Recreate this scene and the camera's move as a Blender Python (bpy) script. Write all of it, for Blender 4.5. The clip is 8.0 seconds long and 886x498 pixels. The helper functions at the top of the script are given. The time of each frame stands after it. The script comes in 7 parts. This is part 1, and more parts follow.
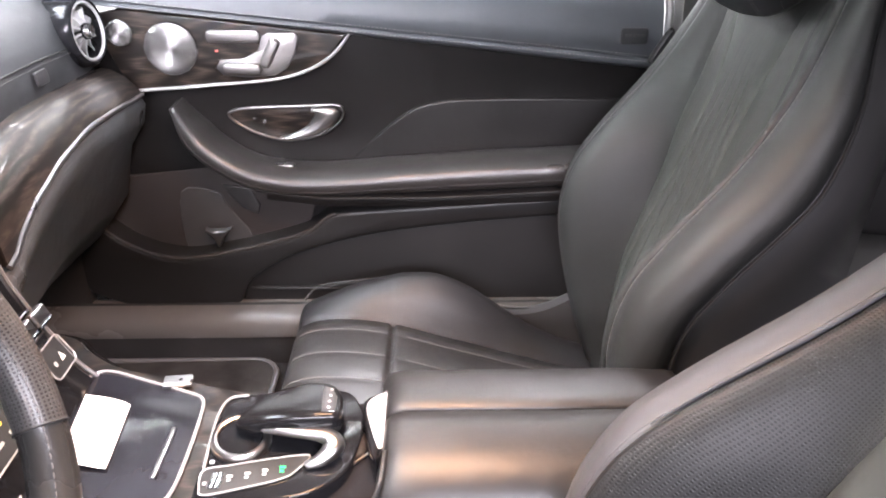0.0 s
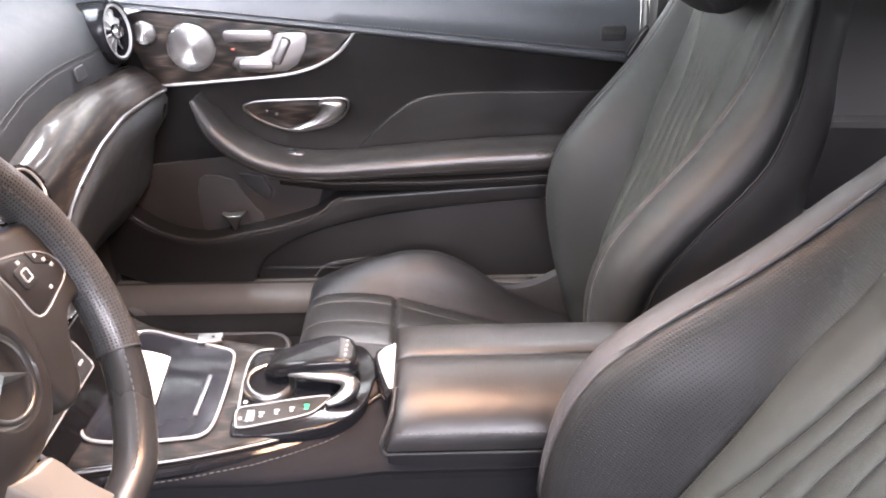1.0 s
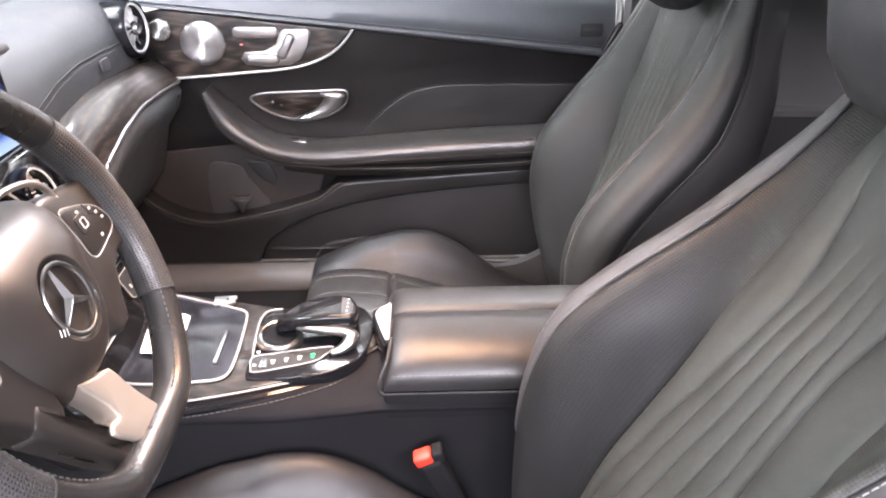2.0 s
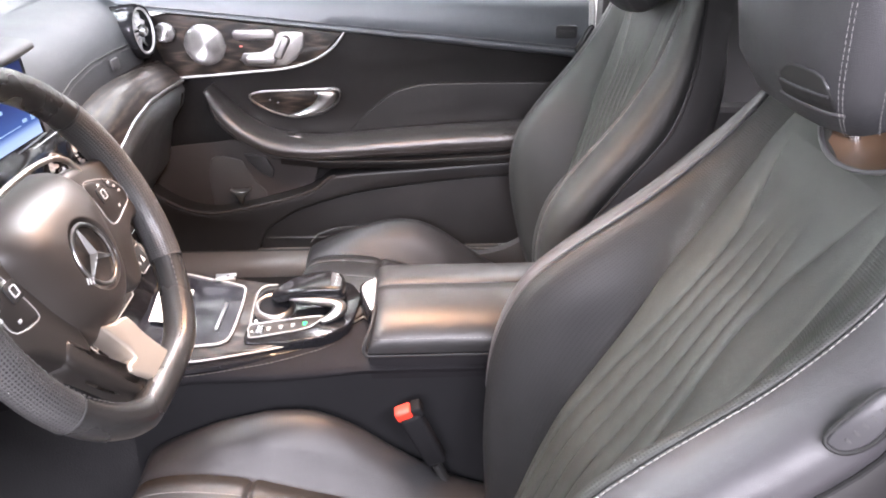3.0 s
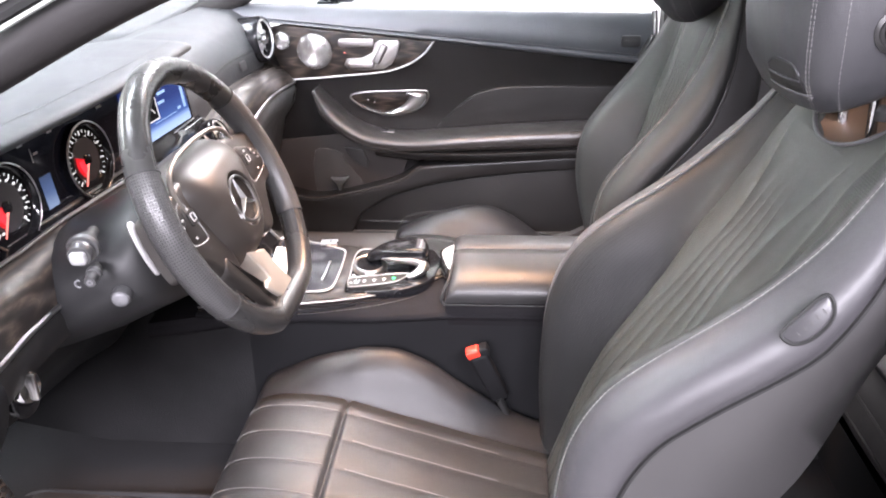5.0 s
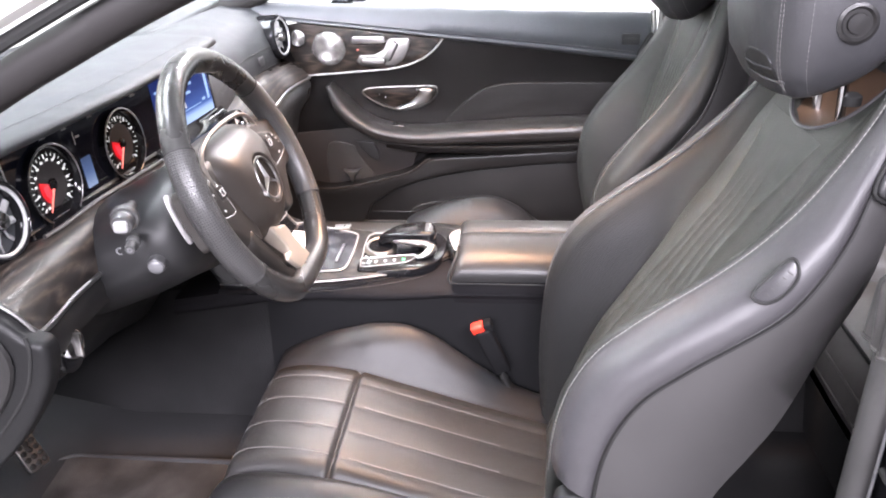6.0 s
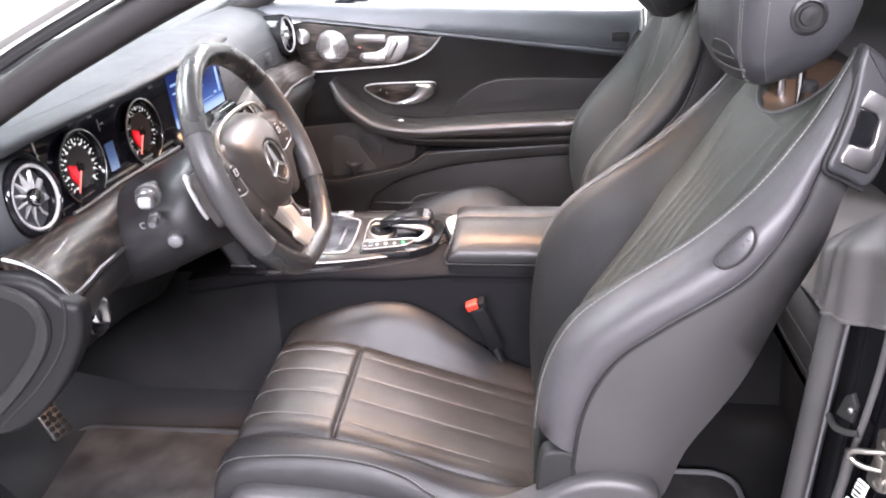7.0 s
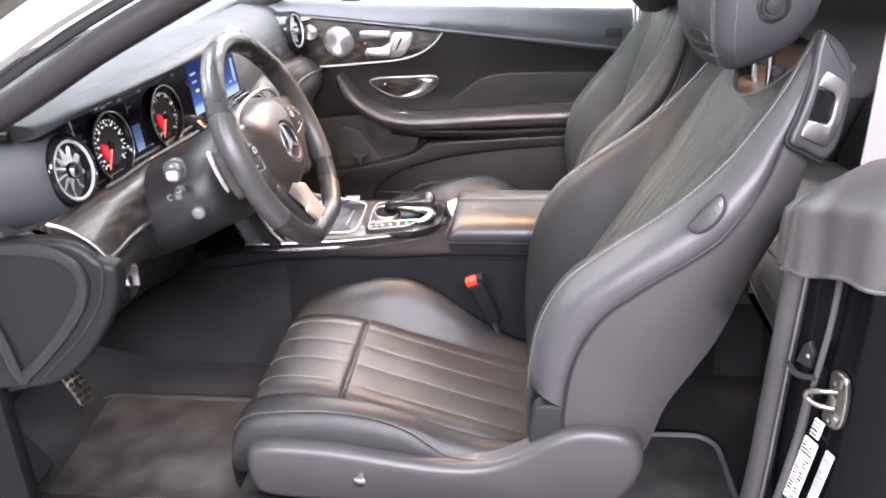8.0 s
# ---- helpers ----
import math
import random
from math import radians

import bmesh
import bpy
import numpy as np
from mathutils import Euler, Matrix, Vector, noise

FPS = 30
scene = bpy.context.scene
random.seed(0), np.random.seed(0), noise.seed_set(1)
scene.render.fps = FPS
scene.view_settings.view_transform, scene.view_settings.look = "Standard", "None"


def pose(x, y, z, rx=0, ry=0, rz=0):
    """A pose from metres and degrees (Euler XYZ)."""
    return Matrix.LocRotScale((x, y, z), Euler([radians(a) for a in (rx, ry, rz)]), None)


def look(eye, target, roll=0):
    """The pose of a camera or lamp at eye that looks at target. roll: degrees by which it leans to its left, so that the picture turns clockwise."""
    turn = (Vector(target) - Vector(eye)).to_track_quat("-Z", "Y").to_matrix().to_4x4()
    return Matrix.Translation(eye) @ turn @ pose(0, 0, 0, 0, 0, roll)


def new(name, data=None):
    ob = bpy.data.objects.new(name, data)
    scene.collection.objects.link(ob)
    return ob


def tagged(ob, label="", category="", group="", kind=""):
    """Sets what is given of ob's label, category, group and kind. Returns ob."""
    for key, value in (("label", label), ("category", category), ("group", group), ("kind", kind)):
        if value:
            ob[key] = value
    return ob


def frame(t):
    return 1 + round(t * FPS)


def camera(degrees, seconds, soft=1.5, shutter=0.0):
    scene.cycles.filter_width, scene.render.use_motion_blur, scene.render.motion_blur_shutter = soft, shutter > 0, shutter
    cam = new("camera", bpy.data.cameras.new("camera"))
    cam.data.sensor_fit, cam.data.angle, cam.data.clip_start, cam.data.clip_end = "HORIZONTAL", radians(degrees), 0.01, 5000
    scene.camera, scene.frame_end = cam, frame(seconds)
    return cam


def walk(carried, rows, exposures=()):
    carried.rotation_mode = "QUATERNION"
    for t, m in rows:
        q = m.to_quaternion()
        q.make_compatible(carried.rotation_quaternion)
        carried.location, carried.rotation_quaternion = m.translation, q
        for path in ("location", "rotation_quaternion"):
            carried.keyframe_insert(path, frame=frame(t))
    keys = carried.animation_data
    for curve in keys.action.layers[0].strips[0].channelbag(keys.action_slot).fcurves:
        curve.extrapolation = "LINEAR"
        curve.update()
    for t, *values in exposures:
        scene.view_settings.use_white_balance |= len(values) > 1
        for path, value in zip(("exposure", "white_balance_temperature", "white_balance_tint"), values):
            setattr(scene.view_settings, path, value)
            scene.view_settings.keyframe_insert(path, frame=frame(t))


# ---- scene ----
cam = camera(57.9, 8.0, soft=1.9)
METRES, EYE, TILT, LEAN, TURN = 1.05, 1.23, -27.0, 0.0, -1.0
ROWS = [
    (0.0, 0.0, 0.0, 0.0, 0.0, 0.0, -0.0),
    (0.5, -0.008, -0.0708, -0.0205, -0.23, -0.07, 0.25),
    (1.0, -0.009, -0.135, -0.0422, -0.45, 0.09, 0.48),
    (1.5, -0.0082, -0.2014, -0.0664, -0.66, 0.2, 0.49),
    (3.0, 0.0285, -0.387, -0.1372, -0.71, 0.82, 0.64),
    (3.5, 0.0403, -0.4453, -0.1541, 0.61, 1.13, 0.5),
    (4.0, 0.0476, -0.5093, -0.1796, 2.54, 1.42, -0.1),
    (4.5, 0.0508, -0.5696, -0.2017, 4.17, 1.69, -0.76),
    (6.0, 0.0667, -0.7159, -0.2662, 5.75, 2.08, -1.52),
    (6.5, 0.0788, -0.7613, -0.2848, 5.89, 2.15, -1.41),
    (7.0, 0.0899, -0.8126, -0.3095, 5.96, 2.27, -1.44),
    (7.5, 0.0981, -0.8643, -0.3393, 6.01, 2.43, -1.5),
    (8.0, 0.1046, -0.9169, -0.3653, 6.11, 2.53, -1.51),
]
walk(cam, [(t, pose(0, 0, EYE, TILT, LEAN, TURN) @ pose(METRES * x, METRES * y, METRES * z, 90 + pitch, roll, yaw)) for t, x, y, z, yaw, pitch, roll in ROWS],
     [(0.0, 1.15, 6500, 15), (4.0, 1.25, 6500, 15), (8.0, 1.25, 6500, 15)])

# ---- world and lamps: faint sky, warm dome lamp, added fill lamps in an assumed hall ----
world = bpy.data.worlds.new("hall_daylight")
scene.world = world
world.use_nodes = True
wn = world.node_tree.nodes
sky = wn.new("ShaderNodeTexSky")
sky.sky_type, sky.sun_disc, sky.sun_elevation, sky.sun_rotation = "NISHITA", False, radians(50), radians(200)
wn["Background"].inputs["Strength"].default_value = 0.12
world.node_tree.links.new(sky.outputs["Color"], wn["Background"].inputs["Color"])


def lamp(name, eye, target, sx, sy, power, colour):
    d = bpy.data.lights.new(name, "AREA")
    d.shape, d.size, d.size_y, d.energy, d.color = "RECTANGLE", sx, sy, power, colour
    ob = new(name, d)
    ob.matrix_world = look(eye, target)
    return ob


reading = lamp("dome_lamp", (-0.05, 0.72, 1.315), (-0.20, 0.72, 0.0), 0.14, 0.30, 3.7, (1.0, 0.58, 0.34))
reading.data.spread = radians(124)
# Unseen fill lamps, added to brighten the cabin, seat fronts and hall walls.
lamp("fill_driver_side", (-0.6, -4.6, 3.0), (-0.1, 1.0, 0.6), 3.0, 0.7, 290, (0.93, 0.91, 1.0))
lamp("fill_rear", (1.6, -2.6, 3.4), (0.3, 0.2, 0.7), 1.6, 0.9, 205, (0.92, 0.91, 1.0))
lamp("fill_front", (-1.55, 0.75, 3.45), (-0.9, 0.75, 0.9), 2.2, 0.7, 90, (0.86, 0.93, 1.0))
lamp("fill_passenger_side", (0.3, 3.1, 3.3), (0.0, 1.3, 0.6), 1.4, 0.35, 85, (0.97, 0.96, 1.0))
lamp("fill_seat_fronts", (-4.2, 1.0, 3.0), (0.4, 0.9, 0.9), 2.0, 0.7, 75, (0.93, 1.0, 0.97))
lamp("fill_wall_north", (0.0, 4.2, 3.4), (0.0, 5.2, 1.4), 5.0, 0.3, 115, (0.97, 0.99, 1.0))
lamp("fill_wall_front", (-5.2, 1.2, 3.4), (-6.0, 1.2, 1.4), 0.3, 4.0, 80, (0.97, 0.99, 1.0))


# ---- materials ----
def ramp(nt, fac, stops):
    r = nt.nodes.new("ShaderNodeValToRGB")
    while len(r.color_ramp.elements) < len(stops):
        r.color_ramp.elements.new(0.5)
    for e, (p, c) in zip(r.color_ramp.elements, stops):
        e.position, e.color = p, (*c, 1)
    nt.links.new(fac, r.inputs[0])
    return r.outputs[0]


def material(name, colour, rough=0.5, metal=0.0, grain=0.0, scale=200.0, vary=0.12, coat=0.0, spec=0.5, emit=None, power=0.0, rvar=0.12, kind="noise", vscale=7.0, flat_map=False):
    """A surface with colour and gloss that vary at two scales, and a fine relief."""
    m = bpy.data.materials.new(name)
    m.use_nodes = True
    nt = m.node_tree
    b = nt.nodes["Principled BSDF"]
    co = nt.nodes.new("ShaderNodeTexCoord").outputs["Object"]
    b.inputs["Metallic"].default_value = metal
    b.inputs["Specular IOR Level"].default_value = spec
    b.inputs["Coat Weight"].default_value = coat
    b.inputs["Coat Roughness"].default_value = 0.04
    big = nt.nodes.new("ShaderNodeTexNoise")
    big.inputs["Scale"].default_value, big.inputs["Detail"].default_value = vscale, 5
    nt.links.new(co, big.inputs["Vector"])
    dark = tuple(c * (1 - vary) for c in colour)
    light = tuple(min(1, c * (1 + vary)) for c in colour)
    nt.links.new(ramp(nt, big.outputs["Fac"], [(0.3, dark), (0.7, light)]), b.inputs["Base Color"])
    mr = nt.nodes.new("ShaderNodeMapRange")
    mr.inputs["From Min"].default_value, mr.inputs["From Max"].default_value = 0.3, 0.7
    mr.inputs["To Min"].default_value, mr.inputs["To Max"].default_value = max(0.02, rough - rvar * rough), min(1, rough + rvar * rough)
    nt.links.new(big.outputs["Fac"], mr.inputs["Value"])
    nt.links.new(mr.outputs["Result"], b.inputs["Roughness"])
    if grain:
        if kind == "holes":
            t = nt.nodes.new("ShaderNodeTexVoronoi")
            if flat_map:
                t.voronoi_dimensions = "2D"
                co = nt.nodes["Texture Coordinate"].outputs["UV"]
            t.inputs["Randomness"].default_value = 0.0
            t.inputs["Scale"].default_value = scale
            nt.links.new(co, t.inputs["Vector"])
            src = ramp(nt, t.outputs["Distance"], [(0.22, (0, 0, 0)), (0.34, (1, 1, 1))])
            mix = nt.nodes.new("ShaderNodeMix")
            mix.data_type, mix.blend_type = "RGBA", "MULTIPLY"
            mix.inputs["Factor"].default_value = 0.85 if grain > 0.5 else 0.55
            old = b.inputs["Base Color"].links[0].from_socket
            nt.links.new(old, mix.inputs[6])
            nt.links.new(src, mix.inputs[7])
            nt.links.new(mix.outputs[2], b.inputs["Base Color"])
        elif kind == "leather":
            t = nt.nodes.new("ShaderNodeTexVoronoi")
            t.feature = "DISTANCE_TO_EDGE"
            t.inputs["Scale"].default_value = scale
            nt.links.new(co, t.inputs["Vector"])
            src = ramp(nt, t.outputs["Distance"], [(0.0, (0, 0, 0)), (0.5, (1, 1, 1))])
        else:
            t = nt.nodes.new("ShaderNodeTexNoise")
            t.inputs["Scale"].default_value, t.inputs["Detail"].default_value = scale, 4
            nt.links.new(co, t.inputs["Vector"])
            src = t.outputs["Fac"]
        bump = nt.nodes.new("ShaderNodeBump")
        bump.inputs["Strength"].default_value, bump.inputs["Distance"].default_value = grain, 0.001
        nt.links.new(src, bump.inputs["Height"])
        if kind == "leather":
            soft = nt.nodes.new("ShaderNodeTexNoise")
            soft.inputs["Scale"].default_value, soft.inputs["Detail"].default_value = 26.0, 3
            nt.links.new(co, soft.inputs["Vector"])
            wave = nt.nodes.new("ShaderNodeBump")
            wave.inputs["Strength"].default_value, wave.inputs["Distance"].default_value = 0.35, 0.004
            nt.links.new(soft.outputs["Fac"], wave.inputs["Height"])
            nt.links.new(wave.outputs["Normal"], bump.inputs["Normal"])
        nt.links.new(bump.outputs["Normal"], b.inputs["Normal"])
    if emit:
        b.inputs["Emission Color"].default_value, b.inputs["Emission Strength"].default_value = (*emit, 1), power
    return m


def wood_material(name, axis, coat=0.6, tone=1.0):
    """Dark open-grain veneer under clear lacquer."""
    m = bpy.data.materials.new(name)
    m.use_nodes = True
    nt = m.node_tree
    b = nt.nodes["Principled BSDF"]
    co = nt.nodes.new("ShaderNodeTexCoord").outputs["Object"]
    mp = nt.nodes.new("ShaderNodeMapping")
    mp.inputs["Scale"].default_value = axis
    nt.links.new(co, mp.inputs["Vector"])
    n1 = nt.nodes.new("ShaderNodeTexNoise")
    n1.inputs["Scale"].default_value, n1.inputs["Detail"].default_value, n1.inputs["Distortion"].default_value = 6, 10, 2.8
    nt.links.new(mp.outputs[0], n1.inputs["Vector"])
    wv = nt.nodes.new("ShaderNodeTexWave")
    wv.inputs["Scale"].default_value, wv.inputs["Distortion"].default_value, wv.inputs["Detail"].default_value = 3.4, 9, 8
    nt.links.new(mp.outputs[0], wv.inputs["Vector"])
    mx = nt.nodes.new("ShaderNodeMath")
    mx.operation = "MULTIPLY"
    nt.links.new(n1.outputs["Fac"], mx.inputs[0])
    nt.links.new(wv.outputs["Fac"], mx.inputs[1])
    nt.links.new(ramp(nt, mx.outputs[0], [(p, tuple(tone * c for c in col)) for p, col in ((0.05, (0.008, 0.006, 0.005)), (0.22, (0.015, 0.011, 0.009)), (0.42, (0.026, 0.019, 0.015)), (0.62, (0.048, 0.036, 0.028)))]), b.inputs["Base Color"])
    b.inputs["Roughness"].default_value = 0.5
    b.inputs["Specular IOR Level"].default_value = 0.2
    b.inputs["Coat Weight"].default_value, b.inputs["Coat Roughness"].default_value = coat, 0.025
    return m


LEATHER = material("black_leather", (0.017, 0.0165, 0.0172), 0.40, spec=0.46, grain=0.24, scale=560, kind="leather", vary=0.12, rvar=0.10)
# Paler copies of the same leather, the light on them put into colour.
LEATHER_PANEL = material("lit_panel_leather", (0.027, 0.0262, 0.0258), 0.38, spec=0.5, grain=0.22, scale=560, kind="leather", vary=0.14, rvar=0.14)
LEATHER_HEAD = material("lit_head_leather", (0.034, 0.034, 0.037), 0.43, grain=0.24, scale=560, kind="leather", vary=0.10)
# Side band copy of the black leather, outside light put into its paler tone.
LEATHER_SIDE = material("lit_side_leather", (0.052, 0.050, 0.054), 0.43, grain=0.14, scale=560, kind="leather", vary=0.10, rvar=0.10)
# Back panel copy: its light and greenish reflection are put into the colour.
LEATHER_BACK = material("lit_back_leather", (0.0305, 0.0323, 0.0290), 0.46, grain=0.24, scale=560, kind="leather", vary=0.15)
DOOR = material("door_lining", (0.012, 0.0112, 0.0112), 0.35, spec=0.34, grain=0.08, scale=520, kind="leather", vary=0.12)
ARMREST = material("armrest_leather", (0.024, 0.022, 0.021), 0.30, spec=0.7, grain=0.14, scale=560, kind="leather", vary=0.1)
# One perforated leather in two copies, shade and light put into their colours.
LEATHER_HOLES = material("perforated_leather_shaded", (0.0158, 0.0157, 0.0160), 0.47, spec=0.26, grain=0.4, scale=290, kind="holes", vary=0.12, flat_map=True)
LEATHER_DOTS = material("perforated_leather_lit", (0.0295, 0.0310, 0.0283), 0.46, spec=0.42, grain=0.4, scale=290, kind="holes", vary=0.12, flat_map=True)
LEATHER_SOFT = material("soft_black_leather", (0.0145, 0.0140, 0.0142), 0.40, grain=0.08, scale=500, kind="leather", vary=0.15)
CONSOLE = material("console_side_leather", (0.012, 0.0115, 0.0125), 0.65, spec=0.02, grain=0.14, scale=560, kind="leather", vary=0.12)
PAD = material("grey_black_pad", (0.070, 0.076, 0.085), 0.42, grain=0.2, scale=560, kind="leather", vary=0.1)
DASH = material("dash_top_pad", (0.030, 0.032, 0.035), 0.58, spec=0.35, grain=0.25, scale=500, kind="leather", vary=0.1)
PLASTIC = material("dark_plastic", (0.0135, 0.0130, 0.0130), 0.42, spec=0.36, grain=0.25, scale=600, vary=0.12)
SHELL = material("seat_shell_plastic", (0.043, 0.0415, 0.042), 0.40, grain=0.2, scale=700, vary=0.08)
BLACK = material("black_gap", (0.008, 0.008, 0.008), 0.7, grain=0.1, scale=300)
GLOSS = material("piano_black", (0.008, 0.008, 0.009), 0.10, coat=0.0, spec=0.3, vary=0.2, grain=0.01, scale=40)
CHROME = material("polished_chrome", (0.55, 0.55, 0.56), 0.14, 1.0, vary=0.05)
BRIGHT = material("bright_trim_metal", (0.58, 0.575, 0.57), 0.20, 0.6, vary=0.05)
SATIN = material("satin_silver", (0.40, 0.39, 0.385), 0.30, 1.0, vary=0.08, grain=0.05, scale=800)
VANE = material("bright_vane_metal", (0.60, 0.595, 0.59), 0.24, 0.5, vary=0.05)
SPOKE = material("bright_spoke_metal", (0.62, 0.55, 0.47), 0.40, 0.75, vary=0.05)
THREAD = material("pale_thread", (0.22, 0.215, 0.21), 0.8, vary=0.15, vscale=200)
DARK_THREAD = material("grey_thread", (0.075, 0.073, 0.072), 0.8, vary=0.15, vscale=200)
CARPET = material("dark_carpet", (0.019, 0.0187, 0.0195), 0.95, grain=1.0, scale=350, vary=0.3, spec=0.2)
# Paler than the floor carpet: footwell light is put into the felt's colour.
FELT = material("bulkhead_felt_lit", (0.048, 0.048, 0.051), 0.9, grain=0.8, scale=300, vary=0.25, spec=0.2)
TUNNEL = material("tunnel_carpet_lit", (0.0185, 0.0183, 0.0190), 0.9, grain=1.0, scale=350, vary=0.3, spec=0.1)
MAT = material("worn_mat", (0.038, 0.0365, 0.036), 0.85, grain=1.0, scale=300, vary=0.55, vscale=13.0, spec=0.2)
COVER = material("cover_rubber", (0.064, 0.060, 0.060), 0.45, grain=0.05, scale=200, vary=0.3)
BROWN = material("brown_reflection", (0.040, 0.026, 0.017), 0.5)
SATIN_DARK = material("dark_satin_silver", (0.27, 0.265, 0.26), 0.3, 1.0, vary=0.08)
# Lit and shaded copies of the sill plastic; the highlight is in the pale one.
SILL = material("lit_sill_plastic", (0.105, 0.098, 0.093), 0.27, grain=0.08, scale=400, vary=0.05, rvar=0.05)
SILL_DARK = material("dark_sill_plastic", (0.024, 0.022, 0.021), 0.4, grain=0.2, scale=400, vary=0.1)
UNDER = material("console_lower_plastic", (0.0098, 0.0098, 0.0106), 0.6, spec=0.07, grain=0.3, scale=500)
RUBBER = material("door_seal_rubber", (0.055, 0.053, 0.053), 0.6, grain=0.1, scale=300)
PAINT = material("black_car_paint", (0.004, 0.004, 0.005), 0.12, coat=0.0, spec=0.11, vary=0.1)
WOOD = wood_material("dark_wood_veneer", (1.2, 4.0, 14.0), 1.0, 1.0)
WOOD_CONSOLE = wood_material("dark_wood_veneer_console", (2.5, 12.0, 9.0), 0.75, 0.6)
WOOD_DASH = wood_material("dark_wood_veneer_dash", (9.0, 2.2, 9.0), 0.7, 1.0)
WHITE = material("white_paper", (0.80, 0.79, 0.76), 0.7, vary=0.04, grain=0.1, scale=80)
ORANGE = material("red_plastic", (0.62, 0.035, 0.018), 0.4, vary=0.1)
TRAY = material("tray_smoke", (0.014, 0.0145, 0.019), 0.15, spec=0.5, vary=0.3, rvar=0.25, vscale=9)
DULL = material("dull_grey", (0.12, 0.12, 0.125), 0.3, vary=0.1)
GREY_MARK = material("grey_print", (0.40, 0.40, 0.40), 0.6)
EMBOSS = material("embossed_plastic", (0.03, 0.03, 0.032), 0.42)
STEEL = material("bare_steel", (0.26, 0.245, 0.225), 0.33, 1.0, grain=0.1, scale=200, vary=0.2)
# Rear cushion leather, brightened in colour for the light that reaches it.
REAR = material("lit_rear_leather", (0.115, 0.110, 0.105), 0.42, grain=0.1, scale=500, kind="leather", vary=0.1)
# Passenger lower dash: its bluish reflection is put into the pad colour.
LOWER = material("lower_dash_sheen", (0.078, 0.084, 0.090), 0.30, grain=0.06, scale=500, kind="leather", vary=0.08)
REAR_LOW = material("rear_side_lining", (0.018, 0.017, 0.017), 0.5, grain=0.2, scale=400, vary=0.15)
QUARTER = material("rear_trim_cloth", (0.070, 0.067, 0.067), 0.7, grain=0.3, scale=400, vary=0.1)
PILLAR = material("pillar_trim", (0.019, 0.0175, 0.0175), 0.55, spec=0.25, grain=0.2, scale=500, vary=0.1)
CONCRETE = material("hall_floor", (0.32, 0.31, 0.30), 0.5, grain=0.2, scale=60, vary=0.15)
# Unseen ceiling and grey walls, kept dark so that reflections have contrast.
CEIL = material("hall_ceiling", (0.16, 0.16, 0.165), 0.8, grain=0.1, scale=20, vary=0.1)
WALL_GREY = material("hall_grey_wall", (0.34, 0.34, 0.345), 0.8, grain=0.1, scale=50, vary=0.06)
WALL = material("hall_wall", (0.78, 0.78, 0.77), 0.8, grain=0.1, scale=50, vary=0.04)
HEADLINER = material("headliner_cloth", (0.16, 0.155, 0.15), 0.95, grain=0.3, scale=500)
TAN = material("warm_glow_tan", (0.085, 0.050, 0.031), 0.5, grain=0.2, scale=400, vary=0.2)
SCREEN_DARK = material("display_glass", (0.006, 0.006, 0.008), 0.07, coat=0.0, spec=0.25, emit=(0.01, 0.014, 0.03), power=0.03)
SCREEN_PALE = material("display_pale", (0.02, 0.03, 0.05), 0.2, emit=(0.40, 0.62, 1.0), power=0.45)
GLOW_RED = material("dial_red", (0.05, 0.0, 0.0), 0.3, emit=(1.0, 0.22, 0.18), power=0.9)
DIAL_RED = material("dial_deep_red", (0.03, 0.0, 0.0), 0.3, emit=(0.85, 0.012, 0.022), power=0.42)
DIAL_GREY = material("dial_face_reflection", (0.028, 0.026, 0.027), 0.35, spec=0.3, vary=0.1)
GLOW_WHITE = material("dial_white", (0.1, 0.1, 0.1), 0.3, emit=(1.0, 1.0, 1.0), power=0.45)
GLOW_GREEN = material("green_light", (0.0, 0.1, 0.02), 0.3, emit=(0.05, 1.0, 0.3), power=1.2)
GLOW_AMBER = material("amber_light", (0.1, 0.05, 0.0), 0.3, emit=(1.0, 0.55, 0.08), power=1.2)


def spun_metal(name, centre, colour, rough=0.26):
    """Metal turned in fine rings about a point of its thing, with rows of fine holes."""
    m = bpy.data.materials.new(name)
    m.use_nodes = True
    nt = m.node_tree
    b = nt.nodes["Principled BSDF"]
    b.inputs["Metallic"].default_value, b.inputs["Roughness"].default_value = 1.0, rough
    b.inputs["Base Color"].default_value = (*colour, 1)
    co = nt.nodes.new("ShaderNodeTexCoord").outputs["Object"]
    mp = nt.nodes.new("ShaderNodeMapping")
    mp.inputs["Location"].default_value = tuple(-c for c in centre)
    nt.links.new(co, mp.inputs["Vector"])
    wv = nt.nodes.new("ShaderNodeTexWave")
    wv.wave_type, wv.rings_direction = "RINGS", "Y"
    wv.inputs["Scale"].default_value, wv.inputs["Distortion"].default_value = 120.0, 0.4
    nt.links.new(mp.outputs[0], wv.inputs["Vector"])
    bump = nt.nodes.new("ShaderNodeBump")
    bump.inputs["Strength"].default_value, bump.inputs["Distance"].default_value = 0.55, 0.0006
    nt.links.new(wv.outputs["Fac"], bump.inputs["Height"])
    nt.links.new(bump.outputs["Normal"], b.inputs["Normal"])
    return m


def glass_material(name, tint):
    m = bpy.data.materials.new(name)
    m.use_nodes = True
    b = m.node_tree.nodes["Principled BSDF"]
    b.inputs["Base Color"].default_value = (*tint, 1)
    b.inputs["Transmission Weight"].default_value = 1.0
    b.inputs["Roughness"].default_value = 0.01
    b.inputs["IOR"].default_value = 1.45
    return m


GLASS = glass_material("window_glass", (0.93, 0.96, 0.95))

# ---- mesh helpers ----
BASE = {}


def V(*a):
    return Vector(a)


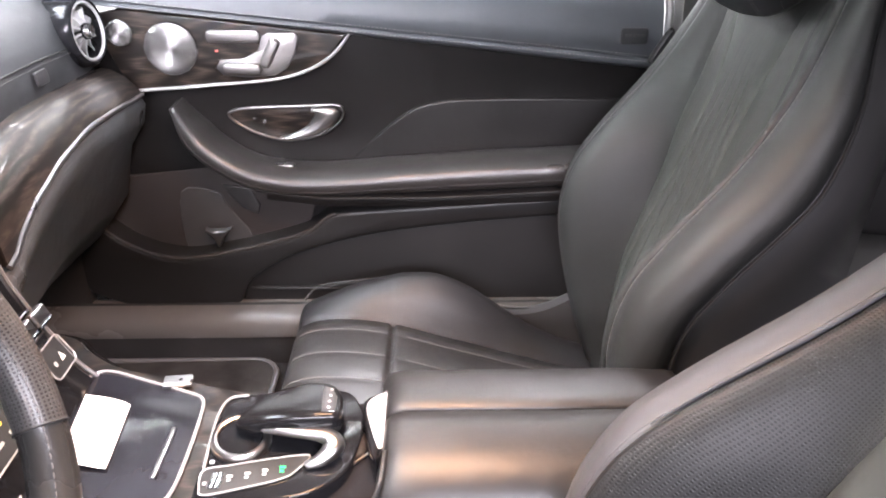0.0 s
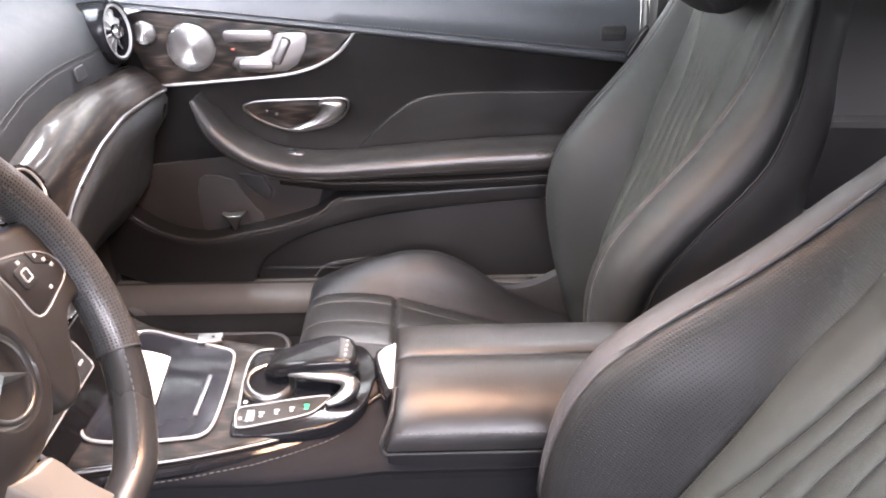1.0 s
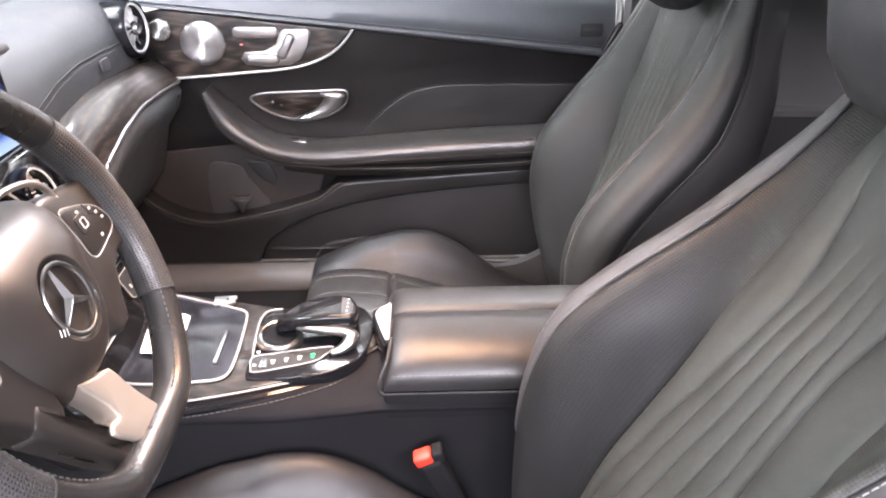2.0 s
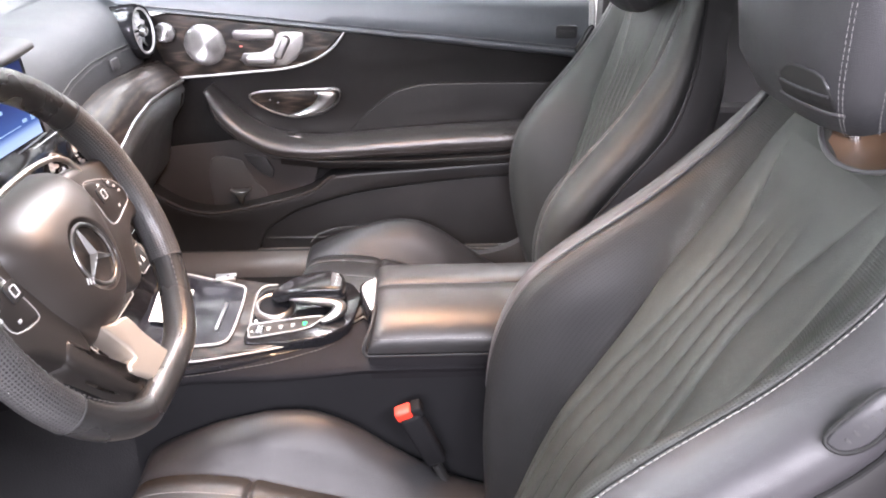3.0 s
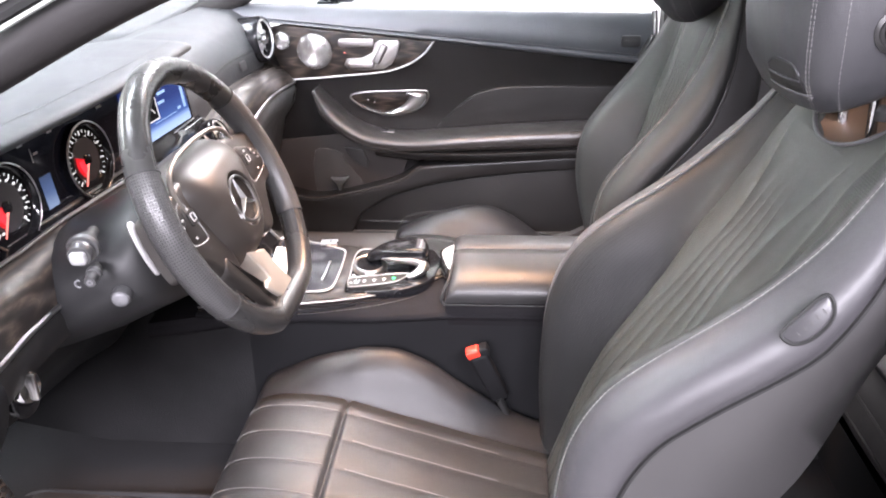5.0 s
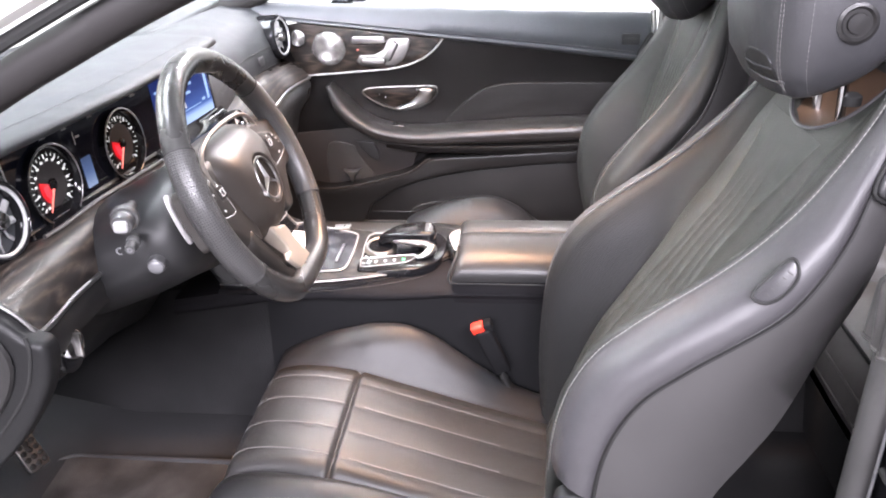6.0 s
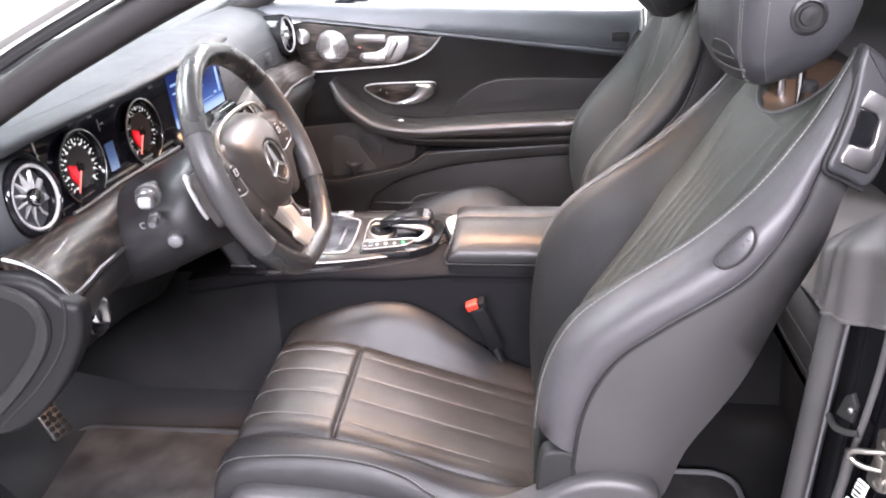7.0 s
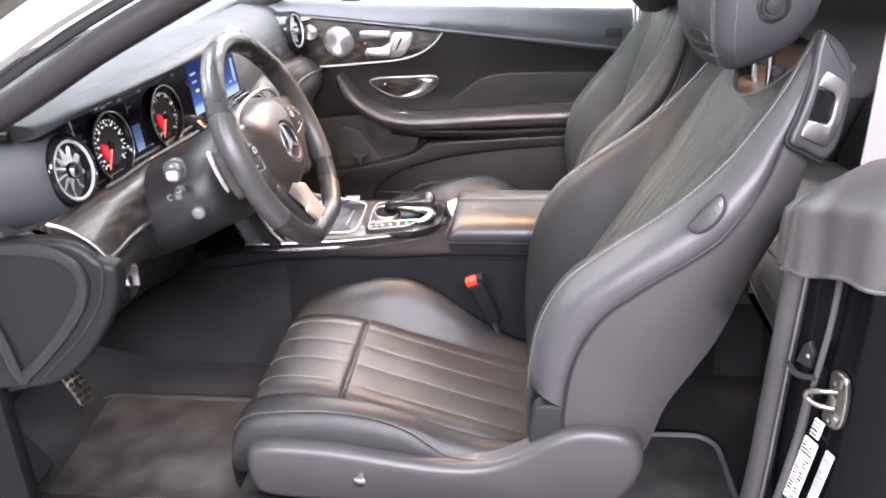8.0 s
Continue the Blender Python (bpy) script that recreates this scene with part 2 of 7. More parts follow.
def thing(name, at, label, category, group=""):
    ob = new(name)
    ob.location = at
    ob.empty_display_size = 0.05
    BASE[ob.name] = Vector(at)
    return tagged(ob, label, category, group)


def mk(name, verts, faces, mat, parent=None, label="", angle=40, kind="", category=""):
    """One mesh object in world metres under its parent, smooth but for edges sharper than angle."""
    at = BASE[parent.name] if parent else Vector((0, 0, 0))
    me = bpy.data.meshes.new(name)
    me.from_pydata([tuple(Vector(v) - at) for v in verts], [], [tuple(f) for f in faces])
    bm = bmesh.new()
    bm.from_mesh(me)
    bmesh.ops.recalc_face_normals(bm, faces=bm.faces)
    bm.to_mesh(me)
    bm.free()
    me.polygons.foreach_set("use_smooth", [True] * len(me.polygons))
    me.set_sharp_from_angle(angle=radians(angle))
    me.materials.append(mat)
    ob = new(name, me)
    if parent:
        ob.parent = parent
    BASE[ob.name] = at
    return tagged(ob, label, category, "", kind)


def map_rings(ob, R):
    """Lay a flat map, in metres, over a skin made by rings(R): along the rows and round each ring."""
    n = len(R[0])
    along = [0.0]
    for a, b in zip(R, R[1:]):
        along.append(along[-1] + sum((p - q).length for p, q in zip(a, b)) / n)
    mean = [0.0]
    for j in range(n):
        mean.append(mean[-1] + sum((r[j] - r[(j + 1) % n]).length for r in R) / len(R))
    me = ob.data
    layer = me.uv_layers.new(name="map").data
    for f in me.polygons[:(len(R) - 1) * n]:
        j = f.index % n
        for li in f.loop_indices:
            i, k = divmod(me.loops[li].vertex_index, n)
            layer[li].uv = (along[i], mean[n] if j == n - 1 and k == 0 else mean[k])
    return ob


def join(*meshes):
    vs, fs = [], []
    for v, f in meshes:
        k = len(vs)
        vs += list(v)
        fs += [tuple(i + k for i in q) for q in f]
    return vs, fs


def curve(pts, n=8, closed=False):
    """A smooth line through the points, n steps a span."""
    p = [Vector(q) for q in pts]
    out, m = [], len(p)
    for i in range(m if closed else m - 1):
        a = p[(i - 1) % m] if closed or i else p[0] * 2 - p[1]
        b, c = p[i], p[(i + 1) % m]
        d = p[(i + 2) % m] if closed or i + 2 < m else p[-1] * 2 - p[-2]
        for k in range(n):
            t = k / n
            out.append(0.5 * (2 * b + (c - a) * t + (2 * a - 5 * b + 4 * c - d) * t * t + (3 * b - a - 3 * c + d) * t ** 3))
    if not closed:
        out.append(p[-1].copy())
    return out


def even(pts, n, closed=False):
    """n points at even steps along a line."""
    p = [Vector(q) for q in pts]
    if closed:
        p = p + [p[0]]
    s = [0.0]
    for a, b in zip(p, p[1:]):
        s.append(s[-1] + (b - a).length)
    out, j = [], 0
    for k in range(n):
        d = s[-1] * k / (n if closed else n - 1)
        while j < len(s) - 2 and s[j + 1] < d:
            j += 1
        t = (d - s[j]) / max(1e-9, s[j + 1] - s[j])
        out.append(p[j].lerp(p[j + 1], t))
    return out


def rings(R, closed=True, cap0=True, cap1=True):
    """A skin over a row of rings of equal count."""
    n = len(R[0])
    vs = [v for r in R for v in r]
    fs = []
    for i in range(len(R) - 1):
        for j in range(n if closed else n - 1):
            k = (j + 1) % n
            fs.append((i * n + j, i * n + k, (i + 1) * n + k, (i + 1) * n + j))
    if closed and cap0:
        fs.append(tuple(range(n - 1, -1, -1)))
    if closed and cap1:
        fs.append(tuple(range((len(R) - 1) * n, len(R) * n)))
    return vs, fs


def sheet(R, thick):
    """A skin over rows of points, with a back at the given offset and closed rims."""
    t = Vector(thick)
    m, n = len(R), len(R[0])
    vs = [v for r in R for v in r] + [v + t for r in R for v in r]
    fs, o = [], m * n
    for i in range(m - 1):
        for j in range(n - 1):
            q = (i * n + j, i * n + j + 1, (i + 1) * n + j + 1, (i + 1) * n + j)
            fs += [q, tuple(k + o for k in reversed(q))]
    rim = [j for j in range(n)] + [i * n + n - 1 for i in range(1, m)] + [(m - 1) * n + j for j in range(n - 2, -1, -1)] + [i * n for i in range(m - 2, 0, -1)]
    for a, b in zip(rim, rim[1:] + rim[:1]):
        fs.append((a, b, b + o, a + o))
    return vs, fs


def tube(path, r, n=8, closed=False, flat=None):
    """A round bar along a line; r a number or one a point; flat: (direction, factor) squashes it."""
    p = [Vector(q) for q in path]
    m = len(p)
    R, up = [], None
    for i in range(m):
        t = (p[(i + 1) % m] - p[i - 1]) if closed else (p[min(i + 1, m - 1)] - p[max(i - 1, 0)])
        t.normalize()
        if up is None:
            up = t.orthogonal().normalized()
        up = (up - t * up.dot(t)).normalized()
        side = t.cross(up)
        ri = r[i] if isinstance(r, (list, tuple)) else r
        ring = []
        for k in range(n):
            a = 2 * math.pi * k / n
            o = (up * math.cos(a) + side * math.sin(a)) * ri
            if flat:
                d = Vector(flat[0]).normalized()
                o = o - d * o.dot(d) * (1 - flat[1])
            ring.append(p[i] + o)
        R.append(ring)
    if closed:
        R.append(R[0])
    return rings(R, True, not closed, not closed)


def inset(o, d):
    """An outline (2D, either way round) drawn in by d."""
    n = len(o)
    area = sum(o[i][0] * o[(i + 1) % n][1] - o[(i + 1) % n][0] * o[i][1] for i in range(n))
    sg = 1 if area > 0 else -1
    out = []
    for i in range(n):
        a, b = Vector(o[i - 1][:2]), Vector(o[(i + 1) % n][:2])
        t = (b - a).normalized()
        out.append(Vector((o[i][0] - t.y * d * sg, o[i][1] + t.x * d * sg)))
    return out


def pad(outline, place, thick, rnd=0.004, seg=3, dome=0.0):
    """A plate with rounded front edges: outline (u, v), place(u, v, w) to the world, w outwards."""
    o = [Vector(q[:2]) for q in outline]
    R = [[place(q.x, q.y, 0) for q in o], [place(q.x, q.y, thick - rnd) for q in o]]
    for k in range(1, seg + 1):
        a = math.pi / 2 * k / seg
        R.append([place(q.x, q.y, thick - rnd + rnd * math.sin(a)) for q in inset(o, rnd * (1 - math.cos(a)))])
    if dome:
        c = sum(o, Vector((0, 0))) / len(o)
        for f in (0.85, 0.65, 0.4, 0.15):
            R.append([place(*(c + (q - c) * f), thick + dome * (1 - f * f)) for q in inset(o, rnd)])
    return rings(R)


def rounded(w, h, r, n=5):
    """The outline of a rounded rectangle about the origin."""
    out = []
    for cx, cy, a0 in ((w / 2 - r, h / 2 - r, 0), (-w / 2 + r, h / 2 - r, 90), (-w / 2 + r, -h / 2 + r, 180), (w / 2 - r, -h / 2 + r, 270)):
        for k in range(n + 1):
            a = radians(a0 + 90 * k / n)
            out.append(Vector((cx + r * math.cos(a), cy + r * math.sin(a))))
    return out


def frame_of(at, normal, up=(0, 0, 1)):
    """Placing function for a plate at a point: u to its right, v up, w along the normal."""
    n = Vector(normal).normalized()
    u = Vector(up).cross(n).normalized()
    v = n.cross(u)
    at = Vector(at)
    return lambda a, b, w=0.0: at + u * a + v * b + n * w


def lathe(profile, at, normal, n=28, up=(0, 0, 1), squash=1.0):
    """A turned shape: profile (radius, height along the normal)."""
    f = frame_of(at, normal, up)
    R = [[f(r * math.cos(2 * math.pi * k / n), squash * r * math.sin(2 * math.pi * k / n), h) for k in range(n)] for r, h in profile]
    return rings(R)


def block(at, size, r=0.004, turn=None, seg=2):
    """A box with rounded edges about a point."""
    bm = bmesh.new()
    bmesh.ops.create_cube(bm, size=1)
    bmesh.ops.scale(bm, vec=size, verts=bm.verts)
    if r:
        bmesh.ops.bevel(bm, geom=list(bm.edges), offset=r, segments=seg, affect="EDGES", profile=0.5)
    m = Matrix.Translation(at) @ (turn if turn else Matrix())
    vs = [m @ v.co for v in bm.verts]
    fs = [[v.index for v in f.verts] for f in bm.faces]
    bm.free()
    return vs, fs


def stitches(path, out, step=0.0078, length=0.0055, r=0.00055, shift=0.0006):
    """A row of thread stitches along a line that lies on a surface; out: the way it faces."""
    total = sum((Vector(b) - Vector(a)).length for a, b in zip(path, path[1:]))
    n = max(2, int(total / step))
    q = even(path, n * 2 + 1)
    o = Vector(out).normalized() * shift
    parts = []
    for i in range(0, 2 * n, 2):
        d = (q[i + 1] - q[i]).normalized()
        c = (q[i] + q[i + 1]) / 2 + o
        parts.append(tube([c - d * length / 2, c - d * length * 0.3 + o * 0.4, c + d * length * 0.3 + o * 0.4, c + d * length / 2], [r * 0.5, r, r, r * 0.5], 5))
    return join(*parts)


# ---- the assumed hall round the car; grey walls and ceiling are unseen, added to tame reflections ----
def wall_box(name, lo, hi, mat, label):
    c = [(a + b) / 2 for a, b in zip(lo, hi)]
    s = [b - a for a, b in zip(lo, hi)]
    return mk(name, *block(c, s, 0), mat, None, label, kind="structure")


wall_box("ground", (-40, -40, -0.2), (40, 40, 0.0), CONCRETE, "grey polished floor of the hall under the car")
wall_box("wall_north", (-6, 5.2, 0.0), (6, 5.4, 3.6), WALL, "plain white wall beyond the passenger side")
wall_box("wall_south", (-6, -6.2, 0.0), (6, -6.0, 3.6), WALL_GREY, "plain grey wall behind the viewer")
wall_box("wall_east", (6.0, -6.0, 0.0), (6.2, 5.2, 3.6), WALL_GREY, "plain grey wall behind the car")
wall_box("ceiling_hall", (-6.2, -6.2, 3.6), (6.2, 5.4, 3.8), CEIL, "plain dark ceiling of the hall")
wall_box("wall_front", (-6.2, -6.0, 0.0), (-6.0, 5.2, 3.6), WALL, "plain white wall ahead of the car")

# ---- car shell ----
FLOOR = 0.27
mk("floor", *sheet([[V(x, y, FLOOR + (0.06 * max(0, -0.75 - x) / 0.3 if x < -0.75 else 0) + (0.16 if abs(y - 0.72) < 0.07 else 0)) for y in (-0.02, 0.3, 0.6, 0.655, 0.72, 0.785, 0.85, 1.1, 1.46)] for x in (-1.15, -0.95, -0.75, -0.3, 0.2, 0.6, 1.0, 1.7)], (0, 0, -0.05)), CARPET, None, "dark carpeted car floor with centre tunnel", kind="structure")
mk("wall_firewall", *sheet([[V(-0.98 - 0.12 * math.sin((z - 0.25) * 2.5), y, z) for y in (-0.02, 0.4, 0.8, 1.2, 1.46)] for z in (0.22, 0.4, 0.6, 0.8, 0.98)], (-0.04, 0, 0)), FELT, None, "dark carpeted bulkhead of the footwells", kind="structure")


# Driver-side wall takes the darker tone, its shade put into colour.
for nm, y0, x1, lb in (("wall_kick_passenger", 1.452, -0.70, "dark side wall of the passenger footwell"), ("wall_kick_driver", -0.03, -0.72, "dark side wall of the driver footwell")):
    mk(nm, *block(((x1 - 1.14) / 2, y0, 0.58), (x1 + 1.14, 0.03, 0.74), 0.004), SILL_DARK if y0 > 0.7 else UNDER, None, lb, kind="structure")


def sill(name, y, label):
    sg = 1 if y > 0.7 else -1
    z = 0.315 if y > 0.7 else 0.288
    XS_ = (-1.0, -0.8, -0.6, -0.3, 0.0, 0.3, 0.45)
    cap = [(0.085, -0.03), (0.085, 0.02), (0.06, 0.05), (0.02, 0.062), (-0.015, 0.056), (-0.034, 0.042), (-0.043, 0.022), (-0.041, 0.010), (0.0, 0.0)]
    side = [(0.0, -0.12), (0.08, -0.12), (0.08, -0.03), (0.0, 0.002), (-0.038, 0.008), (-0.050, -0.02), (-0.056, -0.12)]
    # Passenger sill gets the lit copy, driver sill the dark one.
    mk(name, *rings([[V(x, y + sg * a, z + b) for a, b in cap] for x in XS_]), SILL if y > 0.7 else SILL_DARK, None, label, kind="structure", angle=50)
    mk(name.replace("sill", "sill_carpet"), *rings([[V(x, y + sg * a, z + b) for a, b in side] for x in XS_]), CARPET, None, "dark carpet on the inner side of the sill", kind="structure", angle=50)


sill("door_sill_passenger", 1.425, "dark plastic door sill along the passenger footwell")
sill("door_sill_driver", 0.015, "dark plastic door sill along the driver footwell")

mk("trim_door_gap", *tube([V(x, 1.437, 0.367) for x in (-0.8, -0.3, 0.42)], 0.010, 8), BLACK, None, "black rubber seal under the passenger door", kind="structure")
# rear cabin sides, roof and rear bulkhead
def quarter(z):
    return [V(x, 1.455 - 0.03 * math.sin((z - 0.3) * 3) - 0.06 * max(0, x - 0.6), z) for x in (0.445, 0.55, 0.7, 0.9, 1.2, 1.7)]


mk("wall_quarter_passenger", *sheet([quarter(z) for z in (0.3, 0.45, 0.6, 0.735)], (0, 0.06, 0)), REAR_LOW, None, "dark rear side panel on the passenger side", kind="structure")
mk("trim_quarter_upper", *sheet([quarter(z) for z in (0.739, 0.80, 0.87, 0.95, 1.055)], (0, 0.06, 0)), QUARTER, None, "grey upper rear trim on the passenger side", kind="structure")
mk("trim_quarter_ledge", *rings([[V(x, 1.455 - 0.06 * max(0, x - 0.6) + a, 0.740 + b) for a, b in ((0.0, 0.014), (-0.035, 0.016), (-0.048, 0.008), (-0.046, -0.006), (0.0, -0.012))] for x in (0.60, 0.75, 0.9, 1.05, 1.2)]), QUARTER, None, "grey ledge along the rear side panel", kind="structure", angle=50)
mk("wall_quarter_driver", *sheet([[V(x, -0.005 + 0.03 * math.sin((z - 0.3) * 3) + 0.06 * max(0, x - 0.6), z) for x in (0.60, 0.7, 0.9, 1.2, 1.7)] for z in (0.3, 0.5, 0.7, 0.85, 0.95, 1.0)], (0, -0.06, 0)), PLASTIC, None, "dark rear quarter trim on the driver side", kind="structure")
mk("wall_rear", *sheet([[V(1.55 + 0.15 * (z - 0.3), y, z) for y in (-0.02, 0.4, 0.72, 1.1, 1.46)] for z in (0.3, 0.6, 0.9, 1.05)], (0.05, 0, 0)), QUARTER, None, "dark bulkhead behind the rear seats", kind="structure")
mk("ceiling", *sheet([[V(x, y, 1.335 + 0.05 * math.sin(math.pi * (y - 0.08) / 1.28) - 0.11 * (x - 0.35) ** 2) for y in (0.1, 0.25, 0.5, 0.72, 0.95, 1.2, 1.34)] for x in (-0.05, 0.2, 0.5, 0.9, 1.3)], (0, 0, 0.03)), HEADLINER, None, "grey cloth headliner under the roof", kind="structure")


def pillar(name, path, sec, mat, label):
    R = []
    for p, (dy, dz) in zip(path, sec):
        R.append([V(p[0], p[1] + a * dy, p[2] + b * dz) for a, b in ((1, 0), (0.75, 0.75), (0, 1), (-0.75, 0.8), (-1, 0), (-0.75, -0.7), (0, -1), (0.8, -0.75))])
    return mk(name, *rings(R), mat, None, label, kind="structure", angle=60)


AP = curve([(-0.92, -0.03, 0.93), (-0.6, -0.035, 1.075), (-0.42, -0.02, 1.175), (-0.2, 0.03, 1.275), (0.1, 0.09, 1.34)], 6)
pillar("trim_pillar_driver", [p - V(0, 0, 0.010) for p in AP], [(0.03, 0.024)] * len(AP), PILLAR, "dark grey trim of the driver-side windscreen pillar")
pillar("trim_pillar_passenger", [V(p.x, 1.44 - p.y, p.z) for p in AP], [(0.03, 0.036)] * len(AP), PILLAR, "dark grey trim of the passenger-side windscreen pillar")
mk("trim_pillar_seal", *tube([V(p.x - 0.012, p.y - 0.045, p.z + 0.013) for p in AP], 0.007, 8), BLACK, None, "black rubber seal along the windscreen pillar", kind="structure")
mk("trim_pillar_outer", *tube([V(p.x - 0.03, p.y - 0.06, p.z + 0.036) for p in AP], 0.026, 8, flat=((0, 0, 1), 0.7)), WHITE, None, "pale painted outer strip of the windscreen pillar", kind="structure")

# The brown reflected in the gutter is put in as its colour.
mk("trim_gutter", *tube([V(p.x - 0.05, p.y - 0.08, p.z + 0.082) for p in AP], 0.032, 8, flat=((0, 0, 1), 0.9)), BROWN, None, "brownish roof gutter strip over the pillar", kind="structure")
# windscreen and passenger side glass
ws = mk("window_windscreen", *sheet([[V(x, y, z + 0.02 * math.sin(math.pi * (y - 0.02) / 1.4)) for y in (0.02, 0.35, 0.72, 1.1, 1.42)] for x, z in ((-0.93, 0.945), (-0.6, 1.10), (-0.3, 1.235), (-0.05, 1.335))], (0, 0, 0.004)), GLASS, None, "clear sloping windscreen", kind="structure")
ws.visible_shadow = False
sg = mk("window_passenger", *sheet([[V(x, 1.515 - 0.35 * (z - 1.0), z) for x in (-0.62, -0.3, 0.0, 0.42)] for z in (0.99, 1.1, 1.25, 1.32)], (0, 0.004, 0)), GLASS, None, "clear side window of the passenger door", kind="structure")
sg.visible_shadow = False

# ---- passenger door ----
door = thing("passenger_door", (-0.1, 1.49, 0.36), "closed black leather passenger door with dark wood trim", "car door")
XS = [-0.80, -0.7, -0.6, -0.5, -0.4, -0.3, -0.2, -0.1, 0.0, 0.1, 0.2, 0.3, 0.38, 0.425]
mid = curve([(1.482, 0.93), (1.490, 0.86), (1.497, 0.80), (1.499, 0.72), (1.496, 0.665), (1.500, 0.61), (1.506, 0.56), (1.508, 0.48), (1.500, 0.42), (1.490, 0.355)], 4)
mk("door_panel", *rings([[V(x, q.x + 0.05 * max(0, -0.5 - x), q.y) for q in mid] + [V(x, 1.55, 0.355), V(x, 1.55, 0.93)] for x in XS]), DOOR, door, "soft black door lining")


def seam_z(x):
    return 0.980 - 0.1059 * (x + 0.597)


def low_z(x):
    return 0.914 - 0.118 * (x + 0.122)


def belt_z(x):
    return 1.013 - 0.032 * (x + 0.46)


def pad_sec(x):
    a, s, b = low_z(x), seam_z(x), belt_z(x)
    k = 0.05 * max(0, -0.52 - x)
    pts = [(1.50, a - 0.002), (1.476, a), (1.467, a + 0.004), (1.462, (a + s) / 2), (1.462, s - 0.004), (1.4665, s), (1.4615, s + 0.004), (1.465, s + (b - s) * 0.4), (1.474, s + (b - s) * 0.75), (1.485, b - 0.006), (1.498, b), (1.515, b - 0.002), (1.53, b - 0.02), (1.53, a)]
    return [V(x, y - k, z) for y, z in pts]


XP = [-0.70 + 1.125 * i / 30 for i in range(31)]
mk("upper_pad", *rings([pad_sec(x) for x in XP]), PAD, door, "grey-black padded leather shoulder with double stitching", angle=60)
for dz in (0.0055, -0.0055):
    mk("stitching", *stitches([V(x, 1.4612 - 0.05 * max(0, -0.52 - x), seam_z(x) + dz) for x in XP], (0, -1, 0), shift=0.001), THREAD, door, "row of grey thread")
guide = curve([(0.452, 1.436, 1.06), (0.449, 1.436, 1.02), (0.455, 1.434, 0.985), (0.472, 1.432, 0.968), (0.492, 1.430, 0.985), (0.505, 1.430, 1.03)], 5)
mk("trim_belt_guide", *tube(guide, 0.0035, 8), SATIN, None, "pale edged belt guide behind the passenger door", kind="structure")
mk("rear_trim", *tube([V(0.430, 1.458, 0.845), V(0.430, 1.452, 0.90), V(0.429, 1.454, 0.96), V(0.428, 1.47, 0.99)], 0.0075, 8, flat=((0, 1, 0), 1.6)), SATIN, door, "satin silver edge strip")


def face(y):
    return lambda u, v, w=0.0: V(u, y - w, v)


wood_line = [(-0.545, 0.815), (-0.46, 0.8205), (-0.377, 0.827), (-0.30, 0.8335), (-0.25, 0.843), (-0.207, 0.860), (-0.18, 0.878), (-0.160, 0.898), (-0.143, 0.921)]
low = [Vector((p.x, p.y)) for p in curve([(a, b, 0) for a, b in wood_line], 5)]
outline = low + [Vector((x, low_z(x) - 0.001)) for x in (-0.16, -0.25, -0.35, -0.45, -0.55)] + [Vector((-0.60, 0.955)), Vector((-0.592, 0.90)), Vector((-0.57, 0.85))]
mk("trim_panel", *pad(outline, face(1.497), 0.022, 0.004), WOOD, door, "glossy dark wood veneer", angle=50)
mk("chrome_strip", *tube([V(p.x, 1.474, p.y) for p in low], 0.0034, 8), BRIGHT, door, "bright chrome strip")
sp = mk("speaker_grille", *lathe([(0.047, 0), (0.047, 0.005), (0.044, 0.0068), (0.032, 0.0076), (0.020, 0.0082), (0.0105, 0.0085), (0.0095, 0.0100), (0.004, 0.0104)], (-0.470, 1.475, 0.893), (0, -1, 0), 40), spun_metal("spun_speaker_metal", (-0.37, 0.0, 0.533), (0.46, 0.455, 0.45)), door, "round perforated metal speaker grille")
mk("speaker_ring", *tube([V(-0.470 + 0.047 * math.cos(a), 1.472, 0.893 + 0.047 * math.sin(a)) for a in [2 * math.pi * k / 40 for k in range(40)]], 0.0018, 6, True), CHROME, sp)
tw = mk("tweeter_grille", *lathe([(0.024, 0), (0.024, 0.005), (0.021, 0.008), (0.008, 0.009)], (-0.557, 1.472, 0.922), (0, -1, 0), 30), spun_metal("spun_tweeter_metal", (-0.457, 0.0, 0.562), (0.42, 0.415, 0.41)), door, "small round metal tweeter grille")
bar = mk("memory_switch", *pad([q + Vector((-0.355, 0.9145)) for q in rounded(0.099, 0.024, 0.010)], face(1.476), 0.007, 0.003), SATIN, door, "satin silver memory switch bar")
mk("switch_face", *pad([q + Vector((-0.354, 0.9145)) for q in rounded(0.088, 0.016, 0.006)], face(1.4690), 0.0010, 0.0006), SATIN, bar)
seatsw = mk("seat_switch_plate", *pad([Vector(q) for q in ((-0.392, 0.857), (-0.383, 0.872), (-0.34, 0.874), (-0.313, 0.888), (-0.303, 0.915), (-0.292, 0.921), (-0.243, 0.921), (-0.237, 0.913), (-0.245, 0.882), (-0.262, 0.856), (-0.285, 0.843), (-0.335, 0.840), (-0.38, 0.844))], face(1.476), 0.005, 0.002), SATIN, door, "silver seat-shaped adjuster")
mk("switch_cushion", *pad([q + Vector((-0.343, 0.857)) for q in rounded(0.072, 0.022, 0.010)], face(1.471), 0.012, 0.005), SATIN, seatsw)
cs, sn = math.cos(radians(62)), math.sin(radians(62))
mk("switch_back", *pad([Vector((q.x * cs - q.y * sn - 0.291, q.x * sn + q.y * cs + 0.885)) for q in rounded(0.058, 0.020, 0.008)], face(1.471), 0.011, 0.005), SATIN, seatsw)
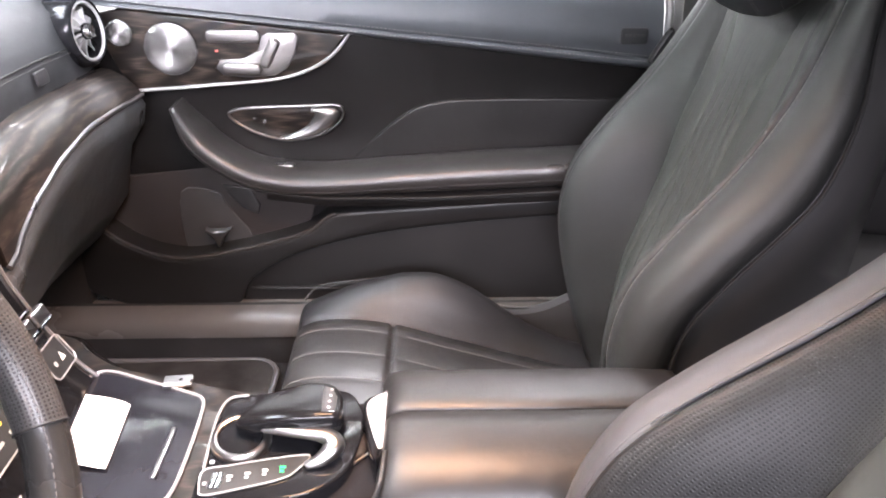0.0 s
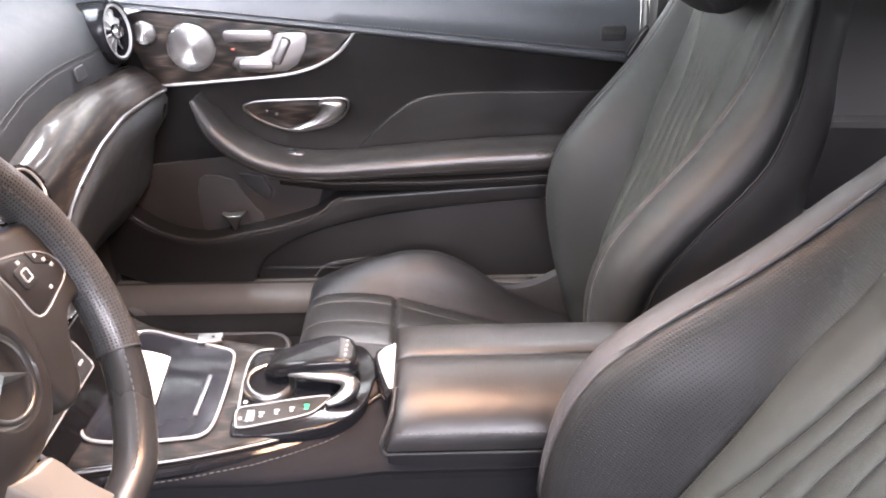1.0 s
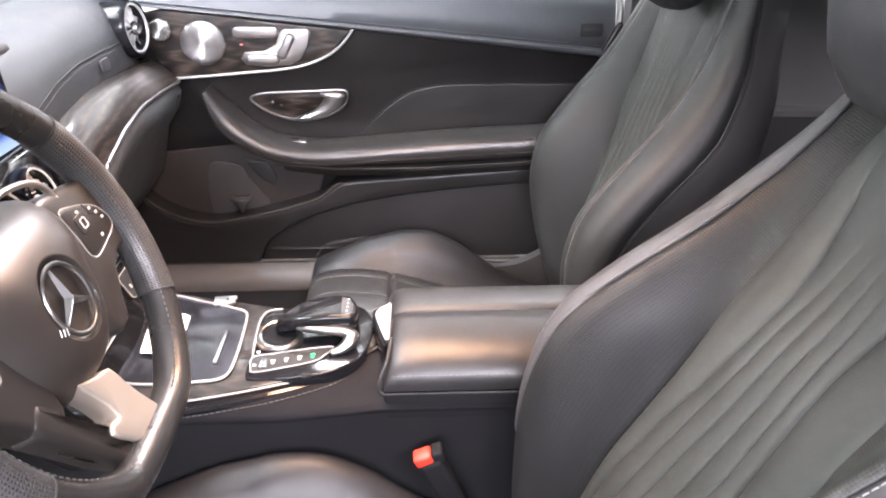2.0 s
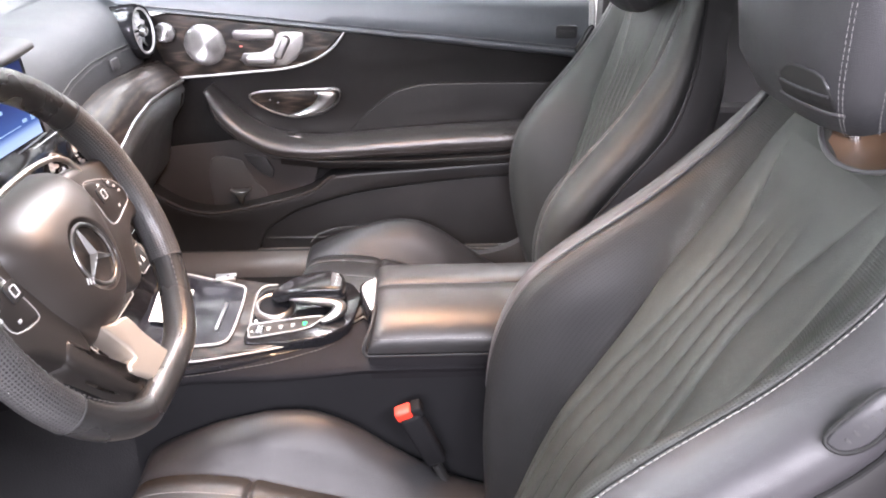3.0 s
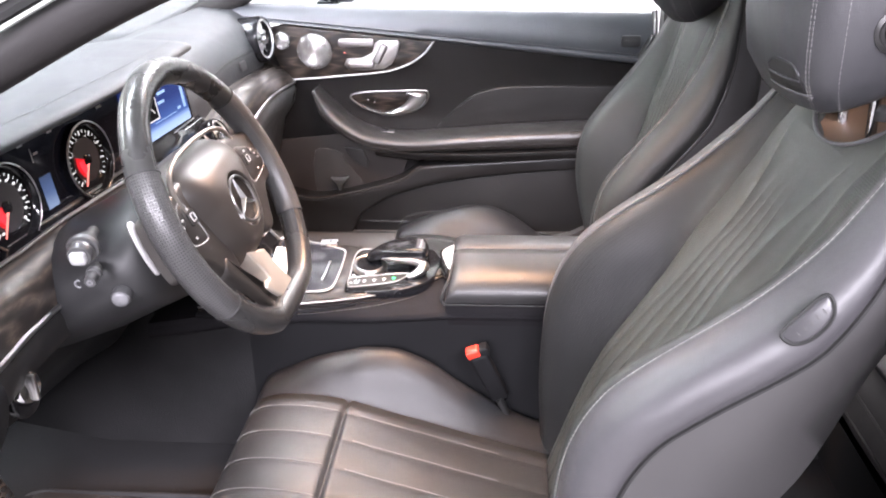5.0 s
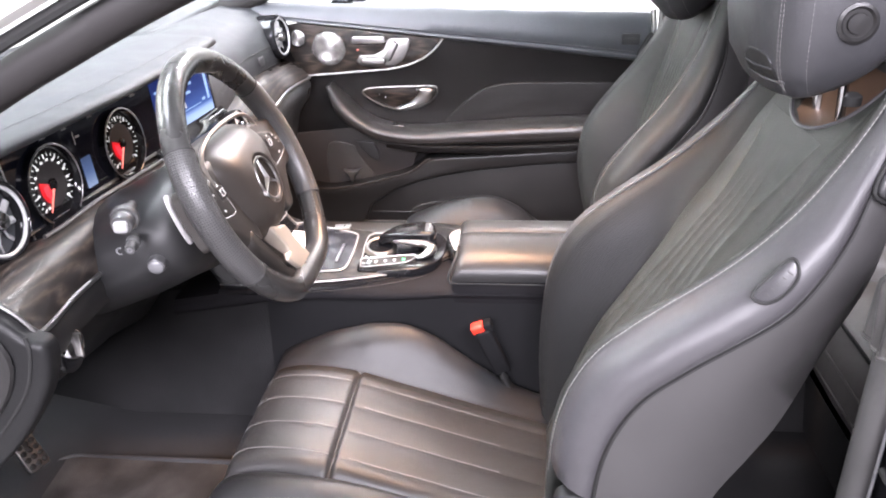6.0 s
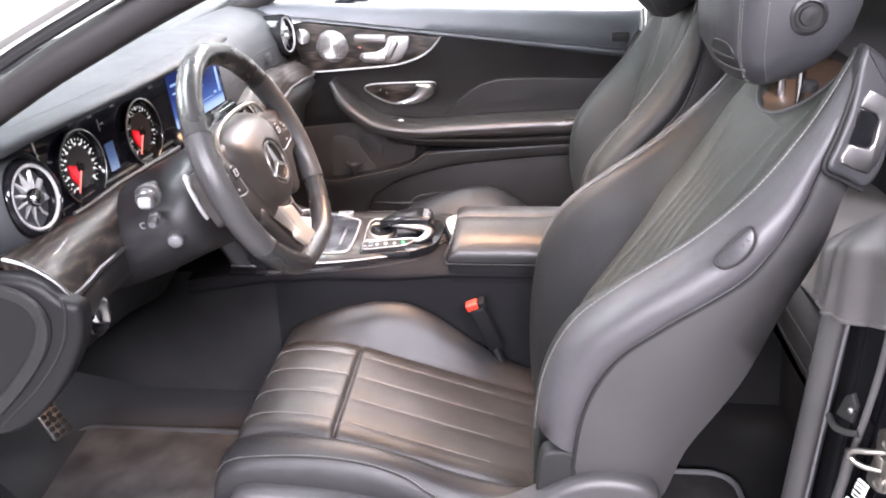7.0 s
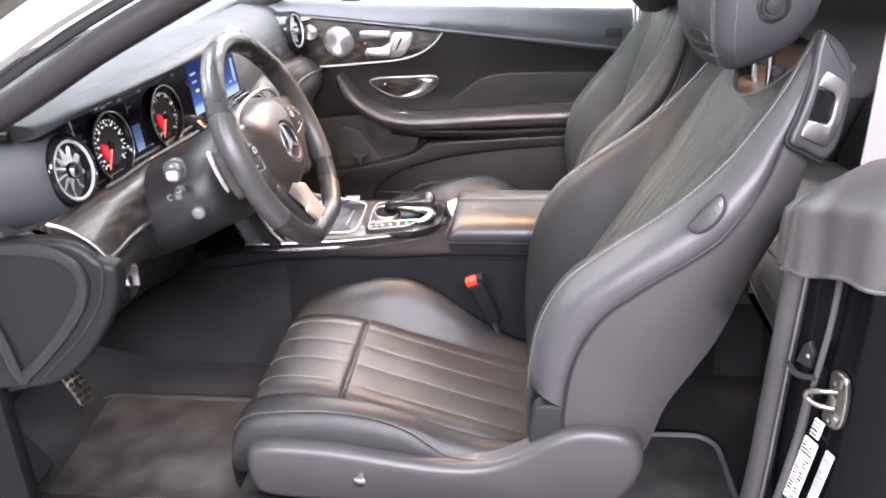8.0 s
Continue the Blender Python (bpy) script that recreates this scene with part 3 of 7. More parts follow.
mk("warning_light", *block((-0.388, 1.4745, 0.888), (0.006, 0.002, 0.0025), 0.0006), GLOW_RED, door, "small red light")

# inner handle
hb = curve([(a, b, 0) for a, b in ((-0.384, 0.764), (-0.362, 0.7745), (-0.31, 0.778), (-0.24, 0.780), (-0.180, 0.781), (-0.166, 0.772), (-0.170, 0.752), (-0.190, 0.733), (-0.225, 0.718), (-0.279, 0.712), (-0.328, 0.724), (-0.366, 0.744))], 5, True)
mk("handle_recess", *pad([Vector(q[:2]) for q in hb], face(1.504), 0.012, 0.003), WOOD, door, "dark glossy wood in the handle bowl", angle=60)
mk("handle_bezel", *tube([V(q.x, 1.490, q.y) for q in hb], 0.0028, 8, True), SATIN_DARK, door, "satin silver bezel round the handle bowl")
lo_ = even(curve([(-0.226, 0, 0.7755), (-0.195, 0, 0.7775), (-0.174, 0, 0.774), (-0.171, 0, 0.760), (-0.182, 0, 0.742), (-0.203, 0, 0.7275), (-0.236, 0, 0.718), (-0.290, 0, 0.715)], 6), 26)
li_ = even(curve([(-0.226, 0, 0.7665), (-0.222, 0, 0.7665), (-0.2195, 0, 0.765), (-0.221, 0, 0.760), (-0.228, 0, 0.750), (-0.242, 0, 0.7375), (-0.262, 0, 0.727), (-0.290, 0, 0.7175)], 6), 26)
R = []
for a, b in zip(lo_, li_):
    R.append([V(p.x, 1.496 - w, p.z) for p, w in ((a, 0.0), (a, 0.006), (a.lerp(b, 0.12), 0.011), (a.lerp(b, 0.4), 0.0135), (a.lerp(b, 0.7), 0.0115), (a.lerp(b, 0.92), 0.007), (b, 0.002), (b, 0.0))])
mk("door_handle", *rings(R), SATIN, door, "curved satin silver pull lever", angle=60)
for x, z in ((-0.336, 0.755), (-0.317, 0.748)):
    mk("lock_button", *block((x, 1.4905, z), (0.006, 0.004, 0.006), 0.0015), CHROME, door)

# armrest that sweeps down from a free tip and runs to the rear
AR = curve([(-0.476, 1.475, 0.792), (-0.440, 1.462, 0.735), (-0.392, 1.456, 0.692), (-0.325, 1.452, 0.660), (-0.22, 1.452, 0.647), (-0.05, 1.453, 0.655), (0.12, 1.454, 0.663), (0.28, 1.456, 0.669), (0.425, 1.458, 0.674)], 6)
R, st = [], []
for i, p in enumerate(AR):
    t = (AR[min(i + 1, len(AR) - 1)] - AR[max(i - 1, 0)]).normalized()
    u = V(-t.z, 0, t.x)
    g = min(1.0, 0.35 + i / 9)
    ring = []
    for k in range(20):
        a = 2 * math.pi * k / 20
        c, s = math.cos(a), math.sin(a)
        ring.append(p + V(0, 1, 0) * (0.056 * (0.55 + 0.45 * g) * (abs(c) ** 0.75) * (1 if c > 0 else -1)) + u * ((0.024 + 0.007 * max(0, min(1, (p.x + 0.2) / 0.3))) * g * (abs(s) ** 0.7) * (1 if s > 0 else -1)))
    R.append(ring)
    st.append(p + V(0, -0.0535 * (0.55 + 0.45 * g), 0) - u * 0.008 * g)
mk("armrest", *rings(R), ARMREST, door, "padded black leather armrest and pull", angle=70)
mk("stitching", *stitches(st, (0, -1, -0.2), shift=0.0012), DARK_THREAD, door, "row of grey thread")
mk("armrest_base", *rings([[V(x, 1.49, z + 0.02), V(x, 1.418, z + 0.012), V(x, 1.408, z + 0.002), V(x, 1.412, z - 0.012), V(x, 1.44, z - 0.022), V(x, 1.49, z - 0.026)] for x, z in ((-0.31, 0.632), (-0.2, 0.617), (0.0, 0.614), (0.2, 0.622), (0.425, 0.637))]), DOOR, door, angle=60)
mk("armrest_groove", *tube([V(-0.33, 1.408, 0.637), V(-0.2, 1.404, 0.624), V(0.0, 1.402, 0.624), V(0.2, 1.404, 0.632), V(0.425, 1.41, 0.646)], 0.0025, 6), BLACK, door)
ws2 = mk("window_switch", *pad([q + Vector((-0.281, 0.0)) for q in rounded(0.042, 0.018, 0.004)], lambda u, v, w=0.0: V(u, 1.452 + v, 0.671 + w), 0.006, 0.002), SATIN, door, "small silver window switch")
mk("switch_rocker", *block((-0.287, 1.452, 0.678), (0.018, 0.012, 0.006), 0.002), BLACK, ws2)

# curved pad over the armrest
cp = [Vector(q[:2]) for q in curve([(a, b, 0) for a, b in ((-0.150, 0.674), (-0.118, 0.704), (-0.088, 0.731), (-0.055, 0.757), (-0.022, 0.776), (0.03, 0.788), (0.10, 0.792), (0.25, 0.792), (0.425, 0.789))], 4)] + [Vector((0.425, 0.66)), Vector((0.3, 0.655)), Vector((0.1, 0.65)), Vector((-0.05, 0.648)), Vector((-0.14, 0.65))]
mk("elbow_pad", *pad(cp, face(1.502), 0.009, 0.006, 4), DOOR, door, "curved black leather elbow pad", angle=60)

# lower panel with map pocket
lp = [Vector(q[:2]) for q in curve([(a, b, 0) for a, b in ((-0.70, 0.60), (-0.661, 0.560), (-0.593, 0.506), (-0.507, 0.480), (-0.39, 0.497), (-0.29, 0.522), (-0.235, 0.543), (-0.198, 0.572), (-0.15, 0.582), (0.021, 0.593), (0.255, 0.609), (0.425, 0.620))], 5)]
swp = [Vector(q[:2]) for q in curve([(a, b, 0) for a, b in ((-0.382, 0.400), (-0.366, 0.428), (-0.323, 0.459), (-0.276, 0.484), (-0.183, 0.514), (-0.069, 0.537), (0.099, 0.556), (0.26, 0.568), (0.425, 0.577))], 4)]
# Glossier and paler than the panel: the lip's highlight is partly in its colour.
LOW_LIP = material("pocket_lip_highlight", (0.040, 0.037, 0.036), 0.22, grain=0.1, scale=500)
lo2 = lp + list(reversed(swp)) + [Vector((-0.390, 0.380)), Vector((-0.40, 0.364)), Vector((-0.5, 0.362)), Vector((-0.61, 0.362)), Vector((-0.70, 0.40)), Vector((-0.74, 0.5))]
mk("lower_panel", *pad(lo2, face(1.508), 0.070, 0.010, 4), PLASTIC, door, "dark grained plastic lower panel with map pocket", angle=60)
mk("pocket_rim", *tube([V(q.x, 1.4405, q.y - 0.001) for q in lp[3:38]], 0.0042, 8), LOW_LIP, door)
sw = swp + [Vector((0.425, 0.364)), Vector((0.0, 0.363)), Vector((-0.3, 0.363)), Vector((-0.392, 0.363))]
mk("recessed_panel", *pad([q + Vector((0.0, 0.002)) for q in sw], face(1.505), 0.052, 0.004, 3), PLASTIC, door, angle=80)
mk("recess_step", *tube(curve([(-0.372, 1.452, 0.404), (-0.30, 1.450, 0.4035), (-0.22, 1.450, 0.403), (-0.10, 1.452, 0.400), (0.05, 1.453, 0.395)], 4), [0.0015] + [0.004] * 15 + [0.0015], 8), PLASTIC, door)
# Pocket light is put into these colours: brightened liner, paler lit patches.
LINER_LIT = material("lit_pocket_patch", (0.050, 0.047, 0.046), 0.40, grain=0.2, scale=500)
LINER = material("pocket_liner_plastic", (0.038, 0.032, 0.030), 0.42, grain=0.2, scale=500)
mk("pocket_liner", *pad([Vector(q[:2]) for q in curve([(a, b, 0) for a, b in ((-0.70, 0.560), (-0.675, 0.612), (-0.62, 0.632), (-0.52, 0.645), (-0.42, 0.655), (-0.30, 0.652), (-0.235, 0.62), (-0.240, 0.55), (-0.30, 0.465), (-0.52, 0.455), (-0.62, 0.470), (-0.68, 0.52))], 4, True)], face(1.506), 0.010, 0.003, 3), LINER, door, "dark map pocket insert", angle=80)
# Two pale plates stand in for the lit patches on the pocket wall.
mk("pocket_liner", *pad([Vector(q[:2]) for q in curve([(a, b, 0) for a, b in ((-0.500, 0.602), (-0.428, 0.602), (-0.412, 0.575), (-0.385, 0.535), (-0.366, 0.508), (-0.378, 0.470), (-0.44, 0.460), (-0.500, 0.466))], 4, True)], face(1.499), 0.006, 0.003, 3), LINER_LIT, door, "grey inner panel of the pocket", angle=80)
mk("pocket_liner", *pad([Vector(q) for q in ((-0.415, 0.618), (-0.361, 0.611), (-0.343, 0.574), (-0.350, 0.552), (-0.378, 0.566), (-0.405, 0.596))], face(1.499), 0.008, 0.004, 3), LINER_LIT, door)
mk("pocket_clip", *pad([Vector(q) for q in ((-0.452, 0.534), (-0.440, 0.531), (-0.414, 0.532), (-0.400, 0.536), (-0.418, 0.516), (-0.424, 0.497), (-0.430, 0.497), (-0.436, 0.516))], face(1.472), 0.018, 0.003), SATIN, door, "pale triangular clip")
emb = mk("airbag_emblem", *pad([q + Vector((0.372, 0.915)) for q in rounded(0.050, 0.030, 0.006)], face(1.463), 0.006, 0.003), EMBOSS, door, "embossed plastic airbag tag")
for k in range(5):
    mk("mark", *block((0.357 + 0.0075 * k, 1.4562, 0.917), (0.005, 0.001, 0.006), 0.0003), SHELL, emb)

# outside mirror
mir = thing("side_mirror", (-0.43, 1.62, 0.98), "black outside mirror beyond the passenger window", "mirror")
mk("housing", *rings([[V(-0.42 + 0.05 * w, 1.66 + 0.1 * r * math.cos(a), 1.05 + 0.055 * r * math.sin(a)) for a in [2 * math.pi * k / 16 for k in range(16)]] for w, r in ((-1, 0.5), (-0.6, 0.85), (0, 1.0), (0.6, 1.0), (0.75, 0.93))]), PAINT, mir)
mk("glass", *rings([[V(-0.381 + w, 1.66 + 0.09 * math.cos(a), 1.05 + 0.047 * math.sin(a)) for a in [2 * math.pi * k / 16 for k in range(16)]] for w in (0, 0.004)]), CHROME, mir)
mk("foot", *block((-0.44, 1.56, 1.005), (0.05, 0.1, 0.03), 0.008), PAINT, mir)

# ---- dashboard ----
dash = thing("dashboard", (-0.75, 0.72, 0.62), "black padded dashboard with dark wood strip and wide display", "dashboard")


def lerp_rows(rows, y):
    """Row values between given stations (first value: y)."""
    for a, b in zip(rows, rows[1:]):
        if a[0] <= y <= b[0]:
            t = (y - a[0]) / (b[0] - a[0])
            t = t * t * (3 - 2 * t) * 0.35 + t * 0.65
            return [p + (q - p) * t for p, q in zip(a, b)]
    return list(rows[0] if y < rows[0][0] else rows[-1])


# wood strip edges: y, upper x, z, lower x, z
STRIP = [(-0.02, -0.585, 0.895, -0.503, 0.842), (0.03, -0.58, 0.893, -0.515, 0.832), (0.10, -0.58, 0.893, -0.528, 0.826), (0.20, -0.582, 0.885, -0.540, 0.815), (0.30, -0.585, 0.882, -0.545, 0.800), (0.42, -0.583, 0.876, -0.545, 0.785), (0.54, -0.578, 0.87, -0.535, 0.762),
         (0.90, -0.578, 0.864, -0.526, 0.757), (0.95, -0.581, 0.872, -0.528, 0.785), (1.0, -0.583, 0.882, -0.529, 0.803), (1.1, -0.585, 0.889, -0.529, 0.826), (1.2, -0.586, 0.886, -0.528, 0.836), (1.3, -0.588, 0.879, -0.527, 0.831), (1.40, -0.594, 0.870, -0.526, 0.822), (1.455, -0.605, 0.866, -0.530, 0.816)]
YS = [-0.02 + 1.475 * i / 60 for i in range(61)]


def body_sec(y):
    _, ux, uz, lx, lz = lerp_rows(STRIP, y)
    top = 1.005 if y > 0.85 else 1.0
    if y < 0.82:
        return [V(ux - 0.004, y, uz - 0.012), V(ux - 0.02, y, uz - 0.008), V(-0.655, y, 0.872), V(-0.675, y, 0.92), V(-0.69, y, 0.97), V(-0.74, y, 0.99), V(-0.86, y, 0.985), V(-0.95, y, 0.95), V(-0.97, y, 0.80), V(-0.75, y, 0.70), V(lx - 0.05, y, lz - 0.02)]
    return [V(ux - 0.004, y, uz - 0.01), V(ux - 0.002, y, uz + 0.012), V(ux - 0.008, y, uz + 0.05), V(ux - 0.03, y, top - 0.025), V(ux - 0.075, y, top + 0.002), V(ux - 0.16, y, top + 0.012), V(-0.86, y, 0.985), V(-0.95, y, 0.95), V(-0.97, y, 0.80), V(-0.75, y, 0.70), V(lx - 0.05, y, lz - 0.02)]


mk("dash_pad", *rings([body_sec(y) for y in YS]), DASH, dash, "grey-black padded upper dashboard", angle=75)


def strip_sec(y):
    _, ux, uz, lx, lz = lerp_rows(STRIP, y)
    mx, mz = (ux + lx) / 2 + 0.012, (uz + lz) / 2 + 0.006
    return [V(ux, y, uz), V((ux + mx) / 2 + 0.003, y, (uz + mz) / 2 + 0.003), V(mx, y, mz), V((lx + mx) / 2 + 0.003, y, (lz + mz) / 2), V(lx, y, lz), V(lx - 0.03, y, lz - 0.004), V(ux - 0.03, y, uz - 0.01)]


mk("wood_trim", *rings([strip_sec(y) for y in YS if y > 0.87]), WOOD_DASH, dash, "glossy dark wood strip", angle=70)
mk("wood_trim", *rings([strip_sec(y) for y in YS if y < 0.56]), WOOD_DASH, dash, "glossy dark wood strip", angle=70)
for ys in ([y for y in YS if y > 0.87], [y for y in YS if y < 0.56]):
    mk("chrome_strip", *tube([V(r[3] + 0.001, y, r[4] - 0.002) for y in ys for r in (lerp_rows(STRIP, y),)], 0.0042, 8), SATIN, dash, "satin silver strip under the wood")


def lower_sec(y):
    _, ux, uz, lx, lz = lerp_rows(STRIP, y)
    return [V(lx - 0.002, y, lz - 0.007), V(lx + 0.004, y, lz - 0.02), V(lx - 0.004, y, lz - 0.055), V(lx - 0.035, y, lz - 0.10), V(lx - 0.06, y, max(0.50, lz - 0.20)), V(lx - 0.12, y, max(0.46, lz - 0.28)), V(-0.85, y, 0.50), V(-0.85, y, 0.74)]


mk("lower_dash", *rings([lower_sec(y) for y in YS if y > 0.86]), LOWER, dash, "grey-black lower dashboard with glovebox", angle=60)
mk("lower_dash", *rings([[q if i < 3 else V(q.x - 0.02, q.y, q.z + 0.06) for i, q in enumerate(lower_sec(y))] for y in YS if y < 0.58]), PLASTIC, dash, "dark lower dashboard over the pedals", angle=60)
mk("stitching", *stitches([V(r[1] - 0.003, y, r[2] + 0.042) for y in YS if y > 0.87 for r in (lerp_rows(STRIP, y),)], (1, 0, 0.3)), DARK_THREAD, dash, "row of grey thread")
mk("seam", *tube([V(r[1] - 0.007, y, r[2] + 0.048) for y in YS if y > 0.87 for r in (lerp_rows(STRIP, y),)], 0.0016, 6), BLACK, dash)
mk("airbag_emblem", *pad(rounded(0.036, 0.022, 0.005), frame_of((-0.586, 1.204, 0.912), (1, -0.05, 0.15)), 0.004, 0.002), EMBOSS, dash, "embossed airbag tag")

# hood over the instruments
LIP = [(0.035, -0.60, 1.018), (0.10, -0.565, 1.034), (0.2, -0.537, 1.042), (0.32, -0.522, 1.046), (0.5, -0.518, 1.047), (0.66, -0.520, 1.048), (0.75, -0.526, 1.048), (0.785, -0.545, 1.042), (0.80, -0.575, 1.03)]
HY = [0.035 + 0.765 * i / 30 for i in range(31)]


def hood_sec(y):
    _, lx, lz = lerp_rows(LIP, y)
    return [V(lx, y, lz), V(lx + 0.001, y, lz - 0.006), V(lx - 0.006, y, lz - 0.011), V(lx - 0.06, y, lz - 0.022), V(-0.68, y, lz - 0.03), V(-0.92, y, 0.955), V(-0.92, y, 0.985), V(-0.8, y, lz - 0.005), V(lx - 0.12, y, lz + 0.012), V(lx - 0.03, y, lz + 0.008), V(lx - 0.008, y, lz + 0.005)]


mk("hood", *rings([hood_sec(y) for y in HY]), DASH, dash, "padded hood over the displays", angle=70)
mk("stitching", *stitches([V(r[1] - 0.035, y, r[2] + 0.0085) for y in HY[2:-2] for r in (lerp_rows(LIP, y),)], (0, 0, 1)), DARK_THREAD, dash, "row of grey thread")

# glossy ledge and bright line between the instruments and the wood
YL = [y for y in YS if 0.13 < y < 0.57]
mk("cluster_ledge", *rings([[V(r[1] + 0.001, y, r[2] + 0.001), V(-0.628, y, 0.8785), V(-0.632, y, 0.868), V(r[1] - 0.012, y, r[2] - 0.012)] for y in YL for r in (lerp_rows(STRIP, y),)]), GLOSS, dash, "glossy black ledge under the instruments", angle=40)
mk("chrome_strip", *tube([V(r[1] + 0.002, y, r[2] + 0.002) for y in YL for r in (lerp_rows(STRIP, y),)], 0.0028, 8), SATIN, dash, "satin silver strip over the wood")

# wide display
DN = V(1, -0.07, 0.10).normalized()


def disp(u, v, w=0.0):
    """u: across the car, v: height above the lower edge, on the glass."""
    return V(-0.645 + 0.07 * u - 0.10 * v, u, 0.878 + v) + DN * w


glassp = mk("display", *pad([Vector((0.4825, 0.075)) + q for q in rounded(0.705, 0.15, 0.012)], disp, 0.012, 0.003), SCREEN_DARK, dash, "wide black glass display")
mk("display_frame", *tube([disp(0.115, 0.0, 0.012), disp(0.80, 0.0, 0.012)], 0.003, 6), SATIN, dash)
mk("display_frame", *tube(curve([disp(0.186, 0.004, 0.014), disp(0.178, 0.045, 0.014), disp(0.172, 0.085, 0.014), disp(0.169, 0.124, 0.014)], 4), 0.0016, 6), SATIN, dash)


def arc_plate(u0, v0, r0, r1, a0, a1, w, n=24):
    A = [radians(a0 + (a1 - a0) * k / n) for k in range(n + 1)]
    R = [[disp(u0 + r * math.cos(a), v0 + r * math.sin(a), w + k) for a in A] for r, k in ((r0, 0), (r0, 0.001), (r1, 0.001), (r1, 0))]
    return rings(R, False)


def flat(u0, v0, u1, v1, w):
    """A thin lit plate on the display."""
    lo = [disp(a, b, w) for a, b in ((u0, v0), (u1, v0), (u1, v1), (u0, v1))]
    hi = [disp(a, b, w + 0.0008) for a, b in ((u0, v0), (u1, v0), (u1, v1), (u0, v1))]
    return rings([lo, hi])


def glyph(body, size, place):
    """A raised sign in the built-in font, centred on its place."""
    cu = bpy.data.curves.new("sign", "FONT")
    cu.body, cu.size, cu.align_x, cu.align_y, cu.resolution_u = body, size, "CENTER", "CENTER", 3
    ob = bpy.data.objects.new("sign", cu)
    me = bpy.data.meshes.new_from_object(ob)
    vs = [place(v.co.x, v.co.y, 0.0) for v in me.vertices]
    fs = [tuple(p.vertices) for p in me.polygons]
    bpy.data.objects.remove(ob)
    bpy.data.meshes.remove(me)
    bpy.data.curves.remove(cu)
    return vs, fs


DIAL_RED_BRIGHT = material("dial_bright_red", (0.03, 0.0, 0.0), 0.3, emit=(1.0, 0.03, 0.045), power=0.75)
for u0, v0, kmin, kmax in ((0.257, 0.049, -130, 130), (0.456, 0.049, -130, 130)):
    mk("dial", *lathe([(0.061, 0), (0.061, 0.012), (0.058, 0.014), (0.055, 0.012), (0.052, 0.004), (0.0, 0.003)], disp(u0, v0, 0.010), DN, 40), GLOSS, glassp, "round instrument dial")
    mk("dial_ring", *tube([disp(u0 + 0.0585 * math.cos(a), v0 + 0.0585 * math.sin(a), 0.023) for a in [2 * math.pi * k / 40 for k in range(40)]], 0.0015, 6, True), SATIN, glassp)
    ticks = []
    for k in range(25):
        a = radians(225 - 270 * k / 24)
        ln = 0.007 if k % 3 == 0 else 0.004
        ticks.append(tube([disp(u0 + (0.046 - ln) * math.cos(a), v0 + (0.046 - ln) * math.sin(a), 0.0155), disp(u0 + 0.046 * math.cos(a), v0 + 0.046 * math.sin(a), 0.0155)], 0.0005 if k % 3 else 0.0009, 4))
    mk("dial_marks", *join(*ticks), GLOW_WHITE, glassp)
    # Grey disc: the dim reflection on the dial is put into its colour.
    mk("dial_face", *lathe([(0.034, 0), (0.034, 0.0012), (0.0, 0.0014)], disp(u0, v0, 0.0136), DN, 32), DIAL_GREY, glassp)
    mk("dial_glow", *arc_plate(u0, v0, 0.008, 0.029, 158, 236, 0.0156), DIAL_RED, glassp)
    mk("dial_glow", *arc_plate(u0, v0, 0.013, 0.024, 172, 232, 0.0172), DIAL_RED_BRIGHT, glassp)
    for k in range(8 if u0 > 0.4 else 14):
        b = radians(232 - (285 if u0 > 0.4 else 275) * k / (7 if u0 > 0.4 else 13))
        c_ = Vector((u0 + 0.0365 * math.cos(b), v0 + 0.0365 * math.sin(b)))
        if u0 > 0.4:
            mk("dial_numeral", *glyph(str(k), 0.0078, lambda x, y, w: disp(c_.x + x, c_.y + y, 0.0158 + w)), GLOW_WHITE, glassp)
        else:
            mk("dial_numeral", *flat(c_.x - 0.0026, c_.y - 0.0016, c_.x + 0.0026, c_.y + 0.0016, 0.0158), GLOW_WHITE, glassp)
    a = radians(238)
    mk("needle", *tube([disp(u0 + 0.006 * math.cos(a), v0 + 0.006 * math.sin(a), 0.018), disp(u0 + 0.043 * math.cos(a), v0 + 0.043 * math.sin(a), 0.018)], [0.0020, 0.0009], 6), GLOW_RED, glassp)
    mk("dial_hub", *lathe([(0.009, 0), (0.009, 0.004), (0.006, 0.006)], disp(u0, v0, 0.014), DN, 20), GLOSS, glassp)
for k in range(12):
    mk("mark", *flat(0.245 + 0.02 * (k % 3), 0.116 + 0.010 * (k // 6), 0.256 + 0.02 * (k % 3), 0.121 + 0.010 * (k // 6), 0.0125), GLOW_WHITE, glassp) if k in (0, 2, 4, 7) else None


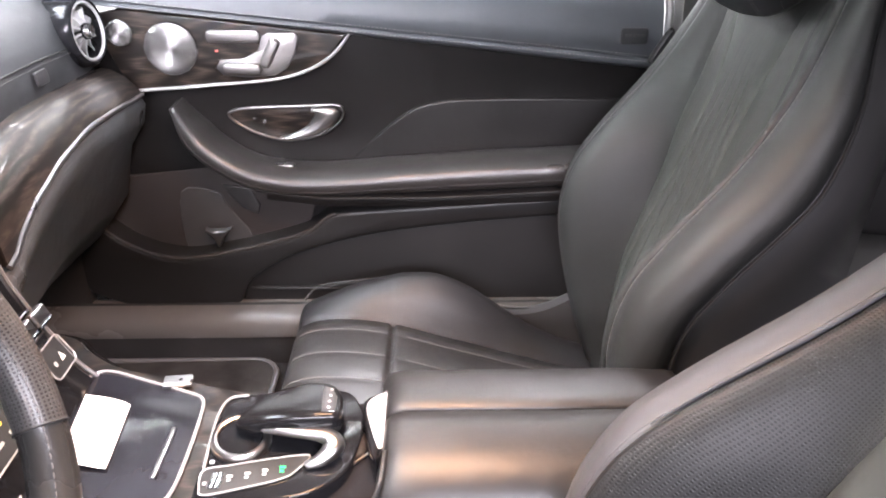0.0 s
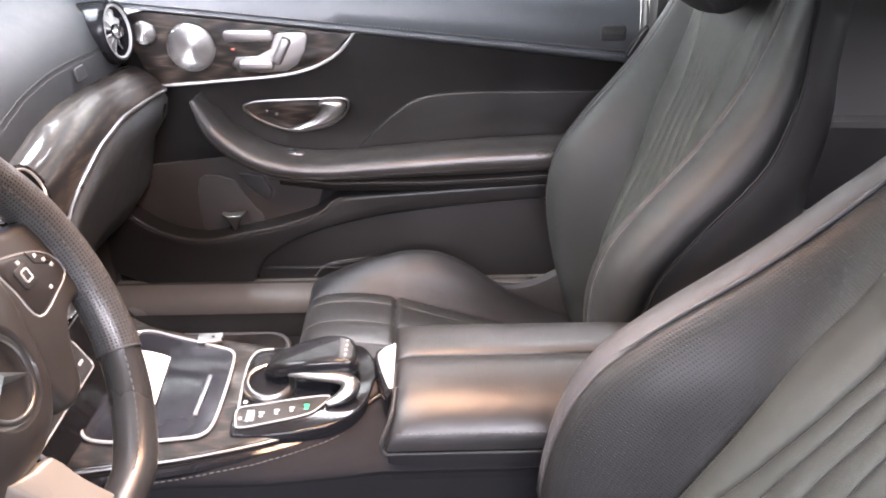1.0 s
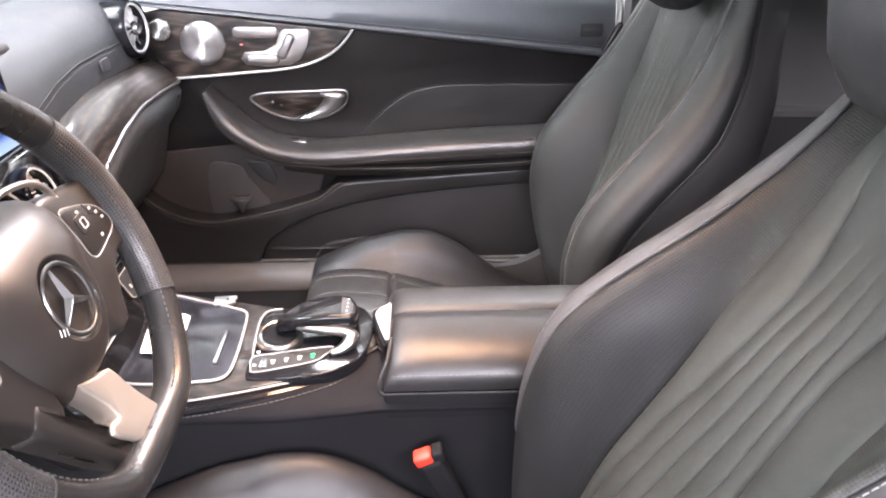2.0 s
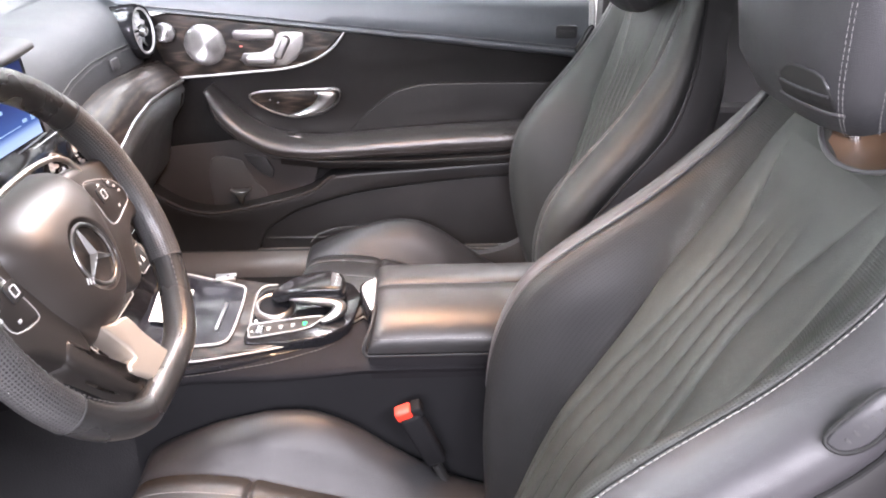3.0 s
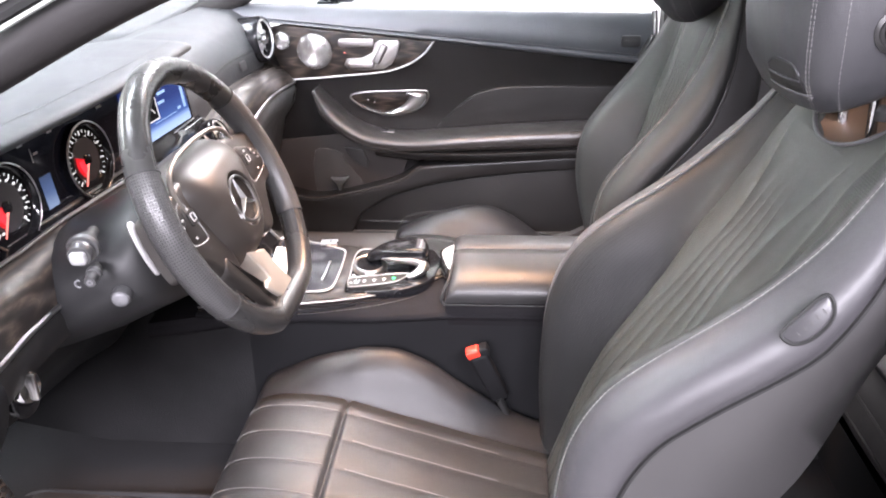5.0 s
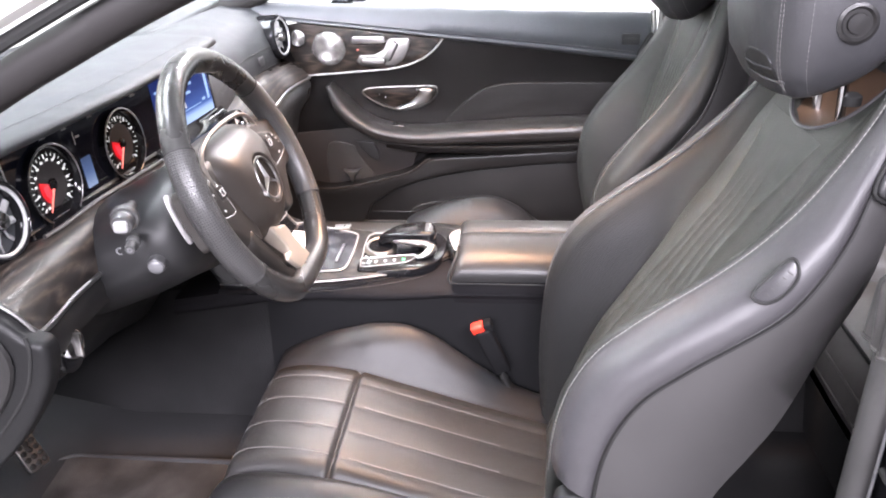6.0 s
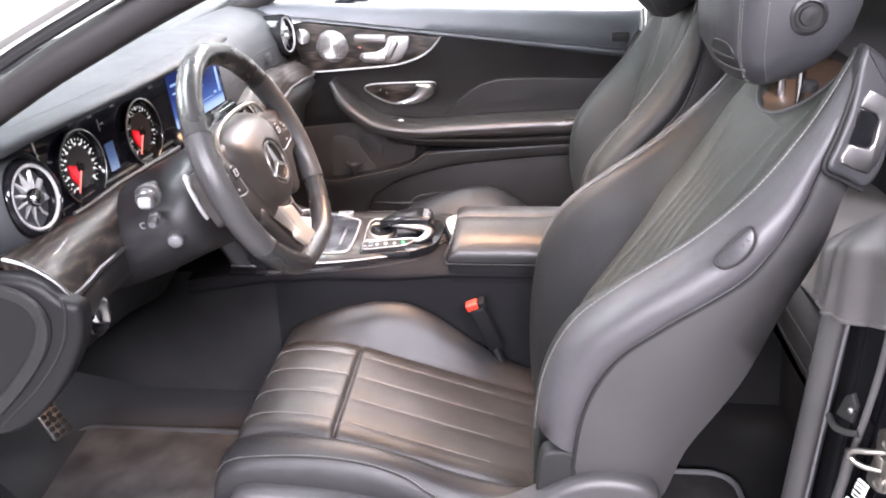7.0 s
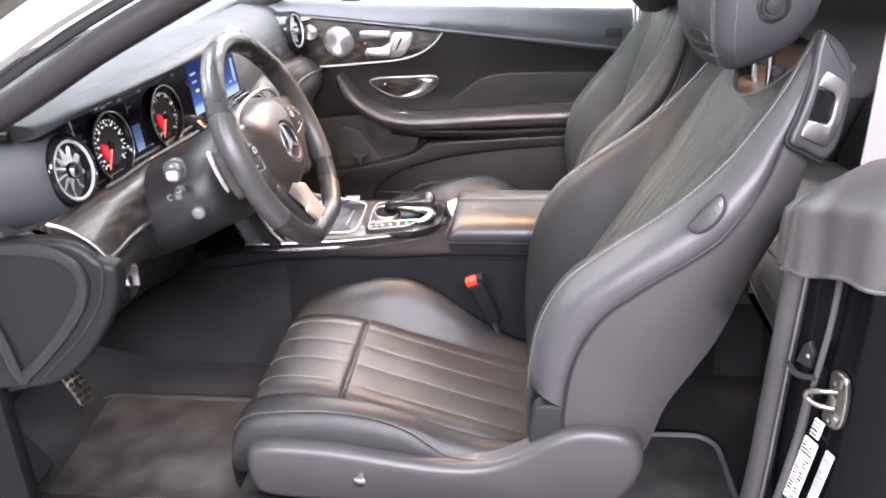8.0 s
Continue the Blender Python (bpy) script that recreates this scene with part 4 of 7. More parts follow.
def glow_material(name, z0, z1, stops, power):
    """A lit screen whose picture runs from pale at its foot to deep blue."""
    m = bpy.data.materials.new(name)
    m.use_nodes = True
    nt = m.node_tree
    b = nt.nodes["Principled BSDF"]
    b.inputs["Base Color"].default_value, b.inputs["Roughness"].default_value = (0.005, 0.007, 0.014, 1), 0.12
    b.inputs["Specular IOR Level"].default_value = 0.3
    sep = nt.nodes.new("ShaderNodeSeparateXYZ")
    nt.links.new(nt.nodes.new("ShaderNodeTexCoord").outputs["Object"], sep.inputs[0])
    mr = nt.nodes.new("ShaderNodeMapRange")
    mr.inputs["From Min"].default_value, mr.inputs["From Max"].default_value = z0, z1
    nt.links.new(sep.outputs["Z"], mr.inputs["Value"])
    nt.links.new(ramp(nt, mr.outputs["Result"], stops), b.inputs["Emission Color"])
    b.inputs["Emission Strength"].default_value = power
    return m


MAP_GLOW = glow_material("map_screen_picture", 0.27, 0.38, [(0.0, (0.55, 0.72, 1.0)), (0.14, (0.42, 0.60, 1.0)), (0.24, (0.07, 0.14, 0.42)), (0.55, (0.025, 0.047, 0.20)), (1.0, (0.012, 0.022, 0.10))], 0.5)
INFO_GLOW = glow_material("info_picture", 0.268, 0.345, [(0.0, (0.45, 0.60, 0.90)), (0.35, (0.14, 0.22, 0.45)), (1.0, (0.008, 0.012, 0.03))], 0.3)
mk("status_panel", *flat(0.340, 0.012, 0.366, 0.060, 0.0125), INFO_GLOW, glassp, "pale lit panel between the dials")
mk("map_screen", *flat(0.590, 0.014, 0.822, 0.128, 0.0125), MAP_GLOW, glassp, "lit blue map screen")
mk("map_tile", *flat(0.652, 0.046, 0.703, 0.094, 0.0132), SCREEN_DARK, glassp, "dark tile on the screen")
for p, q in (((0.652, 0.046), (0.703, 0.046)), ((0.703, 0.046), (0.703, 0.094)), ((0.703, 0.094), (0.652, 0.094)), ((0.652, 0.094), (0.652, 0.046)), ((0.664, 0.056), (0.694, 0.084)), ((0.664, 0.082), (0.692, 0.058))):
    mk("tile_line", *tube([disp(p[0], p[1], 0.0142), disp(q[0], q[1], 0.0142)], 0.0009, 5), GLOW_WHITE, glassp)
for u0, v0, u1, v1 in ((0.715, 0.084, 0.745, 0.089), (0.710, 0.068, 0.735, 0.073), (0.778, 0.042, 0.790, 0.047), (0.684, 0.0395, 0.770, 0.0405), (0.803, 0.040, 0.812, 0.094), (0.600, 0.096, 0.625, 0.100), (0.602, 0.080, 0.622, 0.083)):
    mk("screen_mark", *flat(u0, v0, u1, v1, 0.0136), SCREEN_PALE, glassp)
mk("screen_mark", *flat(0.612, 0.060, 0.622, 0.064, 0.0136), GLOW_AMBER, glassp)
for u0, v0, u1, v1 in ((0.262, 0.1135, 0.276, 0.117), (0.316, 0.112, 0.328, 0.116), (0.300, 0.124, 0.309, 0.127), (0.338, 0.084, 0.3395, 0.104), (0.343, 0.093, 0.353, 0.096), (0.386, 0.112, 0.398, 0.115), (0.40, 0.126, 0.412, 0.129), (0.52, 0.112, 0.535, 0.116)):
    mk("screen_mark", *flat(u0, v0, u1, v1, 0.0136), GREY_MARK, glassp)
# slot with a bright rim under the map screen
rim_ = curve([disp(0.60, -0.018, 0.016), disp(0.72, -0.013, 0.016), disp(0.845, -0.008, 0.016), disp(0.858, -0.003, 0.016), disp(0.846, 0.002, 0.016), disp(0.72, -0.003, 0.016), disp(0.60, -0.007, 0.016)], 5)
mk("slot_rim", *tube(rim_, 0.0016, 6), CHROME, dash, "bright rim of the slot under the screen")
mk("screen_sill", *tube([disp(0.60, -0.001, 0.014), disp(0.83, 0.010, 0.014)], 0.0014, 6), SATIN_DARK, dash)


# round turbine vents
def vent(at, normal, r, label):
    f = frame_of(at, normal)
    v = mk("air_vent", *lathe([(r * 1.12, -0.05), (r * 1.12, 0.002), (r * 1.06, 0.010), (r * 0.99, 0.012), (r * 0.93, 0.008), (r * 0.90, -0.018), (0.0, -0.020)], at, normal, 40), GLOSS, dash, label)
    mk("vent_ring", *tube([f(r * 0.90 * math.cos(a), r * 0.90 * math.sin(a), 0.008) for a in [2 * math.pi * k / 40 for k in range(40)]], r * 0.055, 8, True), VANE, v)
    fins = 10 if r > 0.04 else 9
    for k in range(fins):
        a = 2 * math.pi * k / fins
        P = [(0.24, 0.0, 0.004, -0.014), (0.42, 0.05, 0.001, -0.015), (0.62, 0.14, -0.003, -0.016), (0.86, 0.26, -0.005, -0.017)]
        R = []
        for q, tw, h, lo in P:
            d0, d1 = a + tw, a + tw + 0.30
            t_ = 0.075 / max(q, 0.3)
            R.append([f(r * q * math.cos(d0), r * q * math.sin(d0), h), f(r * q * math.cos(d0 + t_), r * q * math.sin(d0 + t_), h), f(r * q * math.cos(d1 + t_), r * q * math.sin(d1 + t_), lo), f(r * q * math.cos(d1), r * q * math.sin(d1), lo)])
        mk("vent_blade", *rings(R), VANE, v, angle=50)
    mk("vent_hub", *lathe([(r * 0.26, -0.012), (r * 0.26, 0.010), (r * 0.20, 0.015), (r * 0.08, 0.016)], at, normal, 24), CHROME, v)
    return v


vent((-0.598, 0.087, 0.940), (0.985, -0.08, 0.17), 0.050, "round silver turbine vent")
vent((-0.588, 1.393, 0.941), (0.985, -0.12, 0.12), 0.053, "round silver turbine vent")
for y in (0.570, 0.660, 0.750, 0.840):
    vent((-0.535, y, 0.847), (0.9, 0, 0.38), 0.034, "small round silver centre vent")
# pod round the driver-side vent and the corner outlet
R = []
for x, cy_, cz_, ry_, rz_ in ((-0.603, 0.087, 0.940, 0.0555, 0.0555), (-0.597, 0.087, 0.940, 0.059, 0.059), (-0.601, 0.087, 0.940, 0.064, 0.064), (-0.612, 0.086, 0.940, 0.072, 0.070), (-0.632, 0.082, 0.939, 0.084, 0.075), (-0.665, 0.074, 0.937, 0.098, 0.079), (-0.71, 0.066, 0.933, 0.107, 0.082), (-0.80, 0.062, 0.922, 0.111, 0.086), (-0.92, 0.06, 0.905, 0.111, 0.086)):
    R.append([V(x + 0.03 * (0.087 - (cy_ + ry_ * math.cos(a))) - 0.16 * rz_ * math.sin(a) * (1 if ry_ < 0.09 else 0.5), cy_ + ry_ * math.copysign(abs(math.cos(a)) ** 0.9, math.cos(a)), cz_ + rz_ * math.copysign(abs(math.sin(a)) ** 0.9, math.sin(a))) for a in [2 * math.pi * k / 36 for k in range(36)]])
mk("vent_pod", *rings(R), DASH, dash, "padded pod round the vent", angle=75)
mk("stitching", *stitches([V(x, -0.0465 + 0.002 * (i == 0), z) for i, (x, z) in enumerate(((-0.67, 0.957), (-0.72, 0.952), (-0.80, 0.940), (-0.88, 0.925)))], (0, -1, 0.3)), DARK_THREAD, dash, "row of grey thread")
co = mk("corner_outlet", *block((-0.678, 0.050, 1.011), (0.062, 0.060, 0.012), 0.005, pose(0, 0, 0, 4, -4, 8)), PLASTIC, dash, "slatted corner outlet")
for k in range(4):
    mk("slat", *block((-0.680 + 0.002 * k, 0.031 + 0.0125 * k, 1.0150 + 0.0009 * k), (0.048, 0.006, 0.006), 0.001, pose(0, 0, 0, 4, -4, 8)), BLACK, co)

# dash end cover at the driver's door gap
UNDER_END = material("end_cover_plastic", (0.0075, 0.0075, 0.008), 0.45, spec=0.25, grain=0.25, scale=600)


def end_face(u, v, w=0.0):
    return V(u, -0.018 - w, v)


ec = [Vector(q[:2]) for q in curve([(a, b, 0) for a, b in ((-0.86, 0.828), (-0.72, 0.860), (-0.645, 0.876), (-0.590, 0.880), (-0.555, 0.880), (-0.530, 0.870), (-0.508, 0.850), (-0.484, 0.838), (-0.484, 0.806), (-0.505, 0.756), (-0.557, 0.685), (-0.617, 0.637), (-0.70, 0.622), (-0.86, 0.61))], 5)]
cover = mk("end_cover", *pad(ec, end_face, 0.028, 0.010, 4), UNDER_END, dash, "dark plastic dash end cover", angle=60)
dd = curve([(a, -0.049, b) for a, b in ((-0.80, 0.868), (-0.64, 0.868), (-0.565, 0.860), (-0.535, 0.828), (-0.545, 0.782), (-0.590, 0.722), (-0.655, 0.658), (-0.672, 0.652), (-0.69, 0.74), (-0.73, 0.84))], 6, True)
mk("raised_border", *tube(dd, 0.010, 8, True, flat=((0, 1, 0), 0.6)), PLASTIC, cover)
mk("shutline", *tube(curve([(-0.502, -0.046, 0.852), (-0.501, -0.047, 0.829), (-0.517, -0.047, 0.780), (-0.562, -0.047, 0.719), (-0.637, -0.046, 0.647)], 6), 0.0022, 6), BLACK, cover)
mk("chrome_strip", *tube(curve([q + V(0.001, -0.003, 0.001) for q in strip_sec(-0.02)[:5]], 5), 0.0030, 8), SATIN_DARK, dash, "satin silver strip round the end of the wood")
sw = mk("light_switch", *lathe([(0.021, 0), (0.021, 0.007), (0.019, 0.010), (0.006, 0.012), (0.0, 0.012)], (-0.536, 0.082, 0.764), (1.0, -0.06, 0.12), 28), CHROME, dash, "chrome rotary light switch")
mk("switch_plate", *pad(rounded(0.050, 0.084, 0.022), frame_of((-0.545, 0.082, 0.766), (1.0, -0.06, 0.12)), 0.009, 0.002), GLOSS, dash, angle=60)
mk("switch_grip", *block((-0.522, 0.081, 0.765), (0.010, 0.006, 0.036), 0.002), SATIN, sw)

# centre stack that curves down to the console
CS = curve([(-0.585, 0.0, 0.888), (-0.560, 0, 0.862), (-0.540, 0, 0.815), (-0.524, 0, 0.765), (-0.503, 0, 0.715), (-0.480, 0, 0.670), (-0.458, 0, 0.632), (-0.432, 0, 0.603)], 6)
R = []
for i, p in enumerate(CS):
    h = 0.165 - 0.02 * min(1, i / 20)
    R.append([V(p.x - 0.06, 0.72 - h, p.z - 0.03), V(p.x - 0.008, 0.72 - h, p.z - 0.006), V(p.x, 0.72 - h + 0.010, p.z), V(p.x + 0.002, 0.72, p.z + 0.002), V(p.x, 0.72 + h - 0.010, p.z), V(p.x - 0.008, 0.72 + h, p.z - 0.006), V(p.x - 0.06, 0.72 + h, p.z - 0.03)])
stack = mk("centre_fascia", *rings(R), GLOSS, dash, "glossy black centre stack", angle=60)
for sgn in (-1, 1):
    mk("stack_chrome", *tube([V(p.x + 0.001, 0.72 + sgn * (0.163 - 0.02 * min(1, i / 20)), p.z) for i, p in enumerate(CS) if i > 8], 0.003, 6), DULL, stack)


def on_stack(y, d, w=0.0):
    """A point of the stack: across the car, and d metres down its face."""
    i = 0
    while i < len(CS) - 2 and d > (CS[i + 1] - CS[i]).length:
        d -= (CS[i + 1] - CS[i]).length
        i += 1
    t = (CS[i + 1] - CS[i]).normalized()
    return V(CS[i].x + t.x * d - t.z * w, y, CS[i].z + t.z * d + t.x * w)


def bank(y0, y1, d0, d1, name, label):
    o = [Vector(((y0 + y1) / 2, (d0 + d1) / 2)) + q for q in rounded(y1 - y0, d1 - d0, 0.008)]
    b = mk(name, *pad(o, on_stack, 0.003, 0.001), BLACK, stack, label, angle=60)
    mk("button_edge", *tube([on_stack(q.x, q.y, 0.0034) for q in o], 0.0013, 6, True), BRIGHT, b)
    return b


def bar_on(y, d, w, h, mat, parent):
    mk("mark", *pad([Vector((y, d)) + q for q in rounded(w, h, min(w, h) * 0.3, 2)], lambda u, v, k=0.0: on_stack(u, v, k + 0.0032), 0.0008, 0.0003, 1), mat, parent)


mb = bank(0.575, 0.752, 0.240, 0.289, "button_bank", "black bank of climate buttons with bright rim")
for k in range(6):
    bar_on(0.592 + 0.0265 * k, 0.254, 0.012, 0.006, GLOW_AMBER if k in (3, 4) else GREY_MARK, mb)
    bar_on(0.598 + 0.0275 * k, 0.2705, 0.013, 0.0042, GREY_MARK, mb)
hz_ = bank(0.812, 0.868, 0.243, 0.285, "hazard_bank", "black bank with the hazard button")
mk("hazard_mark", *pad([Vector(q) for q in ((0.842, 0.272), (0.8475, 0.2605), (0.853, 0.272))], lambda u, v, k=0.0: on_stack(u, v, k + 0.0032), 0.0008, 0.0003, 1), WHITE, hz_, "pale red-edged triangle")
bar_on(0.829, 0.268, 0.006, 0.007, GREY_MARK, hz_)
for k in range(8):
    y_ = 0.600 + 0.0375 * k
    tg_ = mk("toggle", *pad([Vector((y_, 0.212)) + q for q in rounded(0.033, 0.020, 0.003)], on_stack, 0.010, 0.004, 4), SATIN, stack, "satin silver toggle")
    mk("toggle_lip", *tube([on_stack(y_ - 0.014, 0.2235, 0.008), on_stack(y_ + 0.014, 0.2235, 0.008)], 0.0018, 6), CHROME, tg_)
for d_, w_ in ((0.198, 0.14), (0.231, 0.135)):
    mk("stack_line", *tube([on_stack(0.72 - w_, d_, 0.001), on_stack(0.72 + w_, d_, 0.001)], 0.0014, 6), SATIN, stack)

# ---- steering column and wheel ----
WC, WA = V(-0.342, 0.335, 0.917), radians(24)
WN = V(math.cos(WA), 0, math.sin(WA))
WU = V(-math.sin(WA), 0, math.cos(WA))


def wheel_at(a, b, w=0.0):
    return WC + V(0, 1, 0) * a + WU * b + WN * w


PADDLE = material("painted_silver_paddle", (0.46, 0.45, 0.445), 0.35, 0.4, vary=0.05)
SHROUD = material("column_shroud_plastic", (0.0135, 0.0135, 0.0142), 0.45, spec=0.4, grain=0.25, scale=600, vary=0.1)
STALK_PALE = material("pale_stalk_print", (0.26, 0.26, 0.26), 0.4, vary=0.1)
col = thing("steering_column", (-0.55, 0.335, 0.80), "black plastic steering column shroud with stalks", "steering column")
R = []
for w, rx, rz, dz in ((-0.32, 0.125, 0.092, -0.034), (-0.22, 0.140, 0.096, -0.034), (-0.15, 0.146, 0.096, -0.030), (-0.11, 0.140, 0.098, -0.028), (-0.085, 0.118, 0.086, -0.014), (-0.068, 0.095, 0.076, -0.004), (-0.06, 0.070, 0.066, 0)):
    R.append([wheel_at(rx * math.cos(a) * (1.0 + 0.14 * math.sin(a)), rz * math.sin(a) * (1.0 if math.sin(a) > 0 else 0.78) + dz, w) for a in [2 * math.pi * k / 28 for k in range(28)]])
mk("shroud", *rings(R), SHROUD, col, "smooth dark column shroud", angle=60)
STALK = material("stalk_plastic", (0.040, 0.040, 0.041), 0.30, spec=0.6, grain=0.1, scale=600)
SD = Vector((0.16, -1, -0.16)).normalized()
for (x, y, z), r, ln, end in (((-0.452, 0.138, 0.926), 0.0165, 0.10, "square"), ((-0.458, 0.158, 0.882), 0.0085, 0.09, "hook"), ((-0.448, 0.202, 0.836), 0.0150, 0.07, "round")):
    at_ = V(x, y, z)
    stalk = mk("stalk", *tube([at_ + V(-0.03, ln * 0.8, -0.014), at_ + V(-0.016, ln * 0.42, -0.008), at_ - SD * 0.010, at_], [r * 0.45, r * 0.5, r * 0.9, r * 0.9], 20), BLACK, col, "dark control stalk")
    mk("stalk_collar", *lathe([(r * 0.9, -0.004), (r * 1.12, -0.003), (r * 1.16, 0.001), (r * 1.10, 0.004), (r * 0.9, 0.005)], at_, tuple(SD), 28), STALK, stalk)
    mk("stalk_cap", *lathe([(r * 0.86, 0.003), (r * 0.90, 0.006), (r * 0.88, 0.016), (r * 0.80, 0.0195), (0.0, 0.020)], at_, tuple(SD), 28), STALK, stalk, angle=50)
    tip_ = at_ + SD * 0.0195
    if end == "square":
        mk("stalk_ring", *lathe([(r * 0.92, 0.0085), (r * 0.97, 0.0095), (r * 0.92, 0.0105)], at_, tuple(SD), 28), SATIN_DARK, stalk)
        mk("stalk_badge", *pad(rounded(0.0185, 0.0155, 0.0045), frame_of(tip_, SD), 0.007, 0.0025, 3), STALK_PALE, stalk, "pale square stalk end", angle=60)
    elif end == "round":
        mk("stalk_badge", *lathe([(r * 0.74, 0), (r * 0.72, 0.0025), (r * 0.60, 0.0045), (0.0, 0.005)], tip_, tuple(SD), 26), DULL, stalk, "grey stalk end", angle=50)
    else:
        mk("stalk_hook", *tube([tip_ + V(0.0, -0.004, 0.0) + V(-0.012 + 0.0045 * math.cos(a), 0, 0.0045 * math.sin(a)) for a in [radians(60 + 24 * k) for k in range(11)]], 0.0012, 6), DULL, stalk)
        mk("stalk_mark", *lathe([(0.0042, 0), (0.0040, 0.0012), (0.0026, 0.0014), (0.0024, 0.0004)], tip_, tuple(SD), 18), DULL, stalk)
wheel = thing("steering_wheel", WC, "black leather flat-bottomed steering wheel with silver spokes", "steering wheel")
for sgn in (-1, 1):
    mk("paddle", *tube(curve([wheel_at(sgn * 0.160, 0.052, -0.050), wheel_at(sgn * 0.167, 0.03, -0.050), wheel_at(sgn * 0.170, 0.0, -0.050), wheel_at(sgn * 0.168, -0.020, -0.050)], 6), [0.0035] + [0.0065] * 17 + [0.004], 8, flat=(tuple(WN), 0.6)), PADDLE, wheel, "silver shift paddle")


def rim_point(a):
    r = 0.187
    b = math.sin(a) * r
    return Vector((math.cos(a) * r, b if b > -0.172 else -0.172 + (b + 0.172) * 0.25))


def rim_piece(a0, a1, mat, name, fat, label):
    n = max(4, int((a1 - a0) / 4))
    R = []
    for k in range(n + 1):
        a = radians(a0 + (a1 - a0) * k / n)
        c = rim_point(a)
        d = Vector((math.cos(a), math.sin(a)))
        g = fat
        R.append([wheel_at(c.x + d.x * g * 0.0185 * math.cos(q), c.y + d.y * g * 0.0185 * math.cos(q), 0.0195 * g * math.sin(q)) for q in [2 * math.pi * j / 18 for j in range(18)]])
    return map_rings(mk(name, *rings(R), mat, wheel, label, angle=70), R)


SPOKE_DARK = material("satin_spoke_metal", (0.34, 0.31, 0.28), 0.36, 0.85, vary=0.06)
HORN = material("horn_pad_plastic", (0.027, 0.0225, 0.0195), 0.38, grain=0.06, scale=600, vary=0.1, rvar=0.1)
WHEEL_HOLES = material("perforated_wheel_leather", (0.050, 0.049, 0.049), 0.38, grain=0.7, scale=290, kind="holes", vary=0.10, flat_map=True)
RIM = material("rim_leather", (0.026, 0.0255, 0.025), 0.28, spec=0.6, grain=0.08, scale=600, kind="leather", vary=0.1)
SEAMS = (36, 150, 211, 328)
rim_piece(36, 150, RIM, "rim_top", 1.0, "smooth black leather rim")
rim_piece(150, 211, WHEEL_HOLES, "rim_grip", 1.05, "perforated leather grip")
rim_piece(211, 328, RIM, "rim_bottom", 1.0, "smooth black leather rim")
rim_piece(328, 396, WHEEL_HOLES, "rim_grip", 1.05, "perforated leather grip")
for a in SEAMS:
    c = rim_point(radians(a))
    d = Vector((math.cos(radians(a)), math.sin(radians(a))))
    mk("rim_seam", *tube([wheel_at(c.x + d.x * 0.0195 * math.cos(q), c.y + d.y * 0.0195 * math.cos(q), 0.0205 * math.sin(q)) for q in [2 * math.pi * j / 20 for j in range(20)]], 0.0011, 5, True), BLACK, wheel)
for a0, a1 in ((-72, 33), (153, 250)):
    pts = []
    for k in range(36):
        a = radians(a0 + (a1 - a0) * k / 35)
        c = rim_point(a)
        pts.append(wheel_at(c.x - math.cos(a) * 0.0150, c.y - math.sin(a) * 0.0150, 0.0130))
    mk("stitching", *stitches(pts, tuple(WN), 0.007, 0.0046, 0.0008), DARK_THREAD, wheel, "inner seam of grey thread")

# domed horn pad with a dish for the badge
HC = Vector((-0.005, -0.012))
hub = [Vector(q[:2]) for q in curve([(a - 0.005, b, 0) for a, b in ((0.0, 0.083), (0.055, 0.081), (0.090, 0.073), (0.108, 0.056), (0.109, 0.030), (0.100, 0.0), (0.089, -0.034), (0.072, -0.066), (0.046, -0.088), (0.022, -0.096), (0.0, -0.098), (-0.022, -0.096), (-0.046, -0.088), (-0.072, -0.066), (-0.089, -0.034), (-0.100, 0.0), (-0.109, 0.030), (-0.108, 0.056), (-0.090, 0.073), (-0.055, 0.081))], 4, True)]


def dome(f):
    return -0.034 + 0.060 * (max(0.0, 1 - f ** 3.2)) ** 0.62


def hub_ring(r, f):
    """Circles of radius r near the badge, passing into the outline towards f = 1."""
    row = []
    for q in hub:
        d = q - HC
        edge = d.length
        n = d.normalized()
        rad = r + (edge - r) * f if f else r
        lift = dome(rad / edge)
        if rad < 0.0405:
            lift = dome(0.0405 / edge) - 0.0075 * min(1.0, (0.0405 - rad) / 0.0055) ** 0.7
        p = HC + n * rad
        row.append(wheel_at(p.x, p.y, lift))
    return row


R = [hub_ring(r, 0) for r in (0.002, 0.014, 0.026, 0.034, 0.036, 0.038, 0.0395, 0.0405, 0.0425)] + [hub_ring(0.0425, f) for f in (0.12, 0.25, 0.38, 0.5, 0.6, 0.7, 0.78, 0.85, 0.9, 0.94, 0.965, 0.983, 0.994, 1.0)]
R.append([wheel_at(q.x, q.y, -0.05) for q in hub])
horn = mk("horn_pad", *rings(R), HORN, wheel, "domed black horn pad", angle=80)
mk("hub_trim", *tube([wheel_at(q.x, q.y, -0.003 + 0.05 * (q.y - 0.04)) for q in [hub[i] + (hub[i] - HC).normalized() * 0.006 for i in range(-28, 29)] if q.y > 0.0], 0.0034, 8), SPOKE_DARK, wheel, "satin bezel round the horn pad")
mk("badge_ring", *tube([wheel_at(HC.x + 0.0335 * math.cos(a), HC.y + 0.0335 * math.sin(a), 0.0225) for a in [2 * math.pi * k / 40 for k in range(40)]], 0.0026, 8, True, flat=(tuple(WN), 0.8)), SATIN_DARK, horn, "plain satin ring badge")
